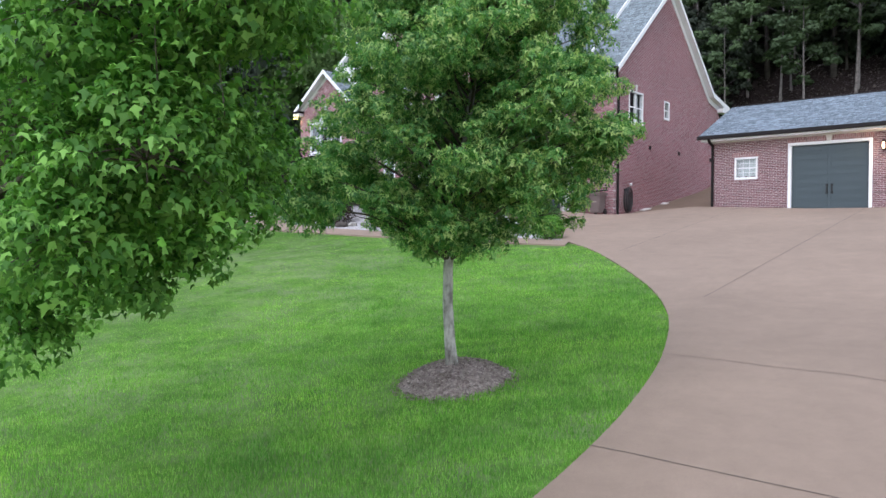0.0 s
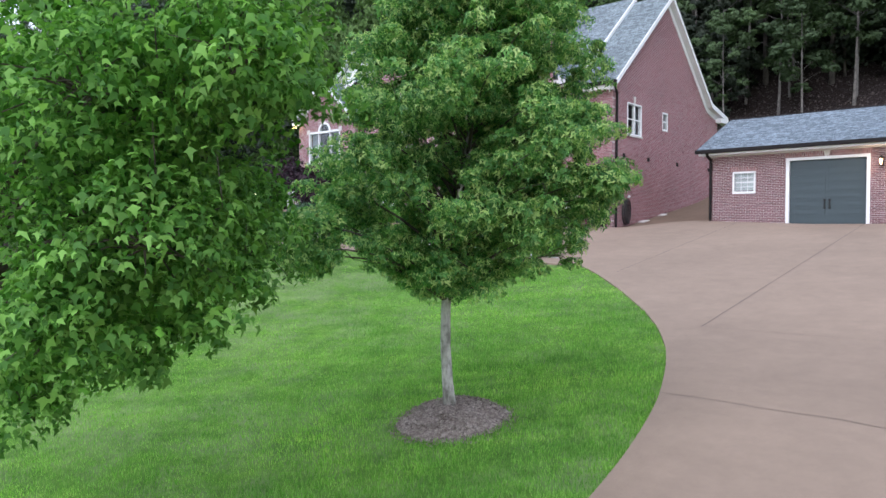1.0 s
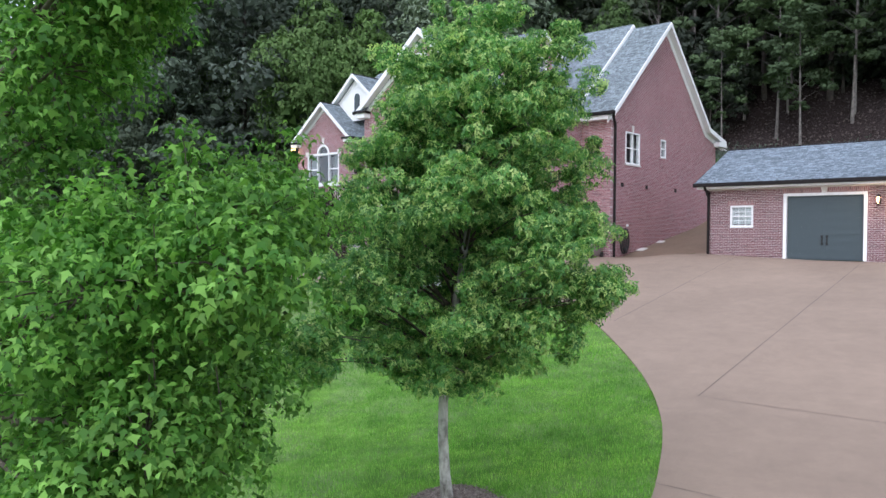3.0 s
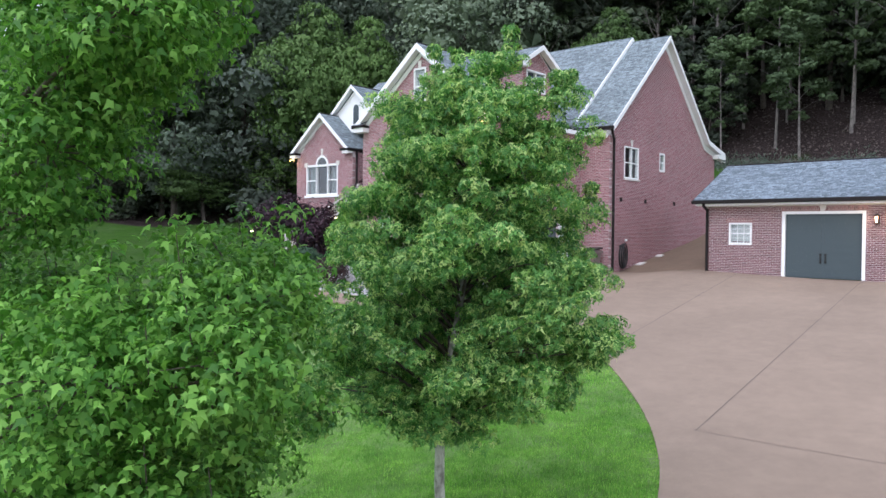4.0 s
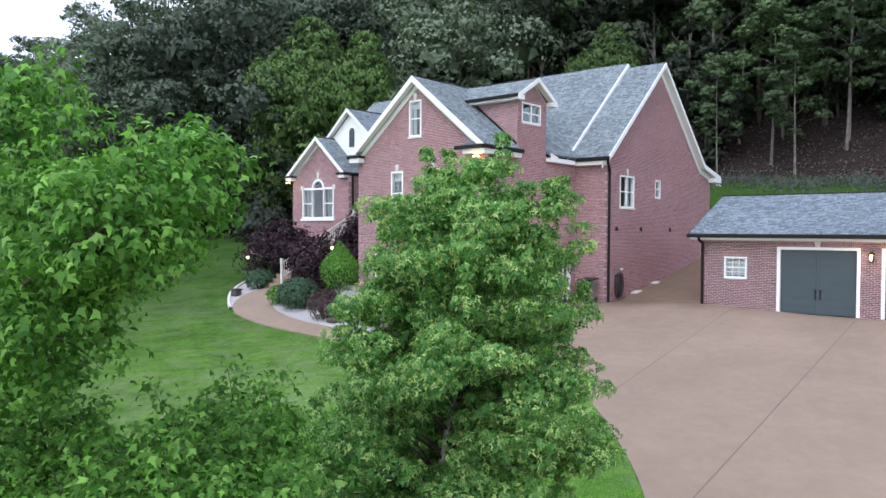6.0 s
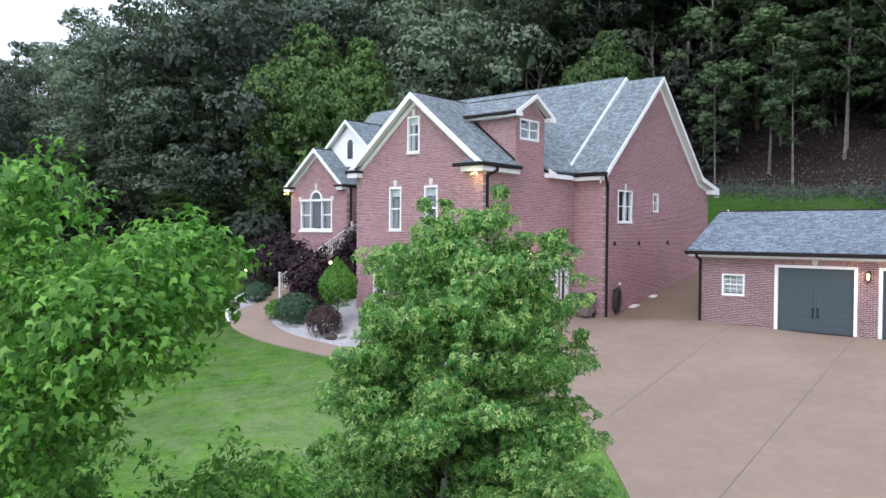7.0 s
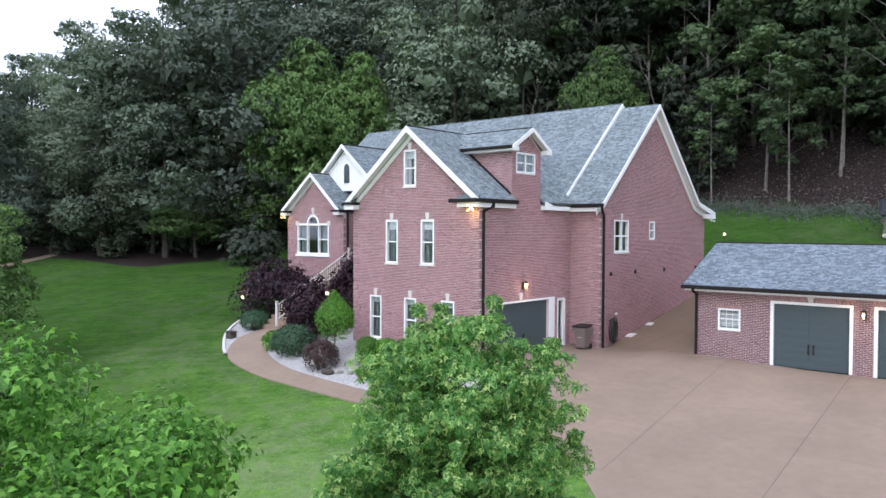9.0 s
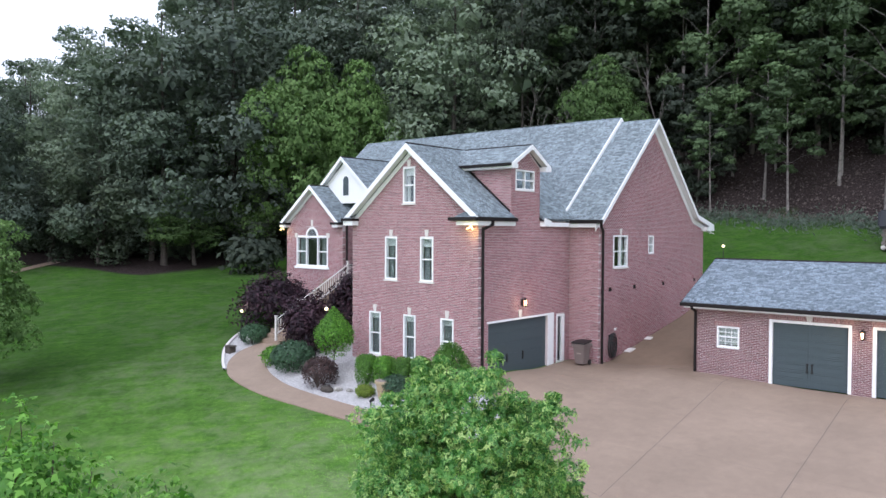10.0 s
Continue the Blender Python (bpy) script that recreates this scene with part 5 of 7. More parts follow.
for x, y, h, seed in ((-40.6, 59.8, 17, 5), (-38.6, 62.5, 15, 6), (-29.6, 64.0, 13, 7), (-54.5, 60.0, 24, 8)):
    bare_tree((x, y, gz(x, y) - 0.1), h, seed)
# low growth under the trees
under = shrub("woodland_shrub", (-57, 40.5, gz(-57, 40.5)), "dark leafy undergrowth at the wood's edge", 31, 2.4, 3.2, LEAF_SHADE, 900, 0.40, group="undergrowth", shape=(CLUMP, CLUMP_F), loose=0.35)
for k in range(34):
    x = -92 + 54 * (k + wood_rng.random()) / 24 if k < 24 else wood_rng.uniform(-36, -8)
    y = edge_y(x) + (wood_rng.uniform(5, 12) if k < 24 else wood_rng.uniform(8, 20))
    s = wood_rng.uniform(0.6, 1.3)
    copy_thing(under, Matrix.LocRotScale((x, y, gz(x, y) - 0.1), Euler((0, 0, wood_rng.uniform(0, 6.28))), (s, s, s * wood_rng.uniform(0.8, 1.3))))
wr = np.random.default_rng(64)
nw = 5200
wx = wr.uniform(-34, -7, nw)
wy = 58.2 - 0.10 * wx + wr.normal(0, 1.1, nw) + 2.5 * np.array([noise.noise((a * 0.25, 0, 0)) for a in wx])
wc = np.stack([wx, wy, np.array([gz(a, b) for a, b in zip(wx, wy)]) + 0.12], 1)
weeds = part("weeds", leaf_mesh("weeds", wc, wr.normal(0, 1, (nw, 3)) * (1, 1, 0.4), wr.uniform(0.12, 0.42, nw), wr, CLUMP * (0.5, 1, 1), CLUMP_F), LEAF_WOOD)
tagged(weeds, "straggling weeds along the wood's edge", "weeds", kind="stuff")
nl = 5200
lx = wr.uniform(-36, -6, nl)
ly = 60 + 15 * wr.random(nl) ** 1.4
lc = np.stack([lx, ly, np.array([gz(a, b) for a, b in zip(lx, ly)]) + 0.05 + wr.uniform(0, 0.12, nl)], 1)
fallen = part("leaf_litter", leaf_mesh("leaf_litter", lc, wr.normal(0, 0.5, (nl, 3)) + (0, -0.4, 0.8), wr.uniform(0.08, 0.3, nl), wr, CLUMP, CLUMP_F), speckle_material("dry_leaves", [(0.3, (0.03, 0.024, 0.02)), (0.55, (0.09, 0.07, 0.06)), (0.8, (0.17, 0.135, 0.115))], 12))
tagged(fallen, "dry fallen leaves and sticks on the hillside", "leaf litter", kind="stuff")
# a glimpse of the pale lane past the lawn
lane = sheet("lane", [(-73.4, 18), (-73.4, 24), (-73.5, 28), (-73.8, 31)], [(-74.6, 18), (-74.6, 24), (-74.7, 28), (-75.0, 31)], 0.06, DRIVE, 4)
tagged(lane, "pale concrete lane beyond the far lawn", "lane", kind="structure")
# tree at the far side of the lawn
copy_thing(BROAD[2], Matrix.LocRotScale((-40.1, 13.9, gz(-40.1, 13.9) - 0.1), Euler((0, 0, 1.0)), (0.50, 0.50, 0.50)))

# ---- garden ----
G = lambda x, y: (x, y, gz(x, y) + 0.02)
shrub("purple_smoke_bush", G(-35.1, 26.6), "large dark purple leaved shrub beside the entry steps", 41, 2.1, 3.2, LEAF_PURPLE, 4800, 0.15, group="purple shrubs", loose=0.25)
shrub("purple_smoke_bush", G(-29.0, 27.2), "tall dark purple leaved shrub against the brick wall", 42, 1.5, 3.5, LEAF_PURPLE, 4800, 0.15, group="purple shrubs", loose=0.25)
shrub("purple_smoke_bush", G(-29.6, 24.5), "dark purple leaved shrub in the gravel bed", 43, 1.3, 2.6, LEAF_PURPLE, 3600, 0.15, group="purple shrubs", loose=0.25)
shrub("topiary_tree", G(-26.2, 23.1), "bright green clipped pear-shaped topiary on a short stem", 44, 0.92, 2.05, LEAF_LIME, 5200, 0.075, 0.72, stem=1.0, category="topiary", loose=0.04)
shrub("juniper", G(-28.6, 22.7), "rounded dark green juniper in the gravel bed", 45, 1.05, 1.4, LEAF_BLUE, 4000, 0.08, loose=0.06)
shrub("barberry", G(-25.9, 22.05), "rounded dark reddish-brown barberry bush in gravel", 46, 0.82, 1.3, LEAF_RUST, 3400, 0.06, loose=0.06)
shrub("low_shrub", G(-34.2, 24.55), "low rounded dark green shrub beside the walk", 47, 0.8, 1.05, LEAF_BLUE, 2400, 0.08, group="low shrubs")
shrub("low_shrub", G(-36.3, 26.4), "low spreading green shrub near the garden lamp", 48, 1.0, 1.2, LEAF_BOX, 2600, 0.08, group="low shrubs", loose=0.12)
shrub("low_shrub", G(-30.1, 22.75), "small yellow-green shrub beside the juniper", 49, 0.6, 0.9, LEAF_LIME, 1500, 0.08, group="low shrubs", loose=0.12)
shrub("low_shrub", G(-23.2, 22.15), "small yellow-green mounded shrub in white gravel", 50, 0.42, 0.48, LEAF_GOLD, 1300, 0.06, group="low shrubs", loose=0.12)
for k, (x, y) in enumerate([(-24.15, 23.15), (-23.2, 23.3), (-22.3, 23.5), (-21.45, 23.7)]):
    shrub("boxwood", G(x, y), "clipped bright green boxwood along the brick wall", 51 + k, 0.44 - 0.02 * (k % 2), 1.2, LEAF_LIME, 3600, 0.06, group="boxwood hedge", loose=0.03, boxy=0.85)
shrub("boxwood", G(-20.1, 23.9), "tall rounded bright green boxwood at the house corner", 57, 0.85, 2.0, LEAF_LIME, 4200, 0.065, 0.25, group="boxwood hedge", loose=0.05)
shrub("low_shrub", G(-14.55, 21.5), "round bright green shrub at the driveway edge", 58, 0.5, 0.8, LEAF_LIME, 2200, 0.065, group="low shrubs", loose=0.06)
shrub("low_shrub", G(-15.6, 22.7), "rounded dark green shrub near the driveway edge", 59, 0.65, 1.1, LEAF_BOX, 2200, 0.07, group="low shrubs", loose=0.08)
shrub("low_shrub", G(-22.0, 22.75), "soft blue-green shrub below the boxwood hedge", 60, 0.7, 0.85, LEAF_BLUE, 2000, 0.07, group="low shrubs", loose=0.12)


def grass_patch():
    """Blades over the nearer part of the lawn."""
    r = np.random.default_rng(21)
    n = 280000
    y = 1.0 + 24 * (1 - np.sqrt(1 - r.random(n)))
    edge = np.interp(y, [p[1] for p in LAWN_EDGE], [p[0] for p in LAWN_EDGE])
    x = edge - 21 * (1 - np.sqrt(1 - r.random(n)))
    keep = (np.hypot(x - TX, y - TY) > 0.80) & ((y < 19.8) | ((x > -13.2) & (y < 21.5)) | ((x < -34) & (y < 30)))
    x, y = x[keep], y[keep]
    c = np.stack([x, y, np.array([gz(a, b) for a, b in zip(x, y)])], 1)
    lump = np.array([noise.noise((a * 0.9, b * 0.9, 0)) for a, b in zip(x, y)])
    c[:, 2] += 0.03
    nrm = r.normal(0, 1, (len(x), 3)) * (1, 1, 0.25)
    size = (0.060 + 0.025 * lump) * r.uniform(0.6, 1.4, len(x)) * np.clip(1.2 - (edge[keep] - x) / 17, 0.2, 1)
    # blades stand up: their length runs along z
    a, b, nn = frame_of(nrm, np.zeros(len(x)))
    s = size[:, None, None]
    tilt = r.normal(0, 0.25, (len(x), 1, 1))
    v = c[:, None] + s * (BLADE[None, :, :1] * a[:, None] * 1.3 + (BLADE[None, :, 1:2] - 0.45) * (np.array([0, 0, 1.0])[None, None] + tilt * a[:, None]) + BLADE[None, :, 2:3] * nn[:, None])
    f = BLADE_F[None] + (np.arange(len(x)) * len(BLADE))[:, None, None]
    return mesh_of("grass", v.reshape(-1, 3), f.reshape(-1, 3))


turf = part("grass", grass_patch(), GRASS)
tagged(turf, "short green grass blades of the mown lawn", "grass", kind="stuff")

# ---- trim of the house ----
def board(name, pts, drop, out, material=WHITE, parent=house, axis_="y", thick=0.05):
    """A trim board hung below a line of points that lies in one upright plane; out: that plane's shift."""
    bm = bmesh.new()
    sh = Vector((0, thick, 0)) if axis_ == "y" else Vector((thick, 0, 0))
    off = Vector((0, out, 0)) if axis_ == "y" else Vector((out, 0, 0))
    for a, b in zip(pts, pts[1:]):
        a, b = Vector(a) + off, Vector(b) + off
        solid(bm, [a, b, b - Vector((0, 0, drop)), a - Vector((0, 0, drop))], sh)
    bmesh.ops.remove_doubles(bm, verts=bm.verts, dist=0.001)
    return part(name, bm, material, parent)


def under_roof(name, a, b, across, drop, parent=house):
    """A soffit below a sloping roof edge from a to b, running across to the wall."""
    bm = bmesh.new()
    d = Vector((0, 0, drop))
    a, b, c = Vector(a) - d, Vector(b) - d, Vector(across)
    solid(bm, [a, b, b + c, a + c], Vector((0, 0, -0.03)))
    return part(name, bm, WHITE, parent)


# front gable
for x0, sgn in ((AX0, 1), (AX1, -1)):
    board("rake_board", [(x0, AY0, AZ0 - 0.02), (MID_A, AY0, ARZ - 0.02)], 0.27, -0.045)
    under_roof("rake_soffit", (x0, AY0 + 0.01, AZ0 - 0.16), (MID_A, AY0 + 0.01, ARZ - 0.16), (0, E - 0.012, 0), 0.02)
    board("frieze_board", [(x0 + sgn * 0.2, FRONT, AZ0 - 0.10), (MID_A, FRONT, ARZ - 0.27)], 0.26, -0.035, thick=0.03)
for x0, x1 in ((AX1 - 1.12, AX1 + 0.02), (AX0 - 0.02, AX0 + 0.62)):
    bm = bmesh.new()
    box(bm, x0, x1, AY0 - 0.03, FRONT - 0.003, 9.56, 9.765)
    part("cornice_return", bm, WHITE, house, "white boxed cornice return")
    bm = bmesh.new()
    box(bm, x0 - 0.05, x1 + 0.03, AY0 - 0.10, FRONT - 0.003, 9.769, 9.88)
    part("return_gutter", bm, GUTTER, house)
    bm = bmesh.new()
    solid(bm, [(x0 - 0.05, AY0 - 0.06, 9.884), (x1 - 0.1, AY0 - 0.06, 9.884), (x1 - 0.1, FRONT - 0.004, 10.08), (x0 + 0.1, FRONT - 0.004, 10.08)], (0, 0, 0.03))
    part("return_roof", bm, SHINGLE, house)


def gutter(name, a, b, parent=house, w=0.13, h=0.15):
    """A square-fronted gutter along an eave."""
    bm = bmesh.new()
    a, b = Vector(a), Vector(b)
    box(bm, min(a.x, b.x) - (w / 2 if a.x == b.x else 0), max(a.x, b.x) + (w / 2 if a.x == b.x else 0), min(a.y, b.y) - (w / 2 if a.y == b.y else 0), max(a.y, b.y) + (w / 2 if a.y == b.y else 0), a.z - h, a.z)
    bmesh.ops.bevel(bm, geom=bm.edges[:], offset=0.015, segments=1, affect="EDGES")
    return part(name, bm, GUTTER, parent)


gutter("gutter", (AX1 + 0.065, AY0 - 0.1, AZ0 - 0.01), (AX1 + 0.065, 27.16, AZ0 - 0.01))
gutter("gutter", (-20.7, AY0 - 0.11, AZ0 - 0.01), (AX1 + 0.01, AY0 - 0.11, AZ0 - 0.01))
gutter("gutter", (AX0 - 0.065, AY0 - 0.1, AZ0 - 0.01), (AX0 - 0.065, 32.0, AZ0 - 0.01))
gutter("gutter", (AX1 + 0.02, MY0 - 0.066, MZ0 - 0.10), (WX1 + 0.12, MY0 - 0.066, MZ0 - 0.10))
gutter("gutter", (-22.55, DY0 - 0.05, DZ0), (FLANK + 0.30, DY0 - 0.05, DZ0), w=0.11, h=0.13)
gutter("gutter", (BAY_R + 0.05, BAY_Y - E - 0.05, BZ0), (BAY_R + 0.05, 31.6, BZ0))
gutter("gutter", (BAY_L - 0.33, BAY_Y - E, BZ0), (BAY_L - 0.33, 34.0, BZ0))
gutter("gutter", (-33.2, 31.0, 9.86), (AX0 - 0.1, 31.0, 9.86))
gutter("gutter", (MX0, MYR + 0.06, 9.74), (WX1, MYR + 0.06, 9.74))
for y0, y1 in ((AY0, 27.15), (29.385, MY0 - 0.15)):
    bm = bmesh.new()
    box(bm, FLANK + 0.003, AX1 - 0.005, y0 + 0.02, y1, 9.55, 9.735)
    part("eave_box", bm, WHITE, house, "white boxed eave")
bm = bmesh.new()
box(bm, FLANK + 0.1, RIGHT + 0.03, MY0 + 0.01, WING - 0.003, 9.53, 9.70)
part("eave_box", bm, WHITE, house, "white boxed eave")
bm = bmesh.new()
solid(bm, [(AX1 - 0.02, 29.40, 9.55), (AX1 - 0.02, 29.95, 9.55), (AX1 - 0.02, 29.95, 9.80), (AX1 - 0.02, 29.40, 9.92)], (0.05, 0, 0))
part("eave_stop", bm, WHITE, house)
# dormer front
for y0 in (DY0, DY1):
    board("dormer_rake", [(FLANK + 0.30, y0, DZ0 + 0.0), (FLANK + 0.30, DYM, DZR - 0.0)], 0.20, 0.0, axis_="x", thick=0.045)
    under_roof("dormer_soffit", (FLANK + 0.29, y0, DZ0 - 0.08), (FLANK + 0.29, DYM, DZR - 0.08), (-0.288, 0, 0), 0.02)
    bm = bmesh.new()
    sgn = 1 if y0 < DYM else -1
    box(bm, FLANK + 0.004, FLANK + 0.34, y0 - 0.02 * sgn, y0 + 0.42 * sgn, 12.0, 12.19)
    part("dormer_return", bm, WHITE, house)
bm = bmesh.new()
box(bm, -22.2, FLANK + 0.1, DY0 + 0.03, 27.146, 12.0, 12.135)
part("dormer_eave", bm, WHITE, house)
bm = bmesh.new()
solid(bm, [(AX1 - 0.27, 27.125, AZ0 + 0.22), (-22.25, 27.125, AZ0 + (AX1 + 22.25) * 0.818), (-22.25, 27.125, AZ0 + 0.11 + (AX1 + 22.25) * 0.818), (AX1 - 0.27, 27.125, AZ0 + 0.33)], (0, -0.05, 0))
part("step_flashing", bm, GUTTER, house)
# main roof's verge over the wing, and the wing's own verge
board("verge_board", [(MX1, MY0, MZ0), (MX1, RIDGE_Y, RIDGE_Z)], 0.24, 0.0, axis_="x", thick=0.06)
board("verge_board", [(MX1, RIDGE_Y, RIDGE_Z), (MX1, RIDGE_Y + 0.9, RIDGE_Z - 0.75)], 0.24, 0.0, axis_="x", thick=0.06)
WING_LINE = [(WX1, MY0, MZ0 - 0.16), (WX1, RIDGE_Y, WRZ), (WX1, 43.0, 10.32), (WX1, 45.4, 9.78)]
board("wing_rake", WING_LINE, 0.25, 0.0, axis_="x", thick=0.05)
for a, b in zip(WING_LINE, WING_LINE[1:]):
    under_roof("wing_soffit", (a[0] - 0.005, a[1], a[2]), (b[0] - 0.005, b[1], b[2]), (-0.29, 0, 0), 0.17)
    board("wing_frieze", [(RIGHT, a[1], a[2] - 0.2), (RIGHT, b[1], b[2] - 0.2)], 0.28, 0.006, axis_="x", thick=0.03)
bm = bmesh.new()
box(bm, RIGHT + 0.006, WX1 + 0.06, REAR - 0.3, 45.42, 9.40, 9.66)
part("cornice_return", bm, WHITE, house, "white boxed cornice return")
# bay and entry gable
for x0, sgn in ((BAY_L - 0.27, 1), (BAY_R - 0.02, -1)):
    board("bay_rake", [(x0, BAY_Y - E, BZ0), (BM, BAY_Y - E, BRZ)], 0.24, -0.045)
    under_roof("bay_soffit", (x0, BAY_Y - E + 0.01, BZ0 - 0.12), (BM, BAY_Y - E + 0.01, BRZ - 0.12), (0, E - 0.012, 0), 0.02)
    board("bay_frieze", [(x0 + sgn * 0.15, BAY_Y, BZ0 - 0.05), (BM, BAY_Y, BRZ - 0.2)], 0.2, -0.035, thick=0.03)
    bm = bmesh.new()
    box(bm, x0 - 0.02 if sgn > 0 else x0 - 0.5, x0 + 0.55 if sgn > 0 else x0 + 0.03, BAY_Y - E - 0.02, BAY_Y - 0.003, 9.50, 9.665)
    part("cornice_return", bm, WHITE, house, "white boxed cornice return")
    bm = bmesh.new()
    box(bm, x0 - 0.05 if sgn > 0 else x0 - 0.62, x0 + 0.6 if sgn > 0 else x0 + 0.05, BAY_Y - E - 0.08, BAY_Y - 0.003, 9.669, 9.79)
    part("return_gutter", bm, GUTTER, house)
for sgn in (-1, 1):
    board("entry_rake", [(GX + sgn * 3.6, GY - 0.3, 10.60), (GX, GY - 0.3, GZR)], 0.22, -0.045)
    under_roof("entry_soffit", (GX + sgn * 3.6, GY - 0.29, 10.50), (GX, GY - 0.29, GZR - 0.10), (0, 0.288, 0), 0.02)
bm = bmesh.new()
N = 14
arc = [(GX + 0.12 + 0.22 * np.cos(np.pi * k / N), GY - 0.03, 12.30 + 0.26 * np.sin(np.pi * k / N)) for k in range(N + 1)]
solid(bm, arc + [(GX - 0.10, GY - 0.03, 11.42), (GX + 0.34, GY - 0.03, 11.42)], (0, 0.04, 0))
for k in range(12):
    box(bm, GX - 0.09, GX + 0.33, GY - 0.05, GY - 0.03, 11.46 + 0.075 * k, 11.49 + 0.075 * k)
part("arched_vent", bm, DOOR_GREY, house, "dark arched louvre vent")
# ridges
for a, b in (((MX0, RIDGE_Y, RIDGE_Z), (MX1, RIDGE_Y, RIDGE_Z)), ((MX1, RIDGE_Y, WRZ), (WX1, RIDGE_Y, WRZ)), ((MID_A, AY0, ARZ), (MID_A, 33.6, ARZ)), ((-22.9, DYM, DZR), (FLANK + 0.3, DYM, DZR)), ((BM, BAY_Y - E, BRZ), (BM, 33.0, BRZ)), ((GX, GY - 0.3, GZR), (GX, 35.3, GZR))):
    bm = bmesh.new()
    cyl(bm, (a[0], a[1], a[2] - 0.03), (b[0], b[1], b[2] - 0.03), 0.06, 0.06, 6)
    part("ridge_cap", bm, SHINGLE if a[1] == RIDGE_Y else GUTTER, house)

# arched bay window
aw0, aw1, az0, az1 = AW
c0, c1 = -36.72, -35.62
bm = bmesh.new()
wall(bm, Side("S", BAY_Y - 0.03), aw0, aw1, az0, [(aw0, az1 + 0.02), (aw1, az1 + 0.02)], [(aw0 + 0.09, c0, az0 + 0.09, 8.02), (aw0 + 0.09, c0, 8.09, az1 - 0.09), (c0 + 0.06, c1 - 0.06, az0 + 0.08, az1 - 0.10), (c1, aw1 - 0.09, az0 + 0.09, 8.02), (c1, aw1 - 0.09, 8.09, az1 - 0.09)], 0.17)
bw = part("window", bm, WHITE, house, "white three-part arched bay window")
cm, cr = (c0 + c1) / 2, (c1 - c0) / 2
N = 16
bm = bmesh.new()
for k in range(N):
    q0, q1 = np.pi * k / N, np.pi * (k + 1) / N
    ring = [bay.p(cm + (cr + 0.02) * np.cos(q0), 0.03, az1 + 0.55 * np.sin(q0)), bay.p(cm + (cr + 0.02) * np.cos(q1), 0.03, az1 + 0.55 * np.sin(q1)), bay.p(cm + (cr - 0.12) * np.cos(q1), 0.03, az1 + 0.43 * np.sin(q1)), bay.p(cm + (cr - 0.12) * np.cos(q0), 0.03, az1 + 0.43 * np.sin(q0))]
    solid(bm, ring, (0, 0.15, 0))
bmesh.ops.remove_doubles(bm, verts=bm.verts, dist=0.001)
part("arch_frame", bm, WHITE, bw)
bm = bmesh.new()
for sg in (-1, 1):
    rim = [bay.p(cm + sg * cr * np.cos(q), -0.004, az1 + 0.55 * np.sin(q)) for q in np.linspace(0, np.pi / 2, 9)]
    solid(bm, rim + [bay.p(cm + sg * cr, -0.004, 9.53)], (0, 0.2, 0))
part("arch_spandrel", bm, BRICK, bw)
bm = bmesh.new()
bay.box(bm, aw0 + 0.05, aw1 - 0.05, -0.07, -0.062, az0 + 0.05, az1)
bay.box(bm, c0, c1, -0.07, -0.062, az1 + 0.001, 9.52)
g = part("pane", bm, GLASS, bw)
g.visible_shadow = False
bm = bmesh.new()
bay.box(bm, aw0 - 0.12, aw1 + 0.12, -0.02, 0.09, az0 - 0.14, az0 - 0.003)
part("sill", bm, WHITE, bw)
for u in (aw0 - 0.02, aw1 + 0.02):
    bm = bmesh.new()
    bay.box(bm, u - 0.14, u + 0.14, 0.0, 0.05, az1 - 0.09, az1 + 0.17)
    part("corner_block", bm, STONE, bw)
bm = bmesh.new()
solid(bm, [bay.p(cm - 0.07, -0.02, 9.57), bay.p(cm + 0.07, -0.02, 9.57), bay.p(cm + 0.11, -0.02, 9.95), bay.p(cm - 0.11, -0.02, 9.95)], (0, -0.055, 0))
part("keystone", bm, STONE, bw)
for a, b in ((aw0 + 0.1, c0 - 0.12), (c1 + 0.12, aw1 - 0.1)):
    bm = bmesh.new()
    for k in range(8):
        w = (b - a) / 8
        bay.box(bm, a + w * k, a + w * (k + 1), -0.26 - 0.03 * (k % 2), -0.23 - 0.03 * (k % 2), az0 + 0.05, az1)
    part("curtain", bm, SHEER, bw)


# Dark panels added behind the bay window; the unlit room's dimness is their colour.
bm = bmesh.new()
box(bm, BAY_L + 0.25, BAY_R - 0.25, BAY_Y + 1.0, BAY_Y + 1.1, 6.4, 9.75)
part("room_partition", bm, paint("room_shade_paint", (0.03, 0.03, 0.032), 0.8, 0.2), house)
bm = bmesh.new()
box(bm, BAY_L + 0.25, BAY_R - 0.25, BAY_Y + 0.24, BAY_Y + 0.99, 9.76, 9.80)
part("room_ceiling", bm, paint("room_top_shade_paint", (0.10, 0.10, 0.10), 0.8, 0.2), house)


def downpipe(points, parent=house):
    bm = bmesh.new()
    pipe(bm, [Vector(p) for p in points], 0.06, 8)
    return part("downpipe", bm, GUTTER, parent, "dark bronze downpipe")


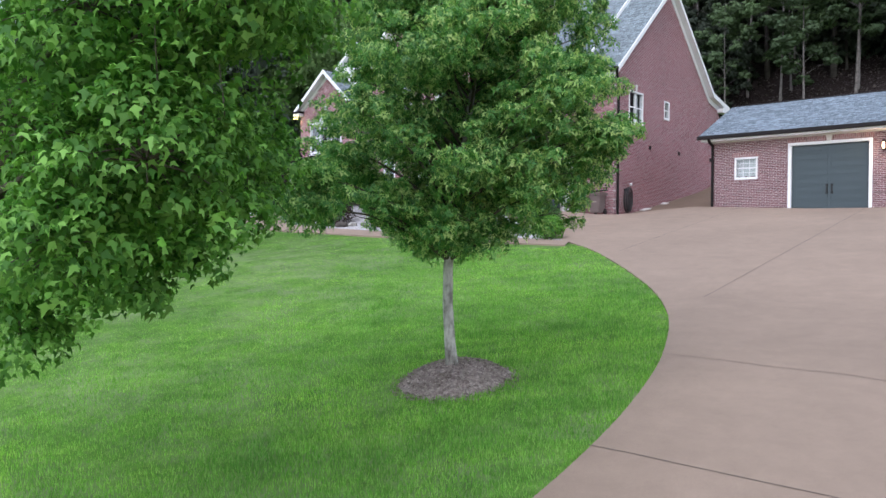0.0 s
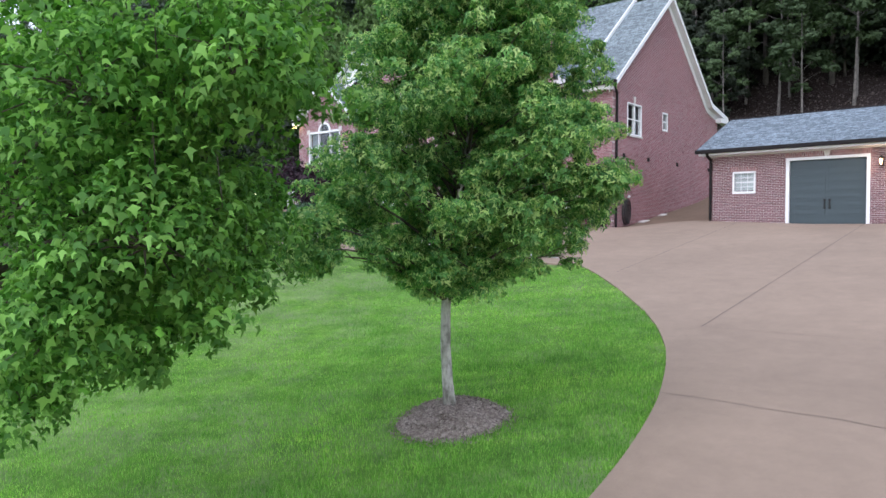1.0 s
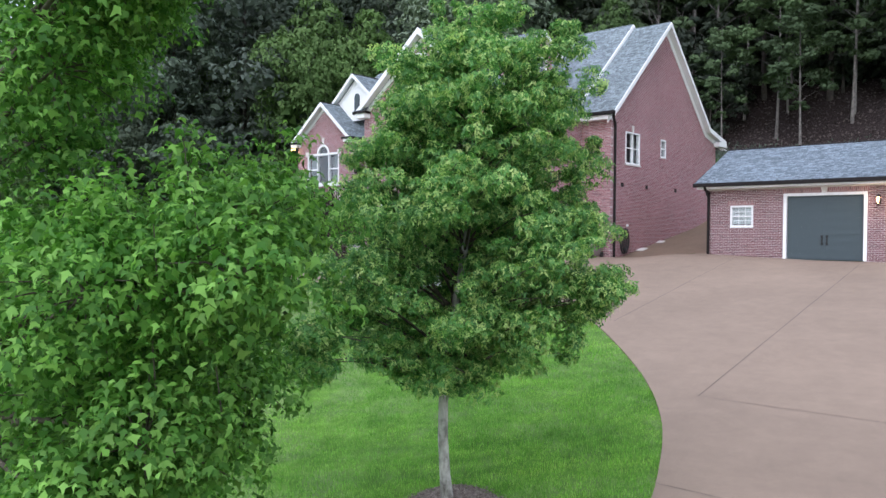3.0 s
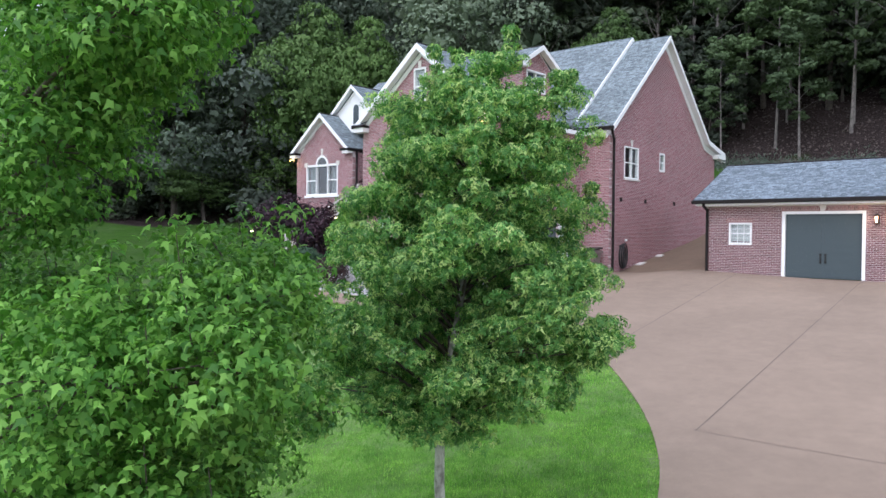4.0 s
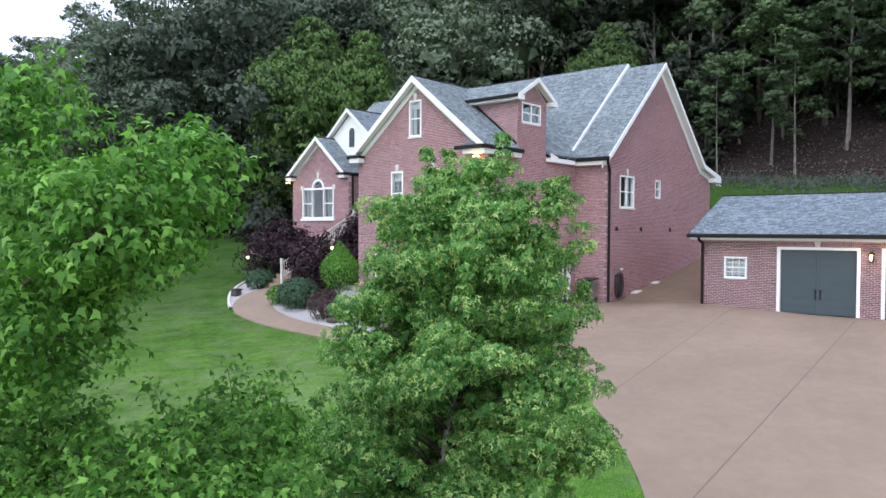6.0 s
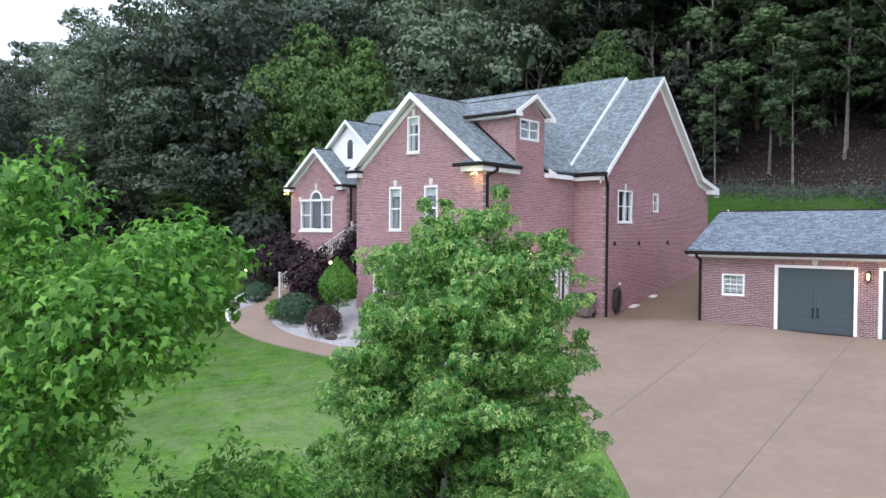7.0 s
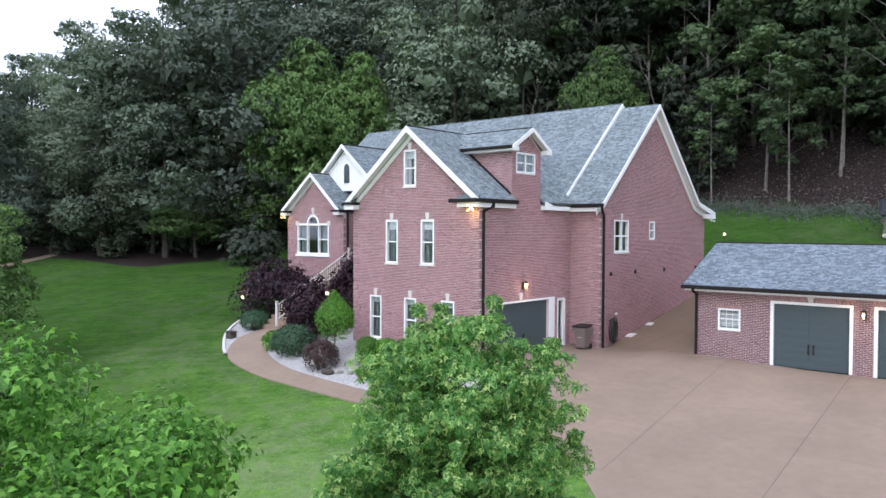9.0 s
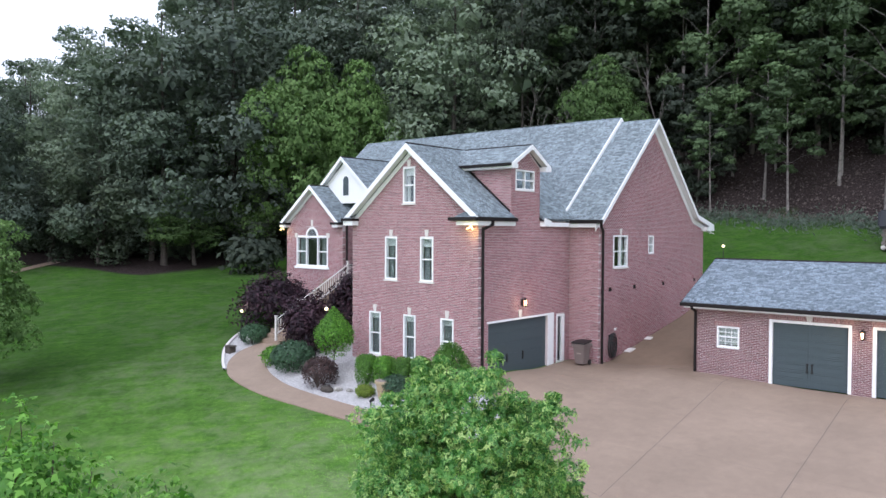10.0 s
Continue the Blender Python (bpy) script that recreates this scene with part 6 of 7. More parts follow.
downpipe([(AX1 + 0.06, 25.45, 9.76), (AX1 + 0.06, 25.45, 9.60), (FLANK + 0.07, 25.12, 9.40), (FLANK + 0.07, 25.12, 3.25)])
downpipe([(WX1 + 0.05, MY0 - 0.06, 9.74), (WX1 + 0.0, MY0 + 0.05, 9.56), (RIGHT + 0.08, WING + 0.28, 9.36), (RIGHT + 0.08, WING + 0.28, 3.16)])
downpipe([(BAY_R + 0.09, BAY_Y + 0.25, 9.62), (BAY_R + 0.09, BAY_Y + 0.25, 4.0)])
downpipe([(BAY_R + 0.35, 31.7, 9.62), (BAY_R + 0.35, 31.7, 4.0)])
downpipe([(BAY_L - 0.10, BAY_Y + 0.1, 9.5), (BAY_L - 0.10, BAY_Y + 0.1, 4.0)])


# quoins at the brick corners
def quoins(cx, cy, sx, sy, z0, z1):
    """Alternating proud brick blocks at a corner; sx, sy: the ways in which its two walls run from it."""
    k, z = 0, z0
    while z + 0.3 < z1:
        a, b = ((0.42, 0.26), (0.26, 0.42))[k % 2]
        bm = bmesh.new()
        box(bm, cx - sx * 0.016, cx + sx * a, cy - sy * 0.016, cy + sy * b, z, z + 0.335)
        part("quoin", bm, BRICK, house)
        z, k = z + 0.405, k + 1


quoins(LEFT_A, FRONT, 1, 1, 3.0, 9.5)
quoins(FLANK, FRONT, -1, 1, 3.0, 9.5)
quoins(RIGHT, WING, -1, 1, 3.1, 9.5)
quoins(BAY_L, BAY_Y, 1, 1, 4.5, 9.4)
quoins(BAY_R, BAY_Y, -1, 1, 4.5, 9.4)


# ---- doors ----
def sectional_door(side, u0, u1, z0, z1, parent, panels, rows, handles, relief=0.025, plain=False):
    """A sectional garage door with raised long panels, two pull handles and white jambs."""
    bm = bmesh.new()
    side.box(bm, u0, u1, -0.165, -0.112, z0, z1)
    d = part("garage_door", bm, DOOR_GREY, parent, "slate grey sectional garage door, closed")
    h = (z1 - z0) / rows
    for k in range(rows):
        bm = bmesh.new()
        a, b = z0 + k * h + 0.006, z0 + (k + 1) * h - 0.006
        rim = 0.045
        wall(bm, Side(side.facing, side.at + (-0.10 if side.facing in "EN" else 0.10)), u0, u1, a, [(u0, b), (u1, b)], [(u0 + j * (u1 - u0) / panels + rim, u0 + (j + 1) * (u1 - u0) / panels - rim, a + 0.05, b - 0.05) for j in range(0 if plain else panels)], 0.011)
        for j in range(0 if plain else panels):
            w = (u1 - u0) / panels
            side.box(bm, u0 + j * w + rim + 0.02, u0 + (j + 1) * w - rim - 0.02, -0.111, -0.10 + relief * 0.3, a + 0.068, b - 0.068)
        part("door_section", bm, DOOR_GREY, d)
    bm = bmesh.new()
    side.box(bm, u0 - 0.02, u1 + 0.02, -0.19, -0.165, z0, z1)
    part("backing", bm, BLACK, d)
    for u in handles:
        bm = bmesh.new()
        side.box(bm, u - 0.022, u + 0.022, -0.10, -0.05, z0 + 0.62, z0 + 0.92)
        side.box(bm, u - 0.045, u + 0.045, -0.10, -0.08, z0 + 0.58, z0 + 0.66)
        side.box(bm, u - 0.045, u + 0.045, -0.10, -0.08, z0 + 0.88, z0 + 0.96)
        part("handle", bm, BLACK, d, "black iron pull handle")
    return d


def jambs(side, u0, u1, z0, z1, parent, left=0.1, right=0.1, top=0.1):
    for a, b, c, dd in ((u0 - left, u0, z0, z1 + top), (u1, u1 + right, z0, z1 + top), (u0, u1, z1, z1 + top)):
        bm = bmesh.new()
        side.box(bm, a, b, -0.12, 0.03, c, dd)
        part("door_trim", bm, WHITE, parent)


def keystone(side, u, z, parent, h=0.30):
    bm = bmesh.new()
    solid(bm, [side.p(u - 0.075, -0.02, z), side.p(u + 0.075, -0.02, z), side.p(u + 0.12, -0.02, z + h), side.p(u - 0.12, -0.02, z + h)], Vector(side.p(0, 0.07, 0)) - Vector(side.p(0, 0, 0)))
    part("keystone", bm, STONE, parent, "pale cast stone keystone")


sectional_door(flank, 25.62, 30.10, 3.12, 5.48, house, 4, 5, (27.05, 28.25), plain=True)
bm = bmesh.new()
flank.box(bm, 30.13, 30.62, -0.2, 0.03, 3.1, 5.58)
part("door_trim", bm, WHITE, house)
bm = bmesh.new()
flank.box(bm, 25.5, 30.125, 0.001, 0.03, 5.49, 5.58)
part("door_trim", bm, WHITE, house)
keystone(flank, 27.86, 5.60, house)
bm = bmesh.new()
for a, b, c, d in ((30.87, 30.95, 3.1, 5.44), (31.38, 31.56, 3.1, 5.44), (30.95, 31.38, 5.36, 5.44), (30.95, 31.38, 3.1, 3.26)):
    flank.box(bm, a, b, -0.14, 0.025, c, d)
sd = part("side_door", bm, WHITE, house, "narrow white side door with dark glass")
bm = bmesh.new()
flank.box(bm, 30.945, 31.385, -0.09, -0.07, 3.25, 5.37)
g = part("pane", bm, GLASS, sd)
bm = bmesh.new()
flank.box(bm, 30.90, 31.54, -0.24, -0.20, 3.05, 5.45)
part("door_leaf", bm, DOOR_GREY, sd)

for a, b in GDOORS:
    sectional_door(gs, a + 0.02, b - 0.02, 3.28, 5.77, garage, 2, 8, ((a + b) / 2 - 0.09, (a + b) / 2 + 0.09))
    for u0, u1, z0, z1 in ((a - 0.10, a + 0.02, 3.28, 5.88), (b - 0.02, b + 0.10, 3.28, 5.88), (a + 0.021, b - 0.021, 5.77, 5.88)):
        bm = bmesh.new()
        gs.box(bm, u0, u1, -0.12, 0.028, z0, z1)
        part("door_trim", bm, WHITE, garage)
    bm = bmesh.new()
    gs.box(bm, a - 0.14, b + 0.14, -0.01, 0.014, 5.885, 6.09)
    part("soldier_course", bm, SOLDIER, garage)
    keystone(gs, (a + b) / 2, 5.89, garage, 0.21)
bm = bmesh.new()
gs.box(bm, GW[0] - 0.1, GW[1] + 0.1, -0.01, 0.014, GW[3] + 0.005, GW[3] + 0.205)
part("soldier_course", bm, SOLDIER, garage)
gutter("gutter", (GL - 0.42, 31.50, 6.37), (GR + 0.42, 31.50, 6.37), garage, 0.14, 0.15)
bm = bmesh.new()
box(bm, GL - 0.30, GR + 0.30, 31.58, GF - 0.003, 6.14, 6.22)
part("soffit", bm, WHITE, garage)
bm = bmesh.new()
box(bm, GL + 0.0, GR, GF - 0.035, GF - 0.003, 6.09, 6.138)
part("frieze_board", bm, STONE, garage)
for a, b in ((31.56, 35.4), (35.4, 39.25)):
    za, zb = (6.38, 8.11) if a < 35 else (8.11, 6.38)
    board("verge_board", [(GL - 0.38, a, za - 0.01), (GL - 0.38, b, zb - 0.01)], 0.16, -0.04, GUTTER, garage, "x", 0.04)
downpipe([(GL + 0.06, 31.52, 6.25), (GL + 0.06, 31.60, 6.12), (GL + 0.06, GF - 0.07, 5.98), (GL + 0.06, GF - 0.07, 3.36)], garage)
bm = bmesh.new()
cyl(bm, (GL - 0.38, 35.4, 8.09), (GR + 0.38, 35.4, 8.09), 0.06, 0.06, 6)
part("ridge_cap", bm, GUTTER, garage)

# ---- lamps ----
WARM = glow_material("warm_bulb", (1.0, 0.50, 0.24), 2.2)
GLOBE = glow_material("pale_bulb", (1.0, 0.80, 0.42), 2.2)


FLOOD = glow_material("amber_bulb", (1.0, 0.62, 0.22), 1.3)


def point(at, energy, tone=(1.0, 0.66, 0.35), r=0.06):
    lamp = new("bulb_light", bpy.data.lights.new("bulb_light", "POINT"))
    lamp.data.energy, lamp.data.color, lamp.data.shadow_soft_size = energy, tone, r
    lamp.location = at


def lantern(side, u, z, label, energy=9.0):
    """A wall lantern: back plate, arm, cage with a glowing glass, and a cap."""
    p = lambda d, dz: Vector(side.p(u, d, z + dz))
    t = thing("wall_lantern", p(0, 0), label, "lantern", "wall lanterns")
    bm = bmesh.new()
    side.box(bm, u - 0.06, u + 0.06, 0.001, 0.03, z - 0.16, z + 0.16)
    part("back_plate", bm, BLACK, t)
    bm = bmesh.new()
    pipe(bm, [p(0.02, 0.10), p(0.10, 0.22), p(0.19, 0.20)], 0.014, 6)
    part("arm", bm, BLACK, t)
    bm = bmesh.new()
    cyl(bm, p(0.19, -0.13), p(0.19, 0.10), 0.048, 0.074, 8)
    part("glass", bm, WARM, t, "glowing amber glass")
    bm = bmesh.new()
    cyl(bm, p(0.19, 0.10), p(0.19, 0.20), 0.11, 0.02, 8)
    cyl(bm, p(0.19, -0.20), p(0.19, -0.13), 0.015, 0.06, 8)
    for k in range(4):
        q = np.pi / 4 + k * np.pi / 2
        o = Vector((0.075 * np.cos(q), 0.075 * np.sin(q), 0))
        cyl(bm, p(0.19, -0.13) + o * 0.85, p(0.19, 0.10) + o * 1.2, 0.02, 0.02, 5)
    part("cage", bm, BLACK, t)
    point(p(0.34, -0.02), energy)


lantern(flank, 28.02, 6.22, "black wall lantern glowing over the house garage door")
lantern(gs, -6.99, 5.55, "black wall lantern glowing between the garage doors")


def flood(at, out, label, energy):
    """A pair of small flood lamps below an eave corner."""
    a = Vector(at)
    t = thing("flood_light", a, label, "light", "eave lights")
    bm = bmesh.new()
    cyl(bm, a, a - Vector((0, 0, 0.06)), 0.06, 0.06, 10)
    part("mount", bm, WHITE, t)
    for k in (-1, 1):
        tip = a + Vector(out) * 0.12 + Vector((0.08 * k, 0.08 * k, -0.14))
        bm = bmesh.new()
        cyl(bm, a - Vector((0, 0, 0.05)), tip, 0.022, 0.034, 10)
        ball(bm, tip, 0.034, 10)
        part("bulb", bm, FLOOD if energy else WHITE, t)
    if energy:
        point(a + Vector(out) * 0.25 - Vector((0, 0, 0.2)), energy, (1.0, 0.72, 0.22))


flood((-19.75, 24.72, 9.555), (0.3, -1, 0), "glowing twin flood light under the front gable eave", 9.0)
flood((BAY_L - 0.12, 29.9, 9.495), (0, -1, 0), "glowing twin flood light under the bay eave", 5.0)
flood((RIGHT + 0.17, 45.2, 9.395), (1, 0, 0), "white twin flood light under the rear eave", 0.0)


def lamp_post(x, y, h, label, energy=4.0):
    z = gz(x, y)
    t = thing("garden_lamp", (x, y, z), label, "lamp", "garden lamps")
    bm = bmesh.new()
    cyl(bm, (x, y, z - 0.05), (x, y, z + 0.08), 0.09, 0.05, 10)
    cyl(bm, (x, y, z + 0.06), (x, y, z + h - 0.16), 0.026, 0.022, 8)
    part("post", bm, BLACK, t)
    bm = bmesh.new()
    ball(bm, (x, y, z + h - 0.08), 0.08, 14)
    part("globe", bm, GLOBE, t, "glowing white globe")
    bm = bmesh.new()
    cyl(bm, (x, y, z + h - 0.01), (x, y, z + h + 0.08), 0.09, 0.01, 10)
    part("cap", bm, BLACK, t)
    point((x, y, z + h + 0.2), energy, (1.0, 0.8, 0.55))


lamp_post(-35.4, 24.6, 1.72, "black garden lamp with a glowing globe beside the walk")
lamp_post(-28.35, 24.5, 2.3, "black garden lamp glowing among purple shrubs")
lamp_post(-17.8, 47.5, 2.1, "black garden lamp on the rear lawn", 2.0)

# ---- entry steps with a white rail ----
steps = thing("entry_steps", (-32.9, 27.0, gz(-32.9, 25)), "concrete entry steps with a white spindle rail", "steps")
y, z = 24.6, gz(-33, 24.6) + 0.05
n_step = 14
rise_ = (6.55 - z) / n_step
for k in range(n_step):
    bm = bmesh.new()
    box(bm, -33.75, -32.05, y + k * 0.33, y + (k + 1) * 0.33 + (1.6 if k == n_step - 1 else 0.03), z - 0.4, z + (k + 1) * rise_)
    part("tread", bm, DRIVE, steps)
rail = part("handrail", (lambda bm: (pipe(bm, [Vector((-32.0, 24.35, 4.78)), Vector((-32.0, 29.2, 7.42)), Vector((-32.0, 30.8, 7.45))], 0.04, 8), bm)[1])(bmesh.new()), STONE, steps)
part("bottom_rail", (lambda bm: (pipe(bm, [Vector((-32.0, 24.35, 4.05)), Vector((-32.0, 29.2, 6.72)), Vector((-32.0, 30.8, 6.75))], 0.03, 6), bm)[1])(bmesh.new()), WHITE, steps)
for k in range(42):
    yy = 24.45 + k * 0.145
    zt = 4.78 + min(yy - 24.35, 4.85) * 0.5443
    bm = bmesh.new()
    box(bm, -32.02, -31.98, yy - 0.018, yy + 0.018, zt - 0.75, zt - 0.02)
    part("spindle", bm, STONE, steps)
for yy, zt in ((24.3, 4.95), (25.75, 5.72), (29.2, 7.6)):
    bm = bmesh.new()
    box(bm, -32.05, -31.95, yy - 0.05, yy + 0.05, zt - 1.25, zt)
    box(bm, -32.065, -31.935, yy - 0.065, yy + 0.065, zt, zt + 0.035)
    part("newel_post", bm, STONE, steps)

# pale kerb, gravel strip and dark stone planter beside the walk
KERB = glide([(-31.8, 21.15), (-33.0, 21.85), (-34.3, 22.75), (-35.4, 23.7), (-36.5, 24.95), (-37.2, 26.2)], 6)
strip = sheet("gravel_bed", KERB, [(-31.95 - 2.0 * step(0, 0.7, k / (len(KERB) - 1)), 21.45 + 4.6 * k / (len(KERB) - 1)) for k in range(len(KERB))], 0.025, GRAVEL, 5)
tagged(strip, "white gravel strip between kerb and garden walk", "gravel bed", kind="structure")
bm = bmesh.new()
last = None
for x, y in KERB:
    z = gz(x, y)
    row = [bm.verts.new(q) for q in ((x - 0.05, y - 0.04, z - 0.1), (x - 0.05, y - 0.04, z + 0.10), (x + 0.05, y + 0.04, z + 0.10), (x + 0.05, y + 0.04, z - 0.1))]
    if last:
        for k in range(4):
            bm.faces.new((last[k], last[(k + 1) % 4], row[(k + 1) % 4], row[k]))
    last = row
kerb = part("garden_kerb", bm, STONE)
tagged(kerb, "low pale stone kerb curving beside the walk", "kerb", kind="structure")
x, y = -34.0, 22.95
z = gz(x, y)
pl = thing("stone_planter", (x, y, z), "dark stone planter box beside the walk", "planter")
bm = bmesh.new()
box(bm, x - 0.24, x + 0.24, y - 0.18, y + 0.18, z - 0.05, z + 0.32)
bmesh.ops.bevel(bm, geom=bm.edges[:], offset=0.03, segments=2, affect="EDGES")
part("body", bm, BARK_DARK, pl)
bm = bmesh.new()
box(bm, x - 0.29, x + 0.29, y - 0.22, y + 0.22, z + 0.32, z + 0.38)
bmesh.ops.bevel(bm, geom=bm.edges[:], offset=0.02, segments=2, affect="EDGES")
part("rim", bm, BARK_DARK, pl)

# terracotta-coloured pot by the walk
TERRA = paint("tan_pot", (0.37, 0.285, 0.18), 0.8, 0.2)
x, y = -22.38, 22.38
z = gz(x, y)
pot = thing("garden_pot", (x, y, z), "tall tan garden pot standing on white gravel", "pot")
bm = bmesh.new()
cyl(bm, (x, y, z), (x, y, z + 0.62), 0.2, 0.3, 20)
part("body", bm, TERRA, pot, smooth=False)
bm = bmesh.new()
cyl(bm, (x, y, z + 0.62), (x, y, z + 0.72), 0.36, 0.36, 20)
part("rim", bm, TERRA, pot)
bm = bmesh.new()
cyl(bm, (x, y, z + 0.70), (x, y, z + 0.735), 0.30, 0.30, 20)
part("soil", bm, MULCH, pot)
for x, y, lab in ((-22.2, 21.5, "small black garden spotlight in gravel"), (-27.3, 22.6, "small black garden spotlight beside shrubs")):
    z = gz(x, y)
    t = thing("garden_spotlight", (x, y, z), lab, "spotlight", "garden spotlights")
    bm = bmesh.new()
    cyl(bm, (x, y, z), (x, y, z + 0.22), 0.02, 0.02, 8)
    part("stake", bm, BLACK, t)
    bm = bmesh.new()
    cyl(bm, (x - 0.05, y, z + 0.2), (x + 0.1, y + 0.05, z + 0.32), 0.05, 0.075, 12)
    part("head", bm, BLACK, t)
for k, (x, y, r) in enumerate(((-25.1, 21.75, 0.26), (-24.75, 22.05, 0.18), (-24.2, 22.2, 0.15))):
    z = gz(x, y)
    bm = bmesh.new()
    bmesh.ops.create_icosphere(bm, subdivisions=2, radius=r, matrix=Matrix.Translation((x, y, z + r * 0.35)) @ Matrix.Diagonal((1.3, 0.9, 0.65, 1)))
    for v in bm.verts:
        v.co += Vector((0.03, 0.03, 0.02)) * noise.noise(v.co * 6)
    st = part("garden_stone", bm, (BARK_DARK, BARK, BARK)[k])
    tagged(st, "rounded garden stone lying in the gravel", "stone", "garden stones")

# wheeled bin and hose by the house corner
BIN = paint("brown_plastic", (0.165, 0.130, 0.120), 0.6, 0.15)
x, y = -18.35, 31.25
z = gz(x, y) + 0.035
wb = thing("wheeled_bin", (x, y, z), "brown plastic wheeled bin with a dark lid beside the wall", "bin")
bm = bmesh.new()
lo = [(x - 0.22, y - 0.25, z + 0.06), (x + 0.22, y - 0.25, z + 0.06), (x + 0.22, y + 0.25, z + 0.06), (x - 0.22, y + 0.25, z + 0.06)]
hi = [(x - 0.30, y - 0.33, z + 1.0), (x + 0.30, y - 0.33, z + 1.0), (x + 0.30, y + 0.31, z + 1.0), (x - 0.30, y + 0.31, z + 1.0)]
a, b = [bm.verts.new(v) for v in lo], [bm.verts.new(v) for v in hi]
bm.faces.new(a), bm.faces.new(b)
for k in range(4):
    bm.faces.new((a[k], a[(k + 1) % 4], b[(k + 1) % 4], b[k]))
bmesh.ops.bevel(bm, geom=bm.edges[:], offset=0.03, segments=2, affect="EDGES")
part("body", bm, BIN, wb)
bm = bmesh.new()
box(bm, x - 0.34, x + 0.34, y - 0.37, y + 0.35, z + 0.86, z + 0.98)
part("collar", bm, BIN, wb)
bm = bmesh.new()
solid(bm, [(x - 0.35, y - 0.39, z + 1.0), (x + 0.35, y - 0.39, z + 1.0), (x + 0.33, y + 0.37, z + 1.07), (x - 0.33, y + 0.37, z + 1.07)], (0, 0, 0.06))
part("lid", bm, BLACK, wb, "dark domed lid")
for k in (-1, 1):
    bm = bmesh.new()
    cyl(bm, (x + k * 0.21, y + 0.28, z + 0.12), (x + k * 0.27, y + 0.28, z + 0.12), 0.12, 0.12, 16)
    part("wheel", bm, BLACK, wb)
bm = bmesh.new()
box(bm, x - 0.09, x + 0.12, y - 0.295, y - 0.26, z + 0.52, z + 0.74)
part("label_plate", bm, paint("pale_label", (0.30, 0.25, 0.22)), wb)

hose = thing("garden_hose", (RIGHT + 0.1, 33.15, gz(-17.9, 33.15) + 0.035), "coiled dark garden hose hanging on the brick wall", "hose")
bm = bmesh.new()
for k in range(7):
    r, zc = 0.30 + 0.02 * (k % 3), 3.88 + 0.012 * k
    ring = [Vector((RIGHT + 0.06 + 0.03 * k, 33.15 + 0.8 * r * np.sin(q) + 0.01 * k, zc + 1.75 * r * np.cos(q))) for q in np.linspace(0, 2 * np.pi, 25)]
    pipe(bm, ring, 0.017, 6)
part("coil", bm, BLACK, hose)
bm = bmesh.new()
right_e.box(bm, 33.02, 33.28, 0.001, 0.16, 4.32, 4.42)
part("hanger", bm, BLACK, hose)
bm = bmesh.new()
ball(bm, (RIGHT + 0.06, 33.62, 4.66), 0.06, 12)
box(bm, RIGHT + 0.001, RIGHT + 0.05, 33.57, 33.67, 4.6, 4.7)
tap = part("wall_tap_cover", bm, WHITE)
tagged(tap, "small white tap cover on the brick wall", "tap")
for y, w in ((34.9, 0.6), (37.0, 0.35)):
    z = gz(RIGHT, y) - 0.04
    bm = bmesh.new()
    solid(bm, [(RIGHT + 0.01, y - w / 2, z - 0.1), (RIGHT + 0.35, y - w / 2, z - 0.1), (RIGHT + 0.35, y + w / 2, z + 0.0), (RIGHT + 0.01, y + w / 2, z + 0.0)], (0, 0, 0.15))
    blk = part("splash_block", bm, STONE)
    tagged(blk, "pale concrete splash block against the wall", "splash block", "splash blocks")

# covered wood stack on the rear lawn
x, y = -8.9, 54.6
z = gz(x, y)
ws = thing("wood_stack", (x, y, z), "stack of split logs under a dark tarpaulin", "wood stack")
r = np.random.default_rng(3)
for j in range(5):
    for k in range(9):
        bm = bmesh.new()
        cx_, cz_ = x - 1.35 + k * 0.32 + r.uniform(-0.04, 0.04), z + 0.16 + j * 0.26
        cyl(bm, (cx_, y - 0.5 + r.uniform(-0.08, 0.08), cz_), (cx_, y + 0.5, cz_), 0.14 * r.uniform(0.85, 1.1), None, 7)
        part("log", bm, BARK_PALE if r.random() < 0.5 else BARK, ws)
bm = bmesh.new()
box(bm, x - 1.7, x + 1.7, y - 0.75, y + 0.75, z + 1.35, z + 2.5)
bmesh.ops.bevel(bm, geom=bm.edges[:], offset=0.15, segments=3, affect="EDGES")
for v in bm.verts:
    v.co += Vector((0.1, 0.08, 0.1)) * noise.noise(v.co * 1.7)
part("tarpaulin", bm, paint("dark_tarpaulin", (0.02, 0.022, 0.03), 0.5, 0.3), ws)


# ---- brickwork: single bricks proud of the mortar ----
COURSE, LONG, GAP = 0.0677, 0.203, 0.0155


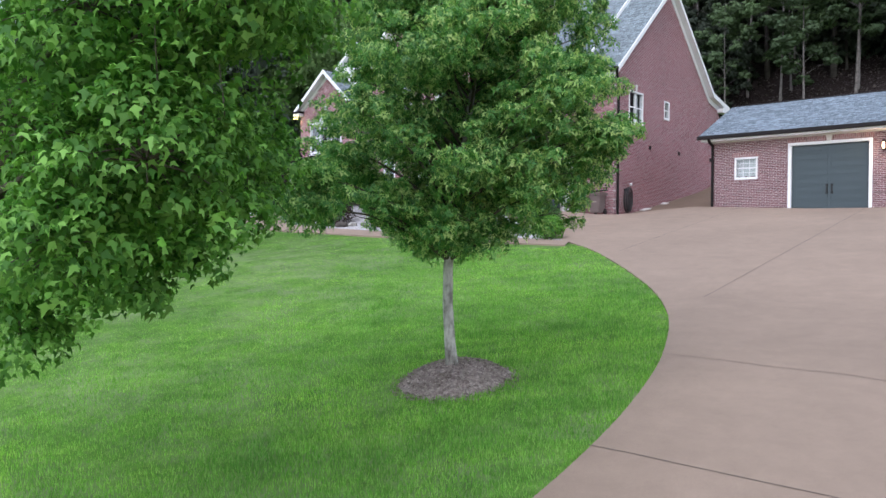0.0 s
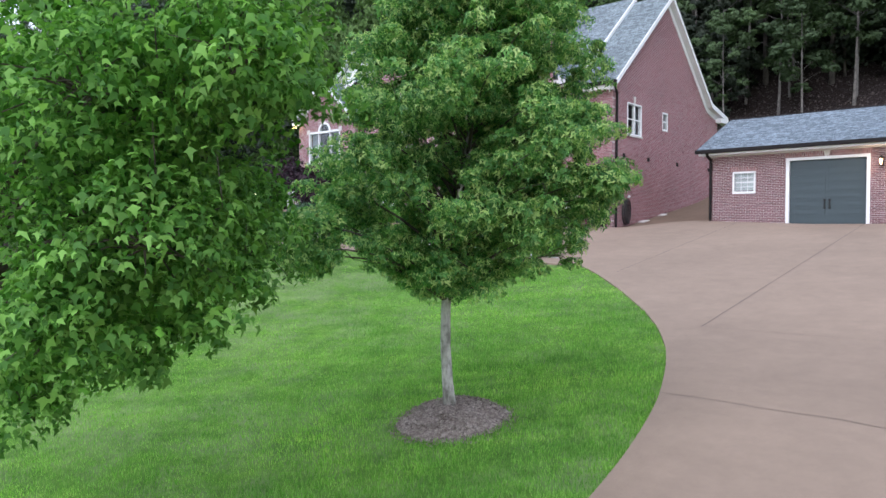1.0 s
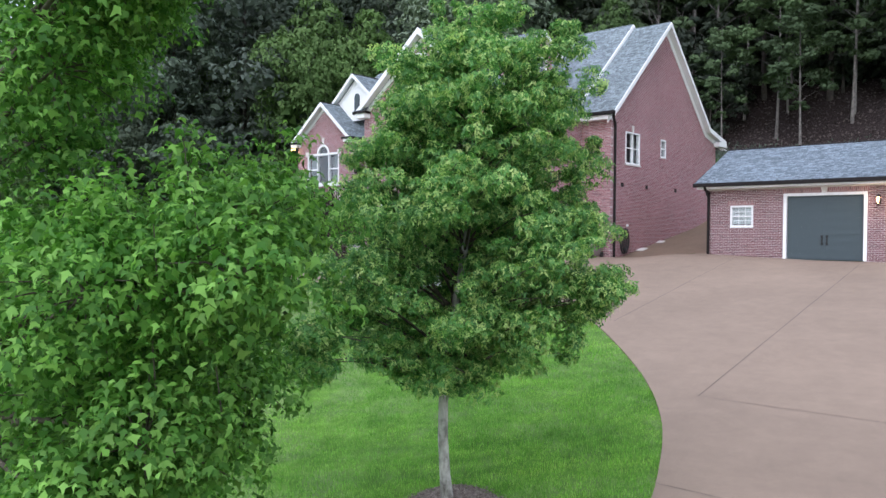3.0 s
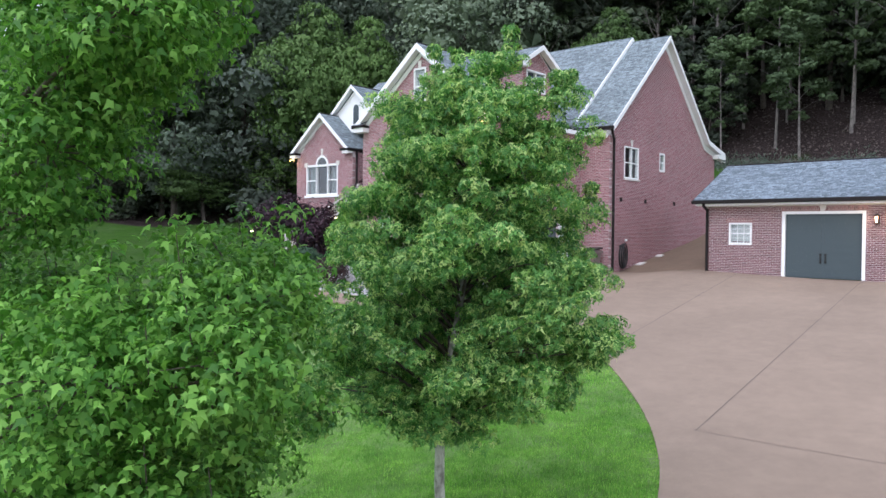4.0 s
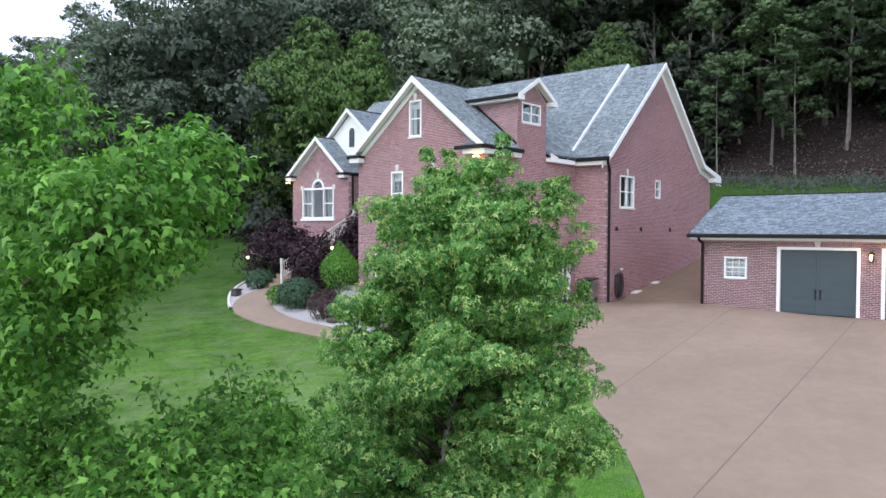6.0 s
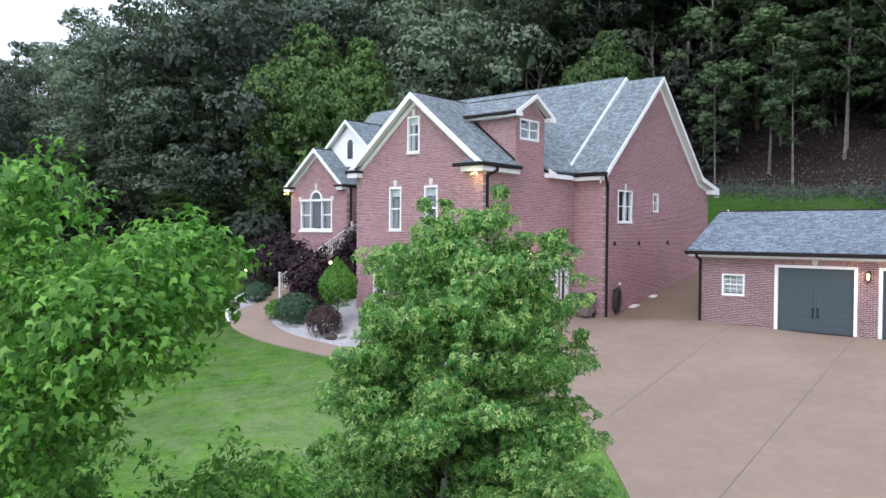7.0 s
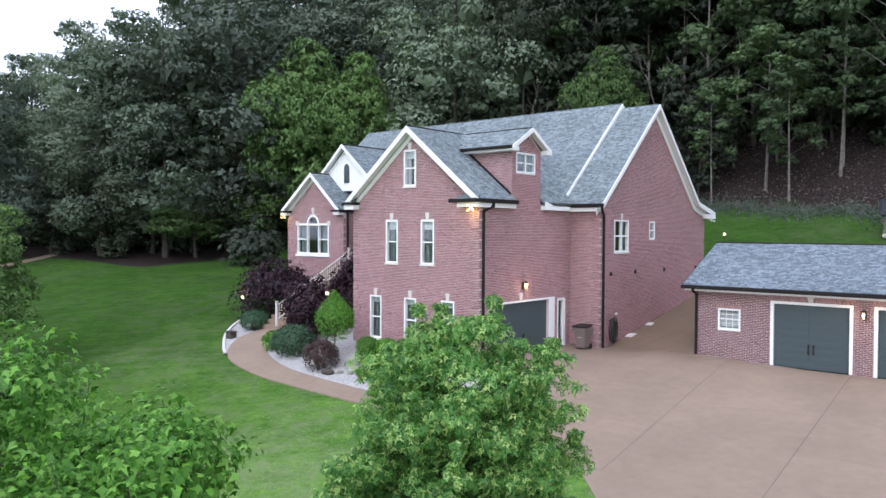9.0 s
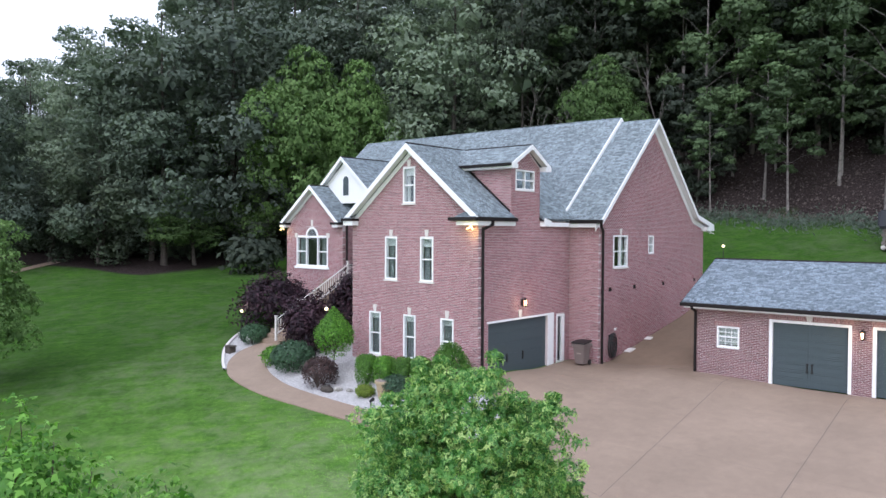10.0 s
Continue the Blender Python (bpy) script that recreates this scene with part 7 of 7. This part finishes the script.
def brick_boxes(side, u0, u1, z0, top, holes):
    """The clipped outlines (u0, u1, z0, z1) of all bricks of a wall in running bond."""
    us, zs = [u for u, _ in top], [z for _, z in top]
    out = []
    for row in range(int((max(zs) - z0) / COURSE)):
        a, b = z0 + row * COURSE, z0 + (row + 1) * COURSE - GAP
        if b < 2.75:
            continue
        runs = [(u0 + 0.002, u1 - 0.002)]
        for q in holes:
            if a < q[3] and b > q[2]:
                runs = [r for lo, hi in runs for r in ((lo, min(hi, q[0] - 0.003)), (max(lo, q[1] + 0.003), hi)) if r[1] - r[0] > 0.02]
        for at in (u for (u, z), (v, w) in zip(top, top[1:]) if v - u < 0.01):
            runs = [r for lo, hi in runs for r in ((lo, min(hi, at - 0.002)), (max(lo, at + 0.003), hi)) if r[1] - r[0] > 0.02]
        for lo, hi in runs:
            k = math.floor((lo - (row % 2) * LONG / 2) / LONG)
            while True:
                p = k * LONG + (row % 2) * LONG / 2
                k += 1
                if p > hi:
                    break
                c, d = max(lo, p), min(hi, p + LONG - GAP)
                if d - c > 0.03 and b < min(np.interp(c, us, zs), np.interp(d, us, zs)) - 0.01:
                    out.append((c, d, a, b))
    return out


def brick_mesh(name, side, boxes, rng):
    q = np.array(boxes)
    d = 0.005 + rng.uniform(0, 0.003, len(q))
    corners = []
    for u, z in ((0, 2), (1, 2), (1, 3), (0, 3)):
        corners.append((q[:, u], q[:, z]))
    v = np.zeros((len(q), 8, 3))
    for k, (u, z) in enumerate(corners):
        for j, out in enumerate((np.full(len(q), -0.004), d)):
            x = {"S": (u, side.at - out), "E": (side.at + out, u)}[side.facing]
            v[:, k + 4 * j] = np.stack([x[0], x[1], z], 1)
    f = np.array([(4, 5, 6, 7), (0, 1, 5, 4), (1, 2, 6, 5), (2, 3, 7, 6), (3, 0, 4, 7)])
    f = f[:, ::-1] if side.facing == "N" else f
    faces = (f[None] + (np.arange(len(q)) * 8)[:, None, None]).reshape(-1, 4)
    return mesh_of(name, v.reshape(-1, 3), faces)


brick_rng = np.random.default_rng(9)
for ob, side, u0, u1, z0, top, holes in BRICKWORK:
    boxes = brick_boxes(side, u0, u1, z0, top, holes)
    if ob.name == "front_gable_wall":
        # the stretch of wall over the boxwood, nearest to the camera's way, is laid brick by brick
        near = [q for q in boxes if q[0] > -21.0 and 5.75 < q[2] < 7.1 and abs(q[1] - q[0] - LONG + GAP) < 0.001][:300]
        boxes = [q for q in boxes if q not in set(near)]
        one = None
        for q in near:
            if one is None:
                o0 = Vector(side.p(q[0], 0, q[2]))
                one = brick_mesh("brick", side, [q], brick_rng)
                one.transform(Matrix.Translation(-o0))
                one.materials.append(LAID)
            b = new("brick", one)
            b.parent = ob
            b.location = Vector(side.p(q[0], 0, q[2])) - origin_of(ob)
    rest = part("brickwork", brick_mesh("brickwork", side, boxes, brick_rng), LAID_DARK if ob.parent == garage else LAID, ob)
    tagged(rest, kind="stuff")

# ---- shingles: single tabs lapped up each slope ----
EXPOSED = 0.125
TABS = (0.10, 0.14, 0.19, 0.25)


def tab_mesh(name, places, along, up, out):
    """Wedges that thicken towards their lower edge; places: (origin, width)."""
    o = np.array([p for p, _ in places])
    w = np.array([q for _, q in places])[:, None]
    a, b, c = np.array(along), np.array(up), np.array(out)
    lo, hi = o, o + b * (EXPOSED + 0.03)
    v = np.stack([lo - c * 0.002, lo + a * w - c * 0.002, lo + c * 0.016, lo + a * w + c * 0.016, hi + c * 0.002, hi + a * w + c * 0.002], 1)
    f = np.array([(2, 3, 5), (2, 5, 4), (0, 1, 3), (0, 3, 2), (0, 2, 4), (1, 5, 3)])
    faces = (f[None] + (np.arange(len(o)) * 6)[:, None, None]).reshape(-1, 3)
    return mesh_of(name, v.reshape(-1, 3), faces)


tab_rng = np.random.default_rng(31)
for ob, (e0, e1, r1, r0) in ROOFS:
    along, up = (e1 - e0).normalized(), (r0 - e0).normalized()
    out = along.cross(up)
    out = out if out.z > 0 else -out
    long, tall = (e1 - e0).length, (r0 - e0).length
    low_roof = ob.parent == garage
    skin = LAID_SHINGLE_LOW if low_roof else LAID_SHINGLE
    places, near = [], []
    for row in range(int((tall - 0.03) / EXPOSED)):
        u = 0.0
        while u < long - 0.09:
            w = min(float(tab_rng.choice(TABS)), long - u)
            at = e0 + along * u + up * (row * EXPOSED)
            if low_roof and w in TABS and at.x < -9.0 and row > 5 and len(near) < 300:
                near.append((at, w))
            else:
                places.append((at, w - 0.006))
            u += w
    shared = {}
    for at, w in near:
        if w not in shared:
            shared[w] = tab_mesh("shingle", [(Vector((0, 0, 0)), w - 0.006)], along, up, out)
            shared[w].materials.append(skin)
        tab = new("shingle", shared[w])
        tab.parent = ob
        tab.location = at - origin_of(ob)
    tagged(part("shingle_rest", tab_mesh("shingle_rest", places, along, up, out), skin, ob), kind="stuff")
